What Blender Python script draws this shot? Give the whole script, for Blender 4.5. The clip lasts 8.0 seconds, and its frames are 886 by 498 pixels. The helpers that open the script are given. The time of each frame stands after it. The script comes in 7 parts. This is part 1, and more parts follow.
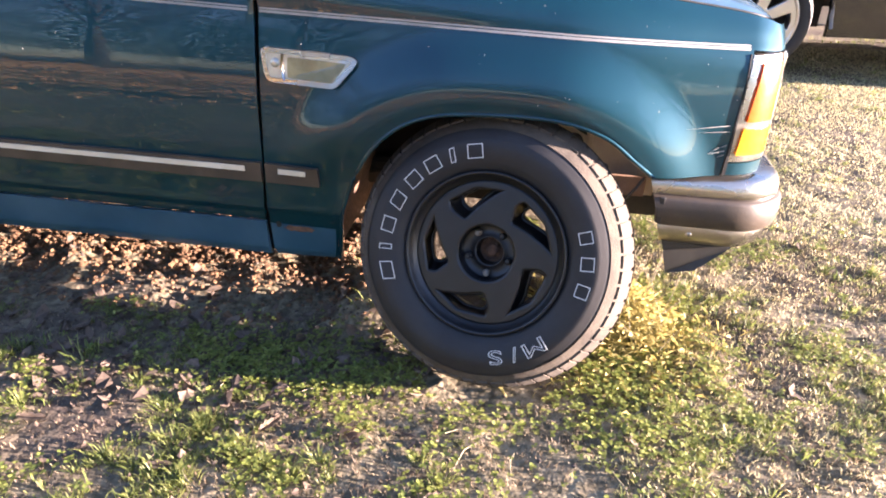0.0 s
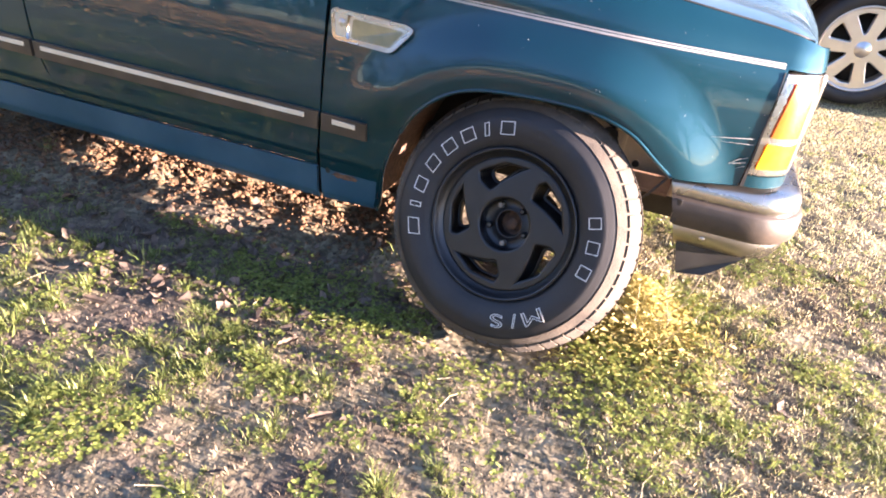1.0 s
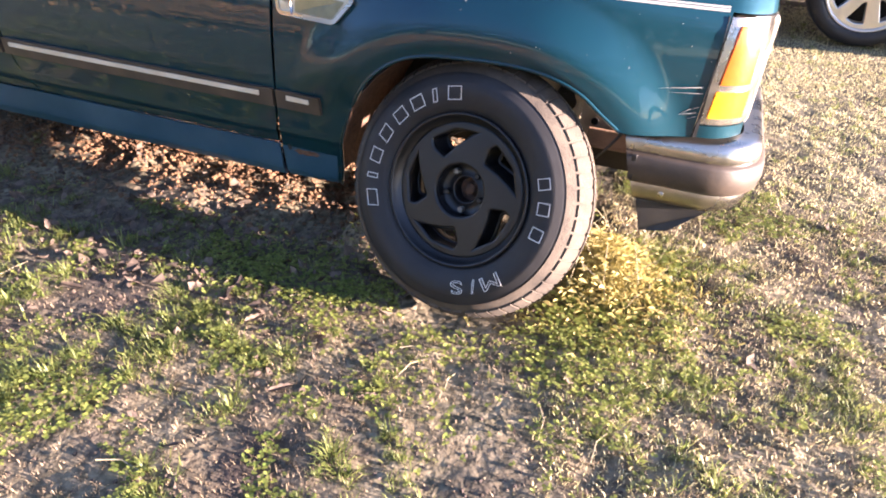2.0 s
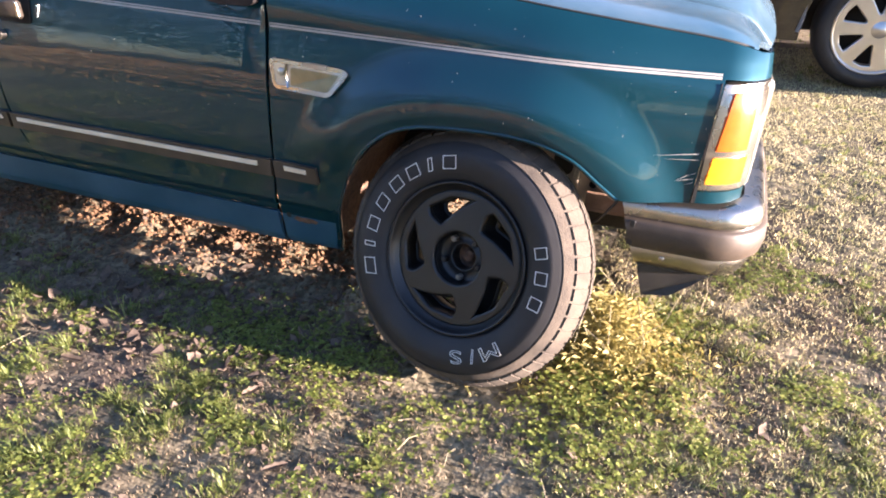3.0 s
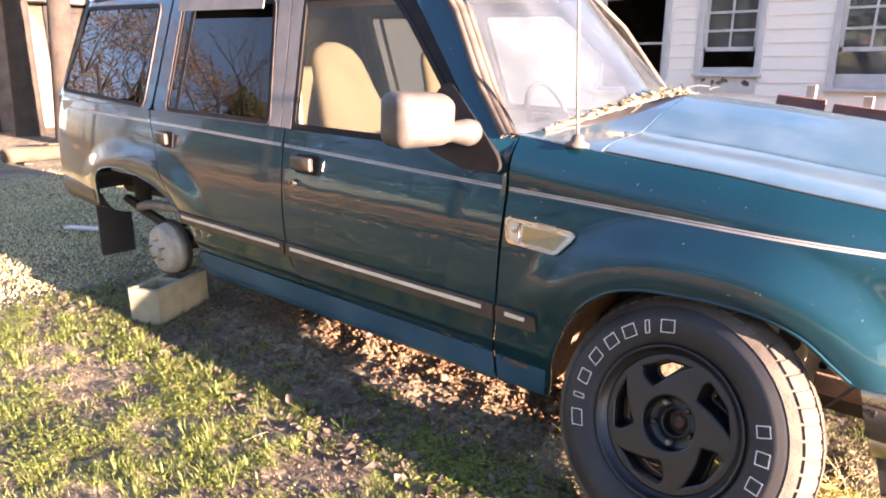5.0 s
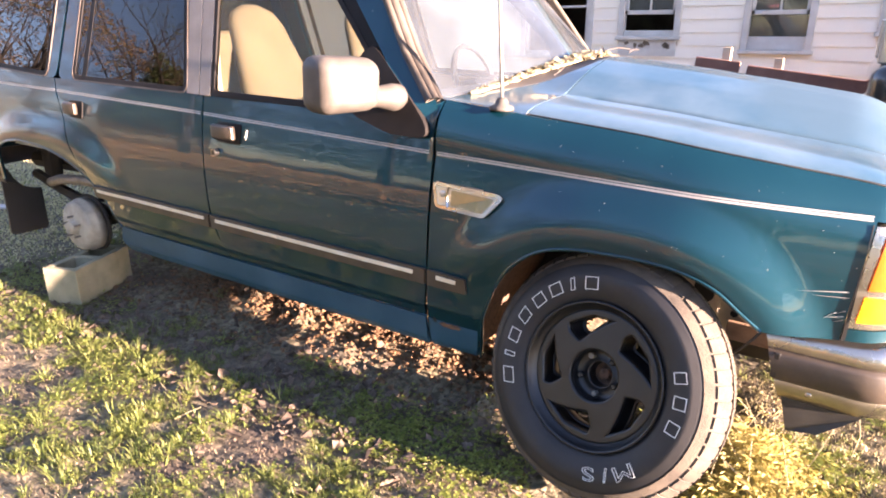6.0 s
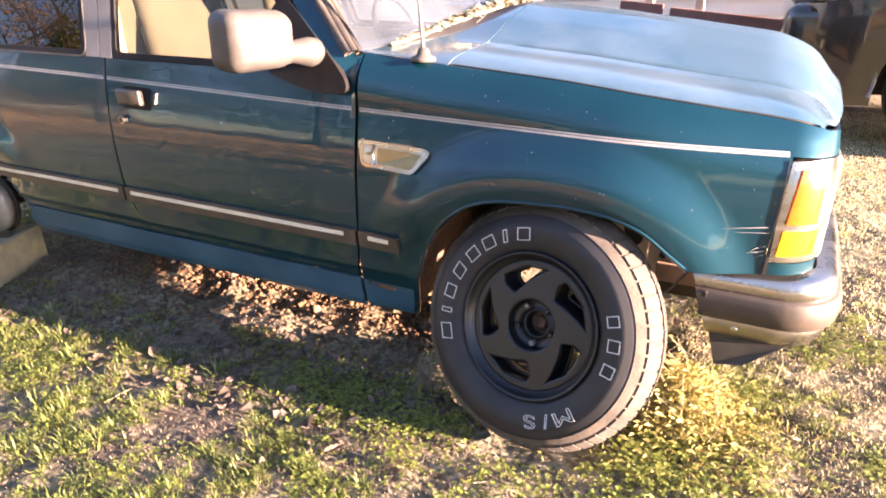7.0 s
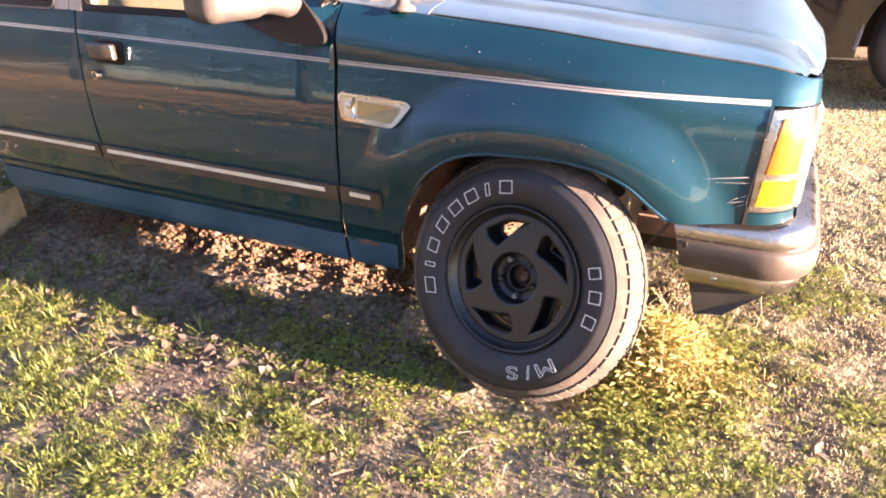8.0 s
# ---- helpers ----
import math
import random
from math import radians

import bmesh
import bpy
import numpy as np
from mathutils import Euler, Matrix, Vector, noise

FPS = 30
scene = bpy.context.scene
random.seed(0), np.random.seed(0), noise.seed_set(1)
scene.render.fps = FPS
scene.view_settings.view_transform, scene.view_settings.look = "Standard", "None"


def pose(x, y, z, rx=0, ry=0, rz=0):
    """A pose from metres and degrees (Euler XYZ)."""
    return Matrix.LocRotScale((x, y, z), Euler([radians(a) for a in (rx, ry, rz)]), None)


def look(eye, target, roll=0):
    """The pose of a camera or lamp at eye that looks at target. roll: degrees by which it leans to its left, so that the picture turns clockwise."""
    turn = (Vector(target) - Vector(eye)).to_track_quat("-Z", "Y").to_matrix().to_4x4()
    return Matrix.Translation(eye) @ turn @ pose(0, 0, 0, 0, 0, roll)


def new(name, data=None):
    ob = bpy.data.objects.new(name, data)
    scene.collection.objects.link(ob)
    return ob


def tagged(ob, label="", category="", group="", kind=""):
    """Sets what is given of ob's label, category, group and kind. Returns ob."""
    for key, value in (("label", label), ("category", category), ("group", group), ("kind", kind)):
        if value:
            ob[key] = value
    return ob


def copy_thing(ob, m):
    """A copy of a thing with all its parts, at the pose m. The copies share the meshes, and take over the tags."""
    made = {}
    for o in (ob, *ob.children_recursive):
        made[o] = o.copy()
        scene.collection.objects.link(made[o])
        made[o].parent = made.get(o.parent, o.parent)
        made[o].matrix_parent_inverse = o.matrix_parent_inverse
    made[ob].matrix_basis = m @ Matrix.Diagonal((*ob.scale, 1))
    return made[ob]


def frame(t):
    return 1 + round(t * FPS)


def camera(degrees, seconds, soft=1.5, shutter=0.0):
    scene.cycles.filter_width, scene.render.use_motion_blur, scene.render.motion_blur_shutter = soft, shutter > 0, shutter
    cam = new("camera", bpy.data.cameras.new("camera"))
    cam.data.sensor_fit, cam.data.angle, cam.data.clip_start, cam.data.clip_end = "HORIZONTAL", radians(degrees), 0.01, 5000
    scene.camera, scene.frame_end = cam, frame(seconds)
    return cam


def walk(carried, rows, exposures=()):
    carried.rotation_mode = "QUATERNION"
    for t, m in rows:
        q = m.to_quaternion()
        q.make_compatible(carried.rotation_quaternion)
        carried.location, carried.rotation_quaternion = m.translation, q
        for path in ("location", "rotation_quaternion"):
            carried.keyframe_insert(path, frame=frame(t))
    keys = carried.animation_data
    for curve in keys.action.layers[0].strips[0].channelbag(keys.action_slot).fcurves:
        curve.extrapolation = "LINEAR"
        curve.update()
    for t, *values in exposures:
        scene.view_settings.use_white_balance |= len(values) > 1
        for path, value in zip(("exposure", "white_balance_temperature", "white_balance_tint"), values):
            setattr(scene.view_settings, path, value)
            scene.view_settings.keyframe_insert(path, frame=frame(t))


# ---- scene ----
cam = camera(69.2, 8.0, soft=1.9)
PATH = [
    (0, (0.092, -1.528, 1.145), (-0.149, 0.223, 0.21), 0.9),
    (0.5, (0.162, -1.49, 1.142), (-0.257, 0.197, 0.153), -0.9),
    (1, (0.268, -1.649, 1.166), (-0.19, 0.03, 0.179), 6.9),
    (1.2, (0.324, -1.688, 1.17), (-0.185, -0.005, 0.215), 7.3),
    (2.3, (0.495, -1.557, 1.17), (-0.023, 0.04, 0.083), 0.7),
    (2.5, (0.501, -1.552, 1.184), (0.002, 0.075, 0.133), 0.8),
    (3, (0.5, -1.514, 1.228), (-0.111, 0.131, 0.269), 0.2),
    (3.5, (0.467, -1.552, 1.287), (-0.391, 0.06, 0.471), -0.9),
    (4, (0.46, -1.625, 1.309), (-0.604, -0.08, 0.617), -1.0),
    (4.2, (0.459, -1.641, 1.304), (-0.674, -0.133, 0.64), -0.9),
    (5.3, (0.468, -1.675, 1.302), (-0.709, -0.151, 0.761), 0.0),
    (5.5, (0.47, -1.692, 1.295), (-0.64, -0.127, 0.731), 0.6),
    (6, (0.484, -1.654, 1.3), (-0.51, -0.047, 0.645), -0.3),
    (6.5, (0.491, -1.633, 1.291), (-0.425, -0.002, 0.582), -1.1),
    (7, (0.492, -1.607, 1.29), (-0.321, 0.043, 0.505), -1.9),
    (7.5, (0.523, -1.622, 1.276), (-0.243, 0.035, 0.458), -2.4),
    (8, (0.507, -1.604, 1.273), (-0.253, 0.013, 0.374), -2.1),
]
EXPOSURE = 4.2
walk(cam, [(t, look(eye, target, roll)) for t, eye, target, roll in PATH], exposures=[(t, EXPOSURE + d, k + 300, tint) for t, d, k, tint in ((0.0, -0.2, 6000, 29), (1.0, 0.0, 6050, 29), (2.5, -0.5, 5900, 30), (3.0, -0.55, 5850, 25), (3.5, 0.0, 6150, 27), (5.5, 0.0, 6800, 32), (7.0, 0.0, 6800, 33), (8.0, 0.0, 7000, 37))])

# ---- light ----
SUN = Vector((0.985, 0.018, 0.140)).normalized()
world = bpy.data.worlds.new("sky")
scene.world = world
world.use_nodes = True
wn = world.node_tree.nodes
sky = wn.new("ShaderNodeTexSky")
sky.sky_type = "NISHITA"
sky.sun_disc = False
sky.air_density = 0.75
sky.dust_density = 0.3
sky.ozone_density = 1.6
sky.sun_elevation = math.asin(SUN.z)
sky.sun_rotation = math.atan2(SUN.x, SUN.y)
wn["Background"].inputs["Strength"].default_value = 0.058
world.node_tree.links.new(sky.outputs["Color"], wn["Background"].inputs["Color"])
sun_data = bpy.data.lights.new("sun", "SUN")
sun_data.energy = 4.2
sun_data.angle = radians(0.6)
sun_data.color = (1.0, 0.83, 0.65)
sun_ob = new("sun", sun_data)
sun_ob.matrix_world = look(SUN * 50, (0, 0, 0))


# ---- materials ----
def material(name, color, rough=0.5, metal=0.0, var=0.0, scale=20.0, color2=None, bump=0.0, bump_scale=None, coat=0.0, coat_rough=0.05,
             spec=0.5, rough_var=0.0, fine=0.0, coords="Object", island=0.0, trans=0.0, detail=6.0):
    """A procedural surface: a base colour that wanders to a second one at two scales, with relief."""
    m = bpy.data.materials.new(name)
    m.use_nodes = True
    n, l = m.node_tree.nodes, m.node_tree.links
    b = n["Principled BSDF"]
    b.inputs["Roughness"].default_value = rough
    b.inputs["Metallic"].default_value = metal
    b.inputs["Specular IOR Level"].default_value = spec
    b.inputs["Coat Weight"].default_value = coat
    b.inputs["Coat Roughness"].default_value = coat_rough
    tc = n.new("ShaderNodeTexCoord")
    big = n.new("ShaderNodeTexNoise")
    big.inputs["Scale"].default_value = scale
    big.inputs["Detail"].default_value = detail
    small = n.new("ShaderNodeTexNoise")
    small.inputs["Scale"].default_value = scale * 9
    small.inputs["Detail"].default_value = 3
    for tex in (big, small):
        l.new(tc.outputs[coords], tex.inputs["Vector"])
    c2 = color2 or tuple(min(1, c * 1.6) for c in color)
    ramp = n.new("ShaderNodeValToRGB")
    ramp.color_ramp.elements[0].position = 0.35
    ramp.color_ramp.elements[1].position = 0.68
    l.new(big.outputs["Fac"], ramp.inputs["Fac"])
    add = n.new("ShaderNodeMath")
    add.operation = "MULTIPLY_ADD"
    add.inputs[1].default_value = var
    l.new(ramp.outputs["Color"], add.inputs[0])
    sm = n.new("ShaderNodeMath")
    sm.operation = "MULTIPLY"
    sm.inputs[1].default_value = fine
    l.new(small.outputs["Fac"], sm.inputs[0])
    l.new(sm.outputs[0], add.inputs[2])
    fac = add.outputs[0]
    if island:
        geo = n.new("ShaderNodeNewGeometry")
        isl = n.new("ShaderNodeMath")
        isl.operation = "MULTIPLY_ADD"
        isl.inputs[1].default_value = island
        l.new(geo.outputs["Random Per Island"], isl.inputs[0])
        l.new(fac, isl.inputs[2])
        fac = isl.outputs[0]
    mix = n.new("ShaderNodeMix")
    mix.data_type = "RGBA"
    mix.inputs["A"].default_value = (*color, 1)
    mix.inputs["B"].default_value = (*c2, 1)
    l.new(fac, mix.inputs["Factor"])
    l.new(mix.outputs["Result"], b.inputs["Base Color"])
    if rough_var:
        rv = n.new("ShaderNodeMath")
        rv.operation = "MULTIPLY_ADD"
        rv.inputs[1].default_value = rough_var
        rv.inputs[2].default_value = rough
        l.new(ramp.outputs["Color"], rv.inputs[0])
        l.new(rv.outputs[0], b.inputs["Roughness"])
    if bump:
        bn = n.new("ShaderNodeTexNoise")
        bn.inputs["Scale"].default_value = bump_scale or scale * 5
        bn.inputs["Detail"].default_value = 5
        l.new(tc.outputs[coords], bn.inputs["Vector"])
        bp = n.new("ShaderNodeBump")
        bp.inputs["Strength"].default_value = bump
        bp.inputs["Distance"].default_value = 0.01
        l.new(bn.outputs["Fac"], bp.inputs["Height"])
        l.new(bp.outputs["Normal"], b.inputs["Normal"])
    if trans:
        tl = n.new("ShaderNodeBsdfTranslucent")
        l.new(mix.outputs["Result"], tl.inputs["Color"])
        ms = n.new("ShaderNodeMixShader")
        ms.inputs["Fac"].default_value = trans
        l.new(b.outputs[0], ms.inputs[1])
        l.new(tl.outputs[0], ms.inputs[2])
        l.new(ms.outputs[0], n["Material Output"].inputs["Surface"])
    return m


def glass_material(name, tint, rough=0.0, haze=0.0, haze_color=(0.7, 0.72, 0.72), boost=1.0):
    """A thin pane: tinted see-through with a Fresnel gloss and some dust."""
    m = bpy.data.materials.new(name)
    m.use_nodes = True
    n, l = m.node_tree.nodes, m.node_tree.links
    n.remove(n["Principled BSDF"])
    tr = n.new("ShaderNodeBsdfTransparent")
    tr.inputs["Color"].default_value = (*tint, 1)
    df = n.new("ShaderNodeBsdfDiffuse")
    df.inputs["Color"].default_value = (*haze_color, 1)
    tc = n.new("ShaderNodeTexCoord")
    ns = n.new("ShaderNodeTexNoise")
    ns.inputs["Scale"].default_value = 6
    ns.inputs["Detail"].default_value = 8
    l.new(tc.outputs["Object"], ns.inputs["Vector"])
    hz = n.new("ShaderNodeMath")
    hz.operation = "MULTIPLY"
    hz.inputs[1].default_value = haze * 2
    l.new(ns.outputs["Fac"], hz.inputs[0])
    mx = n.new("ShaderNodeMixShader")
    l.new(hz.outputs[0], mx.inputs["Fac"])
    l.new(tr.outputs[0], mx.inputs[1])
    l.new(df.outputs[0], mx.inputs[2])
    gl = n.new("ShaderNodeBsdfGlossy")
    gl.inputs["Roughness"].default_value = rough
    fr = n.new("ShaderNodeLayerWeight")
    fr.inputs["Blend"].default_value = 0.5
    po = n.new("ShaderNodeMath")
    po.operation = "POWER"
    po.inputs[1].default_value = 5.0
    l.new(fr.outputs["Facing"], po.inputs[0])
    bo = n.new("ShaderNodeMath")
    bo.operation = "MULTIPLY_ADD"
    bo.use_clamp = True
    bo.inputs[1].default_value = 0.96 * boost
    bo.inputs[2].default_value = 0.04 * boost
    l.new(po.outputs[0], bo.inputs[0])
    top = n.new("ShaderNodeMixShader")
    l.new(bo.outputs[0], top.inputs["Fac"])
    l.new(mx.outputs[0], top.inputs[1])
    l.new(gl.outputs[0], top.inputs[2])
    l.new(top.outputs[0], n["Material Output"].inputs["Surface"])
    return m


PAINT = material("teal_paint", (0.0, 0.033, 0.053), 0.38, 0.52, 0.5, 3.0, (0.001, 0.044, 0.064), 0.0, 4.0, coat=1.0, coat_rough=0.02, fine=0.1, rough_var=0.06, spec=0.2)
PAINT.node_tree.nodes["Principled BSDF"].inputs["Coat IOR"].default_value = 1.45
# slightly wavy clear coat, patches of dust film and a few pale specks on the old paint
pn, pl = PAINT.node_tree.nodes, PAINT.node_tree.links
pb = pn["Principled BSDF"]
p_tc = pn.new("ShaderNodeTexCoord")
p_wave, p_film, p_speck = [pn.new("ShaderNodeTexNoise") for k in range(3)]
for q, scale, detail in ((p_wave, 3.5, 2.0), (p_film, 5.0, 8.0), (p_speck, 75.0, 1.0)):
    q.inputs["Scale"].default_value = scale
    q.inputs["Detail"].default_value = detail
    pl.new(p_tc.outputs["Object"], q.inputs["Vector"])
p_bump = pn.new("ShaderNodeBump")
p_bump.inputs["Strength"].default_value = 0.16
p_bump.inputs["Distance"].default_value = 0.01
pl.new(p_wave.outputs["Fac"], p_bump.inputs["Height"])
pl.new(p_bump.outputs["Normal"], pb.inputs["Coat Normal"])
p_range = pn.new("ShaderNodeMapRange")
p_range.inputs["From Min"].default_value, p_range.inputs["From Max"].default_value = 0.45, 0.72
p_range.inputs["To Min"].default_value, p_range.inputs["To Max"].default_value = 0.015, 0.11
pl.new(p_film.outputs["Fac"], p_range.inputs["Value"])
pl.new(p_range.outputs["Result"], pb.inputs["Coat Roughness"])
p_ramp = pn.new("ShaderNodeValToRGB")
p_ramp.color_ramp.elements[0].position, p_ramp.color_ramp.elements[1].position = 0.785, 0.81
pl.new(p_speck.outputs["Fac"], p_ramp.inputs["Fac"])
p_mix = pn.new("ShaderNodeMix")
p_mix.data_type = "RGBA"
pl.new(p_ramp.outputs["Color"], p_mix.inputs["Factor"])
pl.new(pb.inputs["Base Color"].links[0].from_socket, p_mix.inputs["A"])
p_mix.inputs["B"].default_value = (0.07, 0.10, 0.11, 1)
pl.new(p_mix.outputs["Result"], pb.inputs["Base Color"])
HOODPAINT = material("sun_faded_teal_paint", (0.006, 0.046, 0.078), 0.45, 0.1, 0.8, 3.2, (0.060, 0.106, 0.145), 0.03, 200, coat=1.0, coat_rough=0.10, fine=0.5, rough_var=0.1)
# a ragged patch of dull paint on the hood's nose, where the clear coat has gone
hn, hl = HOODPAINT.node_tree.nodes, HOODPAINT.node_tree.links
hb = hn["Principled BSDF"]
hb.inputs["Coat IOR"].default_value = 1.38
h_tc = hn.new("ShaderNodeTexCoord")
h_off = hn.new("ShaderNodeVectorMath")
h_off.operation = "SUBTRACT"
h_off.inputs[1].default_value = (0.40, 0.80, 1.0)
hl.new(h_tc.outputs["Object"], h_off.inputs[0])
h_sc = hn.new("ShaderNodeVectorMath")
h_sc.operation = "MULTIPLY"
h_sc.inputs[1].default_value = (4.2, 2.3, 0.0)
hl.new(h_off.outputs[0], h_sc.inputs[0])
h_len = hn.new("ShaderNodeVectorMath")
h_len.operation = "LENGTH"
hl.new(h_sc.outputs[0], h_len.inputs[0])
h_no = hn.new("ShaderNodeTexNoise")
h_no.inputs["Scale"].default_value = 9.0
h_no.inputs["Detail"].default_value = 8.0
hl.new(h_tc.outputs["Object"], h_no.inputs["Vector"])
h_add = hn.new("ShaderNodeMath")
h_add.operation = "MULTIPLY_ADD"
h_add.inputs[1].default_value = 0.9
hl.new(h_no.outputs["Fac"], h_add.inputs[0])
hl.new(h_len.outputs["Value"], h_add.inputs[2])
h_ramp = hn.new("ShaderNodeValToRGB")
h_ramp.color_ramp.elements[0].position, h_ramp.color_ramp.elements[1].position = 0.52, 0.74
h_ramp.color_ramp.elements[0].color, h_ramp.color_ramp.elements[1].color = (1, 1, 1, 1), (0, 0, 0, 1)
h_div = hn.new("ShaderNodeMath")
h_div.operation = "MULTIPLY"
h_div.inputs[1].default_value = 0.45
hl.new(h_add.outputs[0], h_div.inputs[0])
hl.new(h_div.outputs[0], h_ramp.inputs["Fac"])
h_mix = hn.new("ShaderNodeMix")
h_mix.data_type = "RGBA"
hl.new(h_ramp.outputs["Color"], h_mix.inputs["Factor"])
hl.new(hb.inputs["Base Color"].links[0].from_socket, h_mix.inputs["A"])
h_mix.inputs["B"].default_value = (0.035, 0.075, 0.11, 1)
hl.new(h_mix.outputs["Result"], hb.inputs["Base Color"])
h_coat = hn.new("ShaderNodeMath")
h_coat.operation = "SUBTRACT"
h_coat.inputs[0].default_value = 1.0
hl.new(h_ramp.outputs["Color"], h_coat.inputs[1])
hl.new(h_coat.outputs[0], hb.inputs["Coat Weight"])
COWLP = material("dusty_cowl_plastic", (0.03, 0.028, 0.029), 0.8, 0, 0.8, 9, (0.08, 0.074, 0.074), 0.1, 90, fine=0.4)
CLAD = material("satin_blue_cladding", (0.007, 0.052, 0.095), 0.34, 0.0, 0.8, 4.0, (0.035, 0.095, 0.15), 0.05, 200, fine=0.3)
BLACK = material("black_plastic", (0.012, 0.012, 0.013), 0.45, 0.0, 0.6, 12.0, (0.03, 0.028, 0.026), 0.06, 200, fine=0.3)
RUBBER = material("tyre_rubber", (0.008, 0.0085, 0.0105), 0.62, 0.0, 0.6, 9.0, (0.021, 0.0205, 0.022), 0.08, 250, fine=0.4)
TREAD = material("dusty_tread_rubber", (0.034, 0.028, 0.023), 0.9, 0.0, 0.9, 14.0, (0.085, 0.069, 0.053), 0.25, 180, fine=0.5)
RIMBLACK = material("matte_black_rim_paint", (0.004, 0.0045, 0.006), 0.36, 0.0, 0.5, 15.0, (0.013, 0.0135, 0.0155), 0.03, 300, fine=0.3)
WHITE = material("white_letter_rubber", (0.55, 0.55, 0.53), 0.6, 0.0, 0.6, 60.0, (0.75, 0.75, 0.73), fine=0.2)
CHROME = material("worn_chrome", (0.52, 0.49, 0.45), 0.20, 1.0, 0.6, 8.0, (0.36, 0.33, 0.29), 0.03, 60, rough_var=0.18, fine=0.3)
MOLD = material("brown_black_moulding", (0.03, 0.024, 0.02), 0.5, 0.0, 0.7, 12.0, (0.075, 0.055, 0.04), 0.05, 200, fine=0.4)
MOLDSTRIPE = material("cream_moulding_strip", (0.55, 0.48, 0.36), 0.4, 0.0, 0.7, 14.0, (0.68, 0.63, 0.52), fine=0.3)
PINLINE = material("grey_pinstripe", (0.26, 0.26, 0.25), 0.45, 0.0, 0.6, 20.0, (0.36, 0.36, 0.35), fine=0.3)
AMBER = material("amber_lens", (0.52, 0.115, 0.006), 0.25, 0.0, 0.35, 30.0, (0.66, 0.19, 0.015), 0.12, 250, coat=1.0, fine=0.2, trans=0.35)
LAMPWHITE = material("clear_lamp_lens", (0.42, 0.41, 0.36), 0.16, 0.55, 0.6, 30.0, (0.6, 0.58, 0.5), 0.15, 200, coat=1.0, fine=0.3)
GREYTRIM = material("weathered_grey_trim", (0.13, 0.122, 0.118), 0.7, 0.0, 0.7, 9.0, (0.21, 0.198, 0.19), 0.03, 100, fine=0.3)
SAIL = material("matt_black_plastic", (0.007, 0.006, 0.006), 0.65, 0.0, 0.6, 14.0, (0.016, 0.013, 0.012), 0.05, 200, fine=0.3, spec=0.2)
MIRROR_SHELL = material("chalky_grey_mirror_shell", (0.044, 0.038, 0.034), 0.6, 0.0, 0.7, 16.0, (0.078, 0.070, 0.062), 0.06, 150, fine=0.3)
RUST = material("rust", (0.035, 0.022, 0.018), 0.9, 0.0, 0.9, 60.0, (0.14, 0.075, 0.045), 0.4, 200, fine=0.5)
APRON = material("dusty_tan_steel", (0.56, 0.43, 0.29), 0.8, 0.0, 0.9, 9.0, (0.70, 0.58, 0.43), 0.15, 90, fine=0.5)
UNDER = material("dark_underbody", (0.012, 0.010, 0.009), 0.85, 0.0, 0.8, 9.0, (0.035, 0.027, 0.02), 0.2, 60, fine=0.5)
STEEL = material("grimy_steel", (0.16, 0.145, 0.125), 0.6, 0.6, 0.9, 18.0, (0.28, 0.25, 0.21), 0.15, 120, fine=0.4)
DRUM = material("dusty_brake_drum", (0.26, 0.245, 0.21), 0.7, 0.3, 0.9, 16.0, (0.40, 0.38, 0.33), 0.12, 100, fine=0.4)
CONCRETE = material("concrete_block", (0.16, 0.158, 0.105), 0.95, 0.0, 0.8, 14.0, (0.25, 0.24, 0.17), 0.6, 160, fine=0.6)
SEAT = material("beige_seat_cloth", (0.062, 0.048, 0.028), 0.9, 0.0, 0.6, 8.0, (0.085, 0.068, 0.042), 0.15, 250, fine=0.4)
CABIN = material("tan_cabin_trim", (0.36, 0.29, 0.20), 0.8, 0.0, 0.7, 6.0, (0.46, 0.38, 0.27), 0.08, 150, fine=0.3)
# dust haze tinted golden, with the sunlit cabin's glow put into its colour
CLEAR = glass_material("clear_side_glass", (0.95, 0.95, 0.90), 0.0, 0.045, (0.75, 0.62, 0.42), boost=0.25)
OLIVE = material("olive_reflector", (0.16, 0.15, 0.09), 0.12, 0.4, 0.6, 30.0, (0.24, 0.22, 0.14), 0.1, 200, coat=1.0, fine=0.3)
TINTED = glass_material("tinted_glass", (0.10, 0.09, 0.075), 0.0, 0.002, (0.3, 0.27, 0.2), boost=1.2)
SMOKE = glass_material("smoked_glass", (0.78, 0.77, 0.72), 0.0, 0.004, (0.4, 0.36, 0.3), boost=1.0)
SCREEN = glass_material("dusty_windscreen", (0.85, 0.87, 0.87), 0.02, 0.045, (0.46, 0.53, 0.62), boost=0.75)
LITTER = material("dry_leaf_litter", (0.15, 0.125, 0.075), 0.9, 0.0, 0.8, 20.0, (0.27, 0.235, 0.15), 0.1, 100, fine=0.4, island=0.4)


# ---- mesh helpers ----
def mesh_ob(name, verts, faces, mat, parent=None, label="", smooth=True):
    me = bpy.data.meshes.new(name)
    me.from_pydata([tuple(v) for v in verts], [], faces)
    me.materials.append(mat)
    if smooth:
        me.polygons.foreach_set("use_smooth", [True] * len(me.polygons))
    ob = new(name, me)
    if parent:
        ob.parent = parent
    if label:
        ob["label"] = label
    return ob


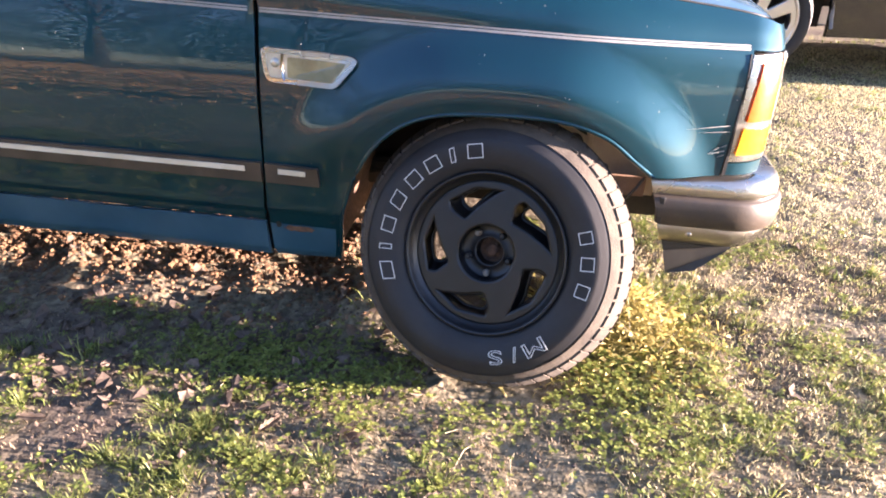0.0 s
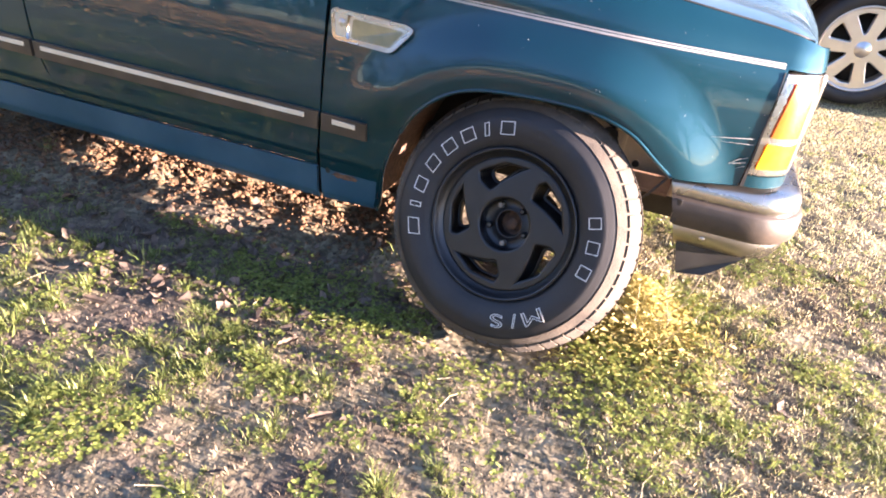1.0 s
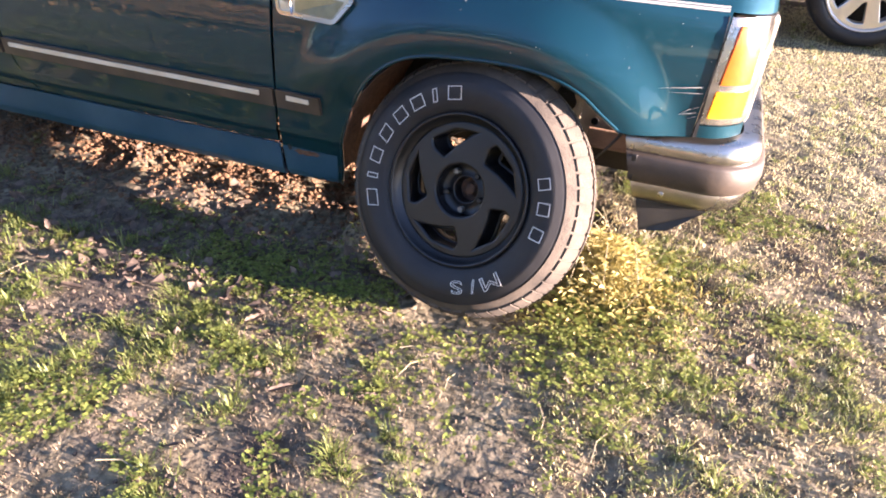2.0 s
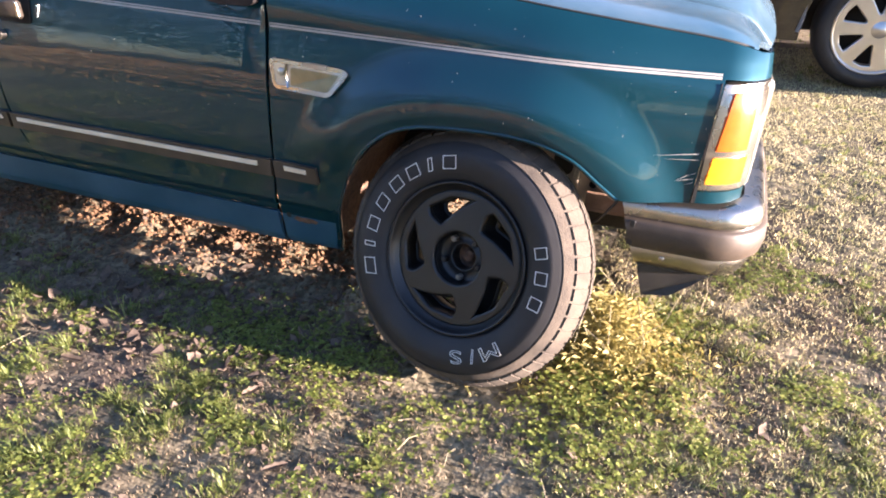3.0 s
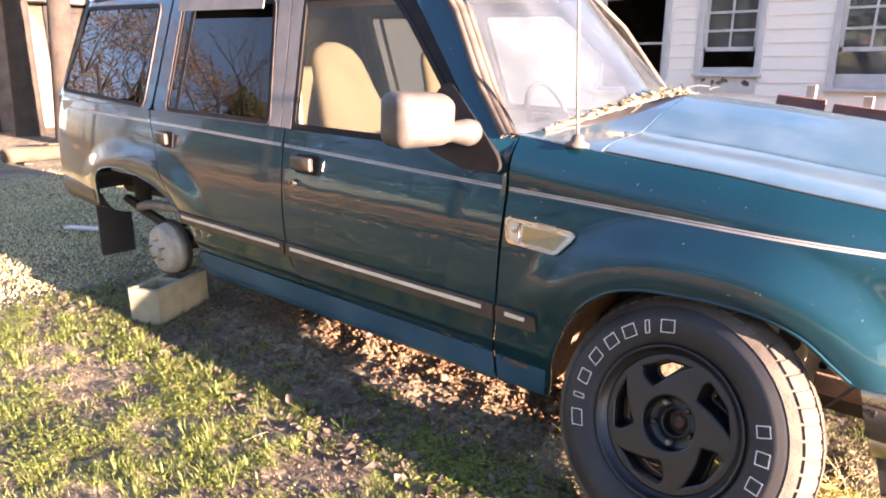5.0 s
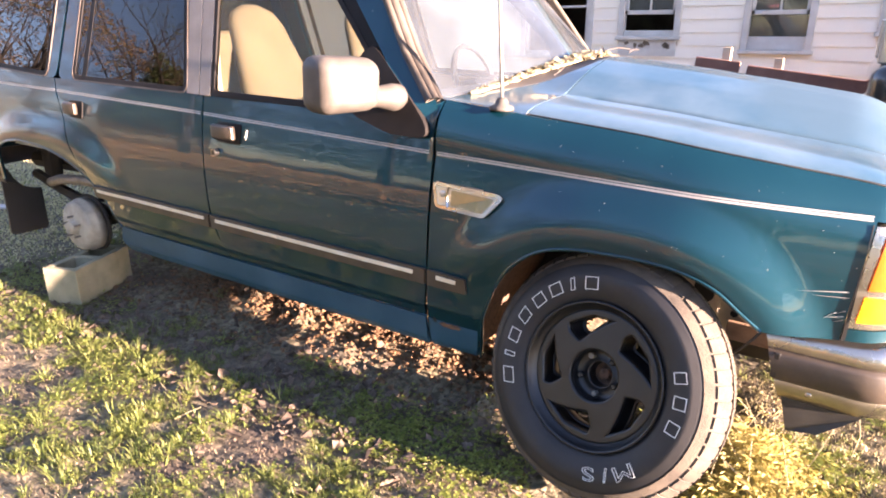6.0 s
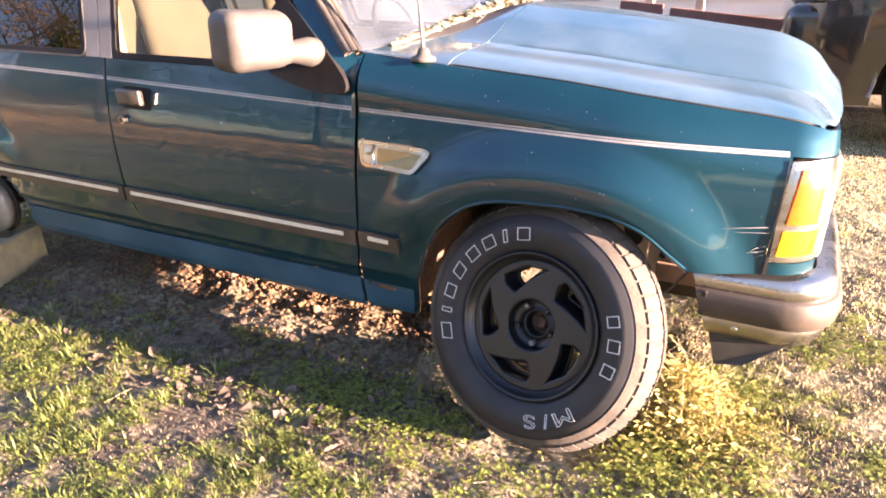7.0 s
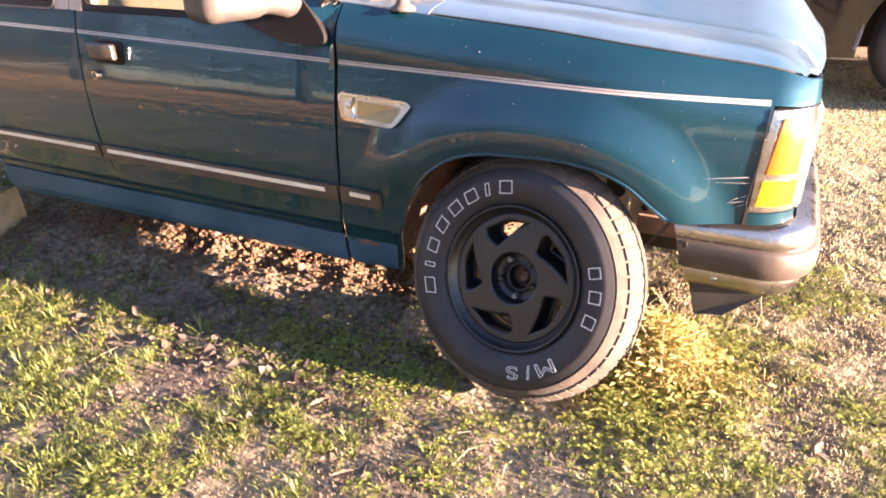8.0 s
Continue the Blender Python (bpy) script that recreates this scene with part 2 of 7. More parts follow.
def part(name, bm, mat, parent=None, label="", smooth=False):
    """Links a bmesh as one mesh object under a thing or a part."""
    me = bpy.data.meshes.new(name)
    bm.to_mesh(me)
    bm.free()
    me.materials.append(mat)
    if smooth:
        me.polygons.foreach_set("use_smooth", [True] * len(me.polygons))
    ob = new(name, me)
    if parent:
        ob.parent = parent
    if label:
        ob["label"] = label
    return ob


def empty(name, m=None, parent=None):
    ob = new(name)
    if m:
        ob.matrix_basis = m
    if parent:
        ob.parent = parent
    return ob


def box(bm, lo, hi, m=None, bevel=0.0, seg=2):
    """Adds a box between two corners, its edges rounded."""
    c = [(a + b) / 2 for a, b in zip(lo, hi)]
    d = [abs(b - a) for a, b in zip(lo, hi)]
    mm = Matrix.Translation(c) @ Matrix.Diagonal((*d, 1))
    got = bmesh.ops.create_cube(bm, size=1, matrix=(m or Matrix()) @ mm)
    if bevel:
        edges = {e for v in got["verts"] for e in v.link_edges}
        bmesh.ops.bevel(bm, geom=list(edges), offset=bevel, segments=seg, profile=0.5, affect="EDGES")
    return bm


def tube(bm, points, r, seg=10, cap=True):
    """Adds a round bar through the points; r is one radius or one for each point."""
    pts = [Vector(p) for p in points]
    radii = r if isinstance(r, (list, tuple)) else [r] * len(pts)
    rings = []
    for i, p in enumerate(pts):
        d = (pts[min(i + 1, len(pts) - 1)] - pts[max(i - 1, 0)]).normalized()
        side = d.cross(Vector((0, 0, 1)) if abs(d.z) < 0.9 else Vector((1, 0, 0))).normalized()
        up = side.cross(d)
        rings.append([bm.verts.new(p + radii[i] * (math.cos(a) * side + math.sin(a) * up)) for a in [2 * math.pi * k / seg for k in range(seg)]])
    for a, b in zip(rings, rings[1:]):
        for k in range(seg):
            bm.faces.new((a[k], a[(k + 1) % seg], b[(k + 1) % seg], b[k]))
    if cap:
        bm.faces.new(rings[0])
        bm.faces.new(rings[-1][::-1])
    return bm


def lathe(profile, seg=64, close=False):
    """Verts and faces of a profile of (radius, w) turned about the w axis (z of the mesh)."""
    verts, faces = [], []
    k = len(profile)
    for i in range(seg):
        a = 2 * math.pi * i / seg
        verts += [(r * math.cos(a), r * math.sin(a), w) for r, w in profile]
    for i in range(seg):
        j = (i + 1) % seg
        for p in range(k if close else k - 1):
            q = (p + 1) % k
            faces.append((i * k + p, j * k + p, j * k + q, i * k + q))
    return verts, faces


def at_x(poly, s):
    """The point of a polyline at the share s of its reach in x."""
    x = poly[0][0] + s * (poly[-1][0] - poly[0][0])
    for (xa, za), (xb, zb) in zip(poly, poly[1:]):
        if min(xa, xb) - 1e-9 <= x <= max(xa, xb) + 1e-9 and xa != xb:
            return x, za + (zb - za) * (x - xa) / (xb - xa)
    return poly[-1]


def spread(poly, n):
    """n + 1 shares of the polyline's reach in x, at even steps along it."""
    cum = [0.0]
    for a, b in zip(poly, poly[1:]):
        cum.append(cum[-1] + math.dist(a, b))
    out = []
    for i in range(n + 1):
        d = cum[-1] * i / n
        j = max(k for k in range(len(cum) - 1) if cum[k] <= d + 1e-9)
        f = (d - cum[j]) / (cum[j + 1] - cum[j])
        x = poly[j][0] + f * (poly[j + 1][0] - poly[j][0])
        out.append((x - poly[0][0]) / (poly[-1][0] - poly[0][0]))
    return out


def soft_line(poly, per=6):
    """A smooth curve through the points."""
    p = [Vector(q) for q in poly]
    p = [2 * p[0] - p[1]] + p + [2 * p[-1] - p[-2]]
    out = []
    for i in range(1, len(p) - 2):
        for k in range(per):
            t = k / per
            out.append(0.5 * (2 * p[i] + (p[i + 1] - p[i - 1]) * t + (2 * p[i - 1] - 5 * p[i] + 4 * p[i + 1] - p[i + 2]) * t**2 + (3 * p[i] - p[i - 1] - 3 * p[i + 1] + p[i + 2]) * t**3))
    return [tuple(q) for q in out] + [tuple(p[-2])]


def skin(grid, depth, name, mat, parent, label="", inward=(0, 1, 0), normal=None):
    """A sheet from rows of points, with a thickness given by moving a copy inward."""
    rows, cols = len(grid), len(grid[0])
    front = [Vector(p) for row in grid for p in row]
    shift = Vector(inward) * depth
    verts = front + [p + shift for p in front]
    n = len(front)
    faces = []
    for i in range(rows - 1):
        for j in range(cols - 1):
            a, b, c, d = i * cols + j, i * cols + j + 1, (i + 1) * cols + j + 1, (i + 1) * cols + j
            faces += [(a, b, c, d), (n + d, n + c, n + b, n + a)]
    rim = [j for j in range(cols)] + [i * cols + cols - 1 for i in range(1, rows)] + [(rows - 1) * cols + j for j in range(cols - 2, -1, -1)] + [i * cols for i in range(rows - 2, 0, -1)]
    base = len(verts)
    verts += [verts[k] for k in rim] + [verts[n + k] for k in rim]
    k = len(rim)
    faces += [(base + j, base + k + j, base + k + (j + 1) % k, base + (j + 1) % k) for j in range(k)]
    ob = mesh_ob(name, verts, faces, mat, parent, label)
    if normal:
        nv = [Vector(normal(p)) for p in front]
        ob.data.normals_split_custom_set_from_vertices([tuple(q) for q in nv] + [tuple(-q) for q in nv] + [(0, 0, 0)] * (2 * k))
    return ob


def lerp_table(table, v):
    if v <= table[0][0]:
        return table[0][1]
    for (a, p), (b, q) in zip(table, table[1:]):
        if v <= b:
            t = (v - a) / (b - a)
            return p + (q - p) * t
    return table[-1][1]


def smooth(a, b, v):
    t = min(1, max(0, (v - a) / (b - a)))
    return t * t * (3 - 2 * t)


# ---- the SUV ----
WIDTH = 1.76
CAR = pose(0, 0, 0, 0, 1.68, 0)
suv = tagged(empty("suv", CAR), "dark teal four-door SUV with one rear hub on a block", "car")
ARCH_F = [(-0.440, 0.225), (-0.428, 0.262), (-0.412, 0.39), (-0.362, 0.528), (-0.286, 0.633), (-0.179, 0.693), (-0.014, 0.711), (0.143, 0.708), (0.251, 0.678), (0.330, 0.622), (0.378, 0.587)]
ARCH_R = [(-2.366, 0.33), (-2.40, 0.42), (-2.48, 0.53), (-2.60, 0.605), (-2.74, 0.65), (-2.90, 0.672), (-3.10, 0.675), (-3.24, 0.64), (-3.32, 0.56), (-3.36, 0.43)]
HOODEDGE = [(-0.66, 1.07), (-0.615, 1.066), (-0.348, 1.044), (0.0, 1.019), (0.29, 0.987), (0.53, 0.959), (0.62, 0.943), (0.69, 0.905)]
HOODEDGE = [(-0.66 + 0.02 * k, sum(lerp_table(HOODEDGE, -0.66 + 0.02 * k + 0.01 * j) for j in range(-5, 6)) / 11) for k in range(70)]
SIDE = [(0.17, 0.10), (0.21, 0.075), (0.24, 0.055), (0.33, 0.034), (0.355, 0.026), (0.374, 0.022), (0.388, 0.0125), (0.40, 0.0135), (0.47, 0.005)] + [(0.56 + 0.02 * k, 0.058 * (k / 22) ** 2.2) for k in range(23)]


def swell(x, z, cx, cz, a, b):
    """How far the flare round a wheel arch stands out."""
    rho = ((abs(x - cx) / a) ** 2.4 + (abs(max(z, cz) - cz) / b) ** 2.4) ** (1 / 2.4)
    low = smooth(0.46, 0.66, z) if x < cx or cx < -1 else smooth(0.35, 0.55, z)
    return 0.034 * smooth(1.48, 1.15, rho) * (0.75 + 0.25 * smooth(1.0, 1.10, rho)) * low


def side_y(x, z):
    """How far in the body's flank lies at a place."""
    if x > -0.625:
        e = lerp_table(HOODEDGE, x)
        y = lerp_table(SIDE, min(z, 0.9))
        if z > e - 0.13:
            y += 0.068 * ((z - e + 0.13) / 0.13) ** 2.4
    else:
        y = lerp_table(SIDE, z)
        if z > 1.0:
            y = 0.058 + (z - 1.0) * 0.335
    if x > 0.12:
        y += 0.068 * smooth(0.12, 0.80, x) * 1.15
    if x > 0.565:
        y += 0.11 - math.sqrt(max(0, 0.11**2 - (x - 0.565) ** 2))
    if x < -3.2:
        y += 0.05 * ((-3.2 - x) / 0.7) ** 2
    y -= swell(x, z, -0.01, 0.30, 0.41, 0.41) + 0.8 * swell(x, z, -2.87, 0.30, 0.50, 0.37)
    return y


def flank_normal(p):
    """The way the near flank faces at a place."""
    d, (x, _, z) = 0.008, p
    fx = (side_y(x + d, z) - side_y(x - d, z)) / (2 * d)
    fz = (side_y(x, z + d) - side_y(x, z - d)) / (2 * d)
    return Vector((fx, -1, fz)).normalized()


def panel(name, rows, mat, n=40, m=14, lift=0.0, depth=0.012, label="", parent=None, mirrored=True):
    """A body panel lofted through rows of (x, z) lines, on both flanks of the car."""
    shares = spread(rows[0], n)
    grid = []
    for k, (a, b) in enumerate(zip(rows, rows[1:])):
        steps = max(1, round(m / (len(rows) - 1)))
        for i in range(steps + (k == len(rows) - 2)):
            t = i / steps
            line = []
            for s in shares:
                (xa, za), (xb, zb) = at_x(a, s), at_x(b, s)
                x, z = xa + (xb - xa) * t, za + (zb - za) * t
                line.append((x, side_y(x, z) - lift, z))
            grid.append(line)
    ob = skin(grid, depth, name, mat, parent or suv, label, normal=flank_normal)
    if mirrored:
        far = [[(x, WIDTH - y, z) for x, y, z in row] for row in grid]
        skin(far, depth, name, mat, parent if parent and parent is not suv else suv, label, (0, -1, 0))
    return ob


# front fender, doors, quarter panel
fl = soft_line(ARCH_F, 5)
fender = panel("front_fender", [[(-0.633, 0.238), (-0.45, 0.226)] + fl[1:] + [(0.40, 0.585), (0.548, 0.585)],
                                [(-0.612, 0.60), (-0.45, 0.62), (-0.30, 0.76), (-0.01, 0.82), (0.25, 0.76), (0.40, 0.68), (0.553, 0.68)],
                                [(-0.609, 0.90), (0.5665, 0.882)], [(-0.615, lerp_table(HOODEDGE, -0.615))] + [p for p in HOODEDGE if -0.61 < p[0] < 0.56] + [(0.5665, lerp_table(HOODEDGE, 0.5665))]], PAINT, 160, 75)
panel("fender_nose", [[(0.5665, 0.882), (0.671, 0.876)], [(0.5665, lerp_table(HOODEDGE, 0.5665))] + [p for p in HOODEDGE if 0.57 < p[0] < 0.655] + [(0.667, 0.925)]], PAINT, 14, 6)
panel("front_door", [[(-1.600, 0.345), (-0.640, 0.345)], [(-1.637, 0.40), (-0.634, 0.40)], [(-1.669, 0.517), (-0.621, 0.517)], [(-1.690, 0.734), (-0.621, 0.734)],
                     [(-1.708, 0.998), (-0.90, 0.998), (-0.72, 0.992), (-0.68, 1.02), (-0.621, 1.062)]], PAINT, 44, 28)
panel("rear_door", [[(-2.358, 0.345), (-1.606, 0.345)], [(-2.41, 0.44), (-1.655, 0.44)], [(-2.49, 0.545), (-1.681, 0.545)], [(-2.57, 0.66), (-1.69, 0.66)], [(-2.655, 0.785), (-1.70, 0.785)],
                    [(-2.745, 0.94), (-1.711, 0.94)], [(-2.765, 0.998), (-1.715, 0.998)]], PAINT, 36, 30)
rl = soft_line(ARCH_R, 4)[::-1]
quarter_low = [(-3.88, 0.50), (-3.55, 0.47), (-3.375, 0.42)] + [p for p in rl[1:] if p[0] < -2.505] + [(-2.50, 0.552)]
panel("quarter_panel", [quarter_low, [(-3.89, 0.66), (-2.577, 0.66)], [(-3.885, 0.785), (-2.662, 0.785)], [(-3.87, 0.94), (-2.752, 0.94)], [(-3.86, 0.998), (-2.772, 0.998)]], PAINT, 70, 28)
# sill cladding under the doors and before the wheel
panel("sill_cladding", [[(-2.375, 0.205), (-0.645, 0.214)], [(-2.40, 0.262), (-0.644, 0.265)], [(-2.36, 0.339), (-0.640, 0.339)]], CLAD, 30, 10, 0.004, label="satin blue sill cladding with scuffs")
panel("fender_cladding", [[(-0.630, 0.216), (-0.452, 0.226)], [(-0.630, 0.265), (-0.443, 0.265)], [(-0.628, 0.335), (-0.437, 0.335)]], CLAD, 10, 8, 0.001, label="satin blue cladding on the lower fender")
# rubbing strips
for nm, x0, x1, s0, s1 in (("door_moulding", -1.668, -0.624, -1.636, -0.668), ("fender_moulding", -0.612, -0.466, -0.575, -0.500), ("rear_door_moulding", -2.475, -1.682, -2.447, -1.706)):
    ob = panel(nm, [[(x0, 0.474), (x1, 0.474)], [(x0, 0.482), (x1, 0.482)], [(x0, 0.520), (x1, 0.520)], [(x0, 0.528), (x1, 0.528)]], MOLD, 20, 6, 0.012, 0.014)
    panel("cream_strip", [[(s0, 0.503), (s1, 0.503)], [(s0, 0.517), (s1, 0.517)]], MOLDSTRIPE, 16, 2, 0.0155, 0.004, parent=ob, mirrored=False)
# pinstripes along the shoulder
for x0, x1, z0, z1 in ((-0.607, 0.558, 0.905, 0.884), (-1.70, -0.625, 0.928, 0.905), (-2.74, -1.718, 0.940, 0.928), (-3.85, -2.757, 0.945, 0.940)):
    for dz, h in ((0.0, 0.0055), (0.0068, 0.0036)):
        panel("pinstripe", [[(x0, z0 + dz - h / 2), (x1, z1 + dz - h / 2)], [(x0, z0 + dz + h / 2), (x1, z1 + dz + h / 2)]], PINLINE, 30, 1, 0.0015, 0.002, mirrored=False)


# hood, cowl and roof
def hood_z(x, y):
    e = lerp_table(HOODEDGE, x)
    v = min(y, WIDTH - y)
    rise = lerp_table([(0.1, -0.003), (0.115, 0.0035), (0.13, 0.008), (0.15, 0.0125), (0.17, 0.016), (0.2, 0.0200), (0.25, 0.0238), (0.3, 0.0265), (0.4050, 0.0315), (0.4125, 0.0345), (0.432, 0.042), (0.6, 0.095), (0.75, 0.126), (0.88, 0.136)], v)
    rise -= 0.024 * smooth(0.4045, 0.4065, v) * smooth(0.4130, 0.4108, v) * smooth(-0.27, -0.22, x)
    front = smooth(0.47, 0.72, x)
    return e + rise * (1 - 0.35 * front) - 0.05 * smooth(0.61, 0.72, x)


def hood_front(v):
    return 0.628 + 0.070 * smooth(0.1, 0.55, v)


def hood_rear(y):
    v = min(y, WIDTH - y)
    return -0.345 + 0.01 * smooth(0.1, 0.88, v)


ys = sorted([0.105 + (WIDTH - 0.21) * j / 72 for j in range(73)] + [q for w in [0.112, 0.12, 0.130, 0.14, 0.16] + [0.105 + (u - 0.1) * (WIDTH - 0.21) / (WIDTH - 0.2) for u in (0.398, 0.405, 0.4060, 0.4072, 0.4098, 0.4112, 0.4125, 0.420, 0.432)] for q in (w, WIDTH - w)])
grid = []
for j in ys:
    v = min(j, WIDTH - j)
    x1 = hood_front(v)
    row = []
    for i in range(45):
        x = hood_rear(j) + (x1 - hood_rear(j)) * i / 44
        edge = side_y(min(x, 0.565), lerp_table(HOODEDGE, min(x, 0.565))) + 0.0135 + 0.40 * max(0, x - 0.565)
        y = edge + (WIDTH - 2 * edge) * (j - 0.105) / (WIDTH - 0.21)
        row.append((x, y, hood_z(x, 0.1 + (WIDTH - 0.2) * (j - 0.105) / (WIDTH - 0.21)) + 0.001))
    grid.append(row)
hood = skin(grid, 0.015, "hood", HOODPAINT, suv, "sun-faded teal hood with a peeling clear coat", (0, 0, -1))
# dark strip standing in for the shade in the gap between the hood and the fender
for far in (False, True):
    bm = bmesh.new()
    line = []
    for k in range(49):
        x = -0.345 + 0.96 * k / 48
        xe = min(x, 0.565)
        y = side_y(xe, lerp_table(HOODEDGE, xe)) + 0.008 + 0.40 * max(0, x - 0.565)
        line.append((x, WIDTH - y if far else y, lerp_table(HOODEDGE, x) + 0.0012))
    tube(bm, line, 0.0032, 6)
    part("hood_gap_shade", bm, BLACK, suv, "dark strip for the shaded gap along the hood edge", True)
# painted header panel between the hood and the lamps
grid = []
for k in range(49):
    y = 0.24 + (WIDTH - 0.48) * k / 48
    v = min(y, WIDTH - y)
    x1, xn = hood_front(v), hood_front(v) - 0.004
    z = hood_z(x1, y)
    grid.append([(x1 - 0.03, y, z - 0.020), (xn - 0.006, y, z - 0.018), (xn, y, z - 0.030), (xn + 0.002, y, 0.5 * z + 0.44), (xn - 0.004, y, 0.872)])
skin(grid[::-1], 0.008, "header_panel", PAINT, suv, "", (-1, 0, 0))
# cowl: painted before, dusty plastic below the glass
for name, mat, label in (("cowl", HOODPAINT, "dusty cowl panel behind the hood"), ("cowl_grille", COWLP, "dusty plastic cowl grille below the windscreen")):
    grid = []
    for j in [0.101 + (WIDTH - 0.202) * k / 48 for k in range(49)]:
        v = min(j, WIDTH - j)
        x0, x1 = -0.672 + 0.17 * smooth(0.05, 0.9, v), hood_rear(j) - 0.0035
        row = []
        for i in range(7):
            edge = 0.06 + 0.90 * smooth(0.16, 0.84, v)
            a, b = (edge + 0.006, 1.0) if name == "cowl" else (0.0, edge)
            x = x0 + (x1 - x0) * (a + (b - a) * i / 6)
            share = (x - x0) / (x1 - x0)
            back = lerp_table(HOODEDGE, x) + 0.001 + 0.105 * smooth(0.1, 0.9, v) - 0.006 * smooth(0.12, 0.2, v)
            row.append((x, j, back + (hood_z(x1 + 0.0035, j) + 0.001 - back) * smooth(0.0, 1.0, share)))
        grid.append(row)
    skin(grid, 0.012, name, mat, suv, label, (0, 0, -1))


def house_y(z):
    return 0.058 + (z - 1.0) * 0.335


def upper(name, outline, mat, lift, depth, parent=None, label="", mirrored=True, hole=None, far_only=False):
    """A flat piece of the greenhouse from an outline of (x, z), or a ring between an outline and a hole."""
    made = None
    for far in ((True,) if far_only else (False, True) if mirrored else (False,)):
        bm = bmesh.new()

        def spot(x, z, d):
            y = house_y(z) - lift + d + (0.05 * ((-3.2 - x) / 0.7) ** 2 if x < -3.2 else 0)
            return (x, WIDTH - y if far else y, z)
        loops = [outline] + ([hole] if hole else [])
        a = [[bm.verts.new(spot(x, z, 0)) for x, z in lp] for lp in loops]
        b = [[bm.verts.new(spot(x, z, depth)) for x, z in lp] for lp in loops]
        n = len(outline)
        if hole:
            for i in range(n):
                j = (i + 1) % n
                bm.faces.new((a[0][i], a[0][j], a[1][j], a[1][i]))
                bm.faces.new((b[0][i], b[1][i], b[1][j], b[0][j]))
                bm.faces.new((a[1][i], a[1][j], b[1][j], b[1][i]))
                bm.faces.new((a[0][j], a[0][i], b[0][i], b[0][j]))
        else:
            bm.faces.new(a[0])
            bm.faces.new(b[0][::-1])
            for i in range(n):
                j = (i + 1) % n
                bm.faces.new((a[0][j], a[0][i], b[0][i], b[0][j]))
        bmesh.ops.recalc_face_normals(bm, faces=bm.faces)
        if not hole:
            bm.normal_update()
            top = next(f for f in bm.faces if len(f.verts) == n and a[0][0] in f.verts)
            if top.normal.y * (1 if far else -1) < 0:
                bmesh.ops.reverse_faces(bm, faces=bm.faces)
        ob = part(name, bm, mat, parent or suv, label)
        made = made or ob
    return made


def rounded(poly, r, k=5):
    """An outline with rounded corners."""
    out = []
    n = len(poly)
    for i in range(n):
        p, q, s = Vector(poly[i - 1]), Vector(poly[i]), Vector(poly[(i + 1) % n])
        a, b = q + (p - q).normalized() * min(r, (p - q).length / 2.2), q + (s - q).normalized() * min(r, (s - q).length / 2.2)
        out += [tuple((1 - t) ** 2 * a + 2 * t * (1 - t) * q + t * t * b) for t in [j / (k - 1) for j in range(k)]]
    return out


def inset(poly, d):
    """The outline moved inward by d."""
    n = len(poly)
    cx, cz = sum(p[0] for p in poly) / n, sum(p[1] for p in poly) / n
    out = []
    for i in range(n):
        p, q, s = Vector(poly[i - 1]), Vector(poly[i]), Vector(poly[(i + 1) % n])
        t = (s - p).normalized()
        nrm = Vector((-t.y, t.x))
        if nrm.dot(Vector((cx, cz)) - q) < 0:
            nrm = -nrm
        out.append(tuple(q + nrm * d))
    return out


# openings of the side windows
W_FRONT = rounded([(-1.668, 1.003), (-1.755, 1.515), (-1.26, 1.515), (-1.16, 1.43), (-0.93, 1.20), (-0.86, 1.003)], 0.035)
W_REAR = rounded([(-2.62, 1.003), (-2.645, 1.515), (-1.935, 1.515), (-1.81, 1.003)], 0.04)
W_QUART = rounded([(-3.865, 1.035), (-3.69, 1.515), (-2.845, 1.515), (-2.83, 1.003)], 0.045)
O_FRONT = rounded([(-1.70, 0.998), (-1.80, 1.585), (-1.215, 1.585), (-1.092, 1.455), (-0.862, 1.215), (-0.775, 0.998)], 0.035)
O_REAR = rounded([(-2.735, 0.998), (-2.74, 1.585), (-1.87, 1.585), (-1.745, 0.998)], 0.04)
O_QUART = rounded([(-3.905, 0.998), (-3.725, 1.585), (-2.755, 1.585), (-2.755, 0.998)], 0.045)
upper("door_window_surround", O_FRONT, SAIL, 0.0, 0.03, hole=W_FRONT, label="black front door window surround")
upper("rear_window_surround", O_REAR, PAINT, 0.002, 0.03, hole=W_REAR)
upper("quarter_window_surround", O_QUART, PAINT, 0.002, 0.03, hole=W_QUART)
for name, hole in (("front_window_seal", W_FRONT), ("rear_window_seal", W_REAR), ("quarter_window_seal", W_QUART)):
    upper(name, hole, SAIL, 0.004, 0.008, hole=inset(hole, 0.018))
front_glass = upper("front_door_glass", inset(W_FRONT, 0.006), CLEAR, -0.003, 0.004, label="clear front door glass")
upper("rear_door_glass", inset(W_REAR, 0.006), TINTED, -0.001, 0.004, label="dark tinted rear door glass", mirrored=False)
upper("far_rear_door_glass", inset(W_REAR, 0.006), SMOKE, -0.010, 0.004, label="lightly smoked rear door glass", far_only=True)
upper("quarter_glass", inset(W_QUART, 0.006), TINTED, -0.001, 0.004, label="dark tinted quarter glass")
upper("rear_glass_divider", [(-2.545, 1.003), (-2.565, 1.515), (-2.535, 1.515), (-2.515, 1.003)], SAIL, 0.001, 0.004)
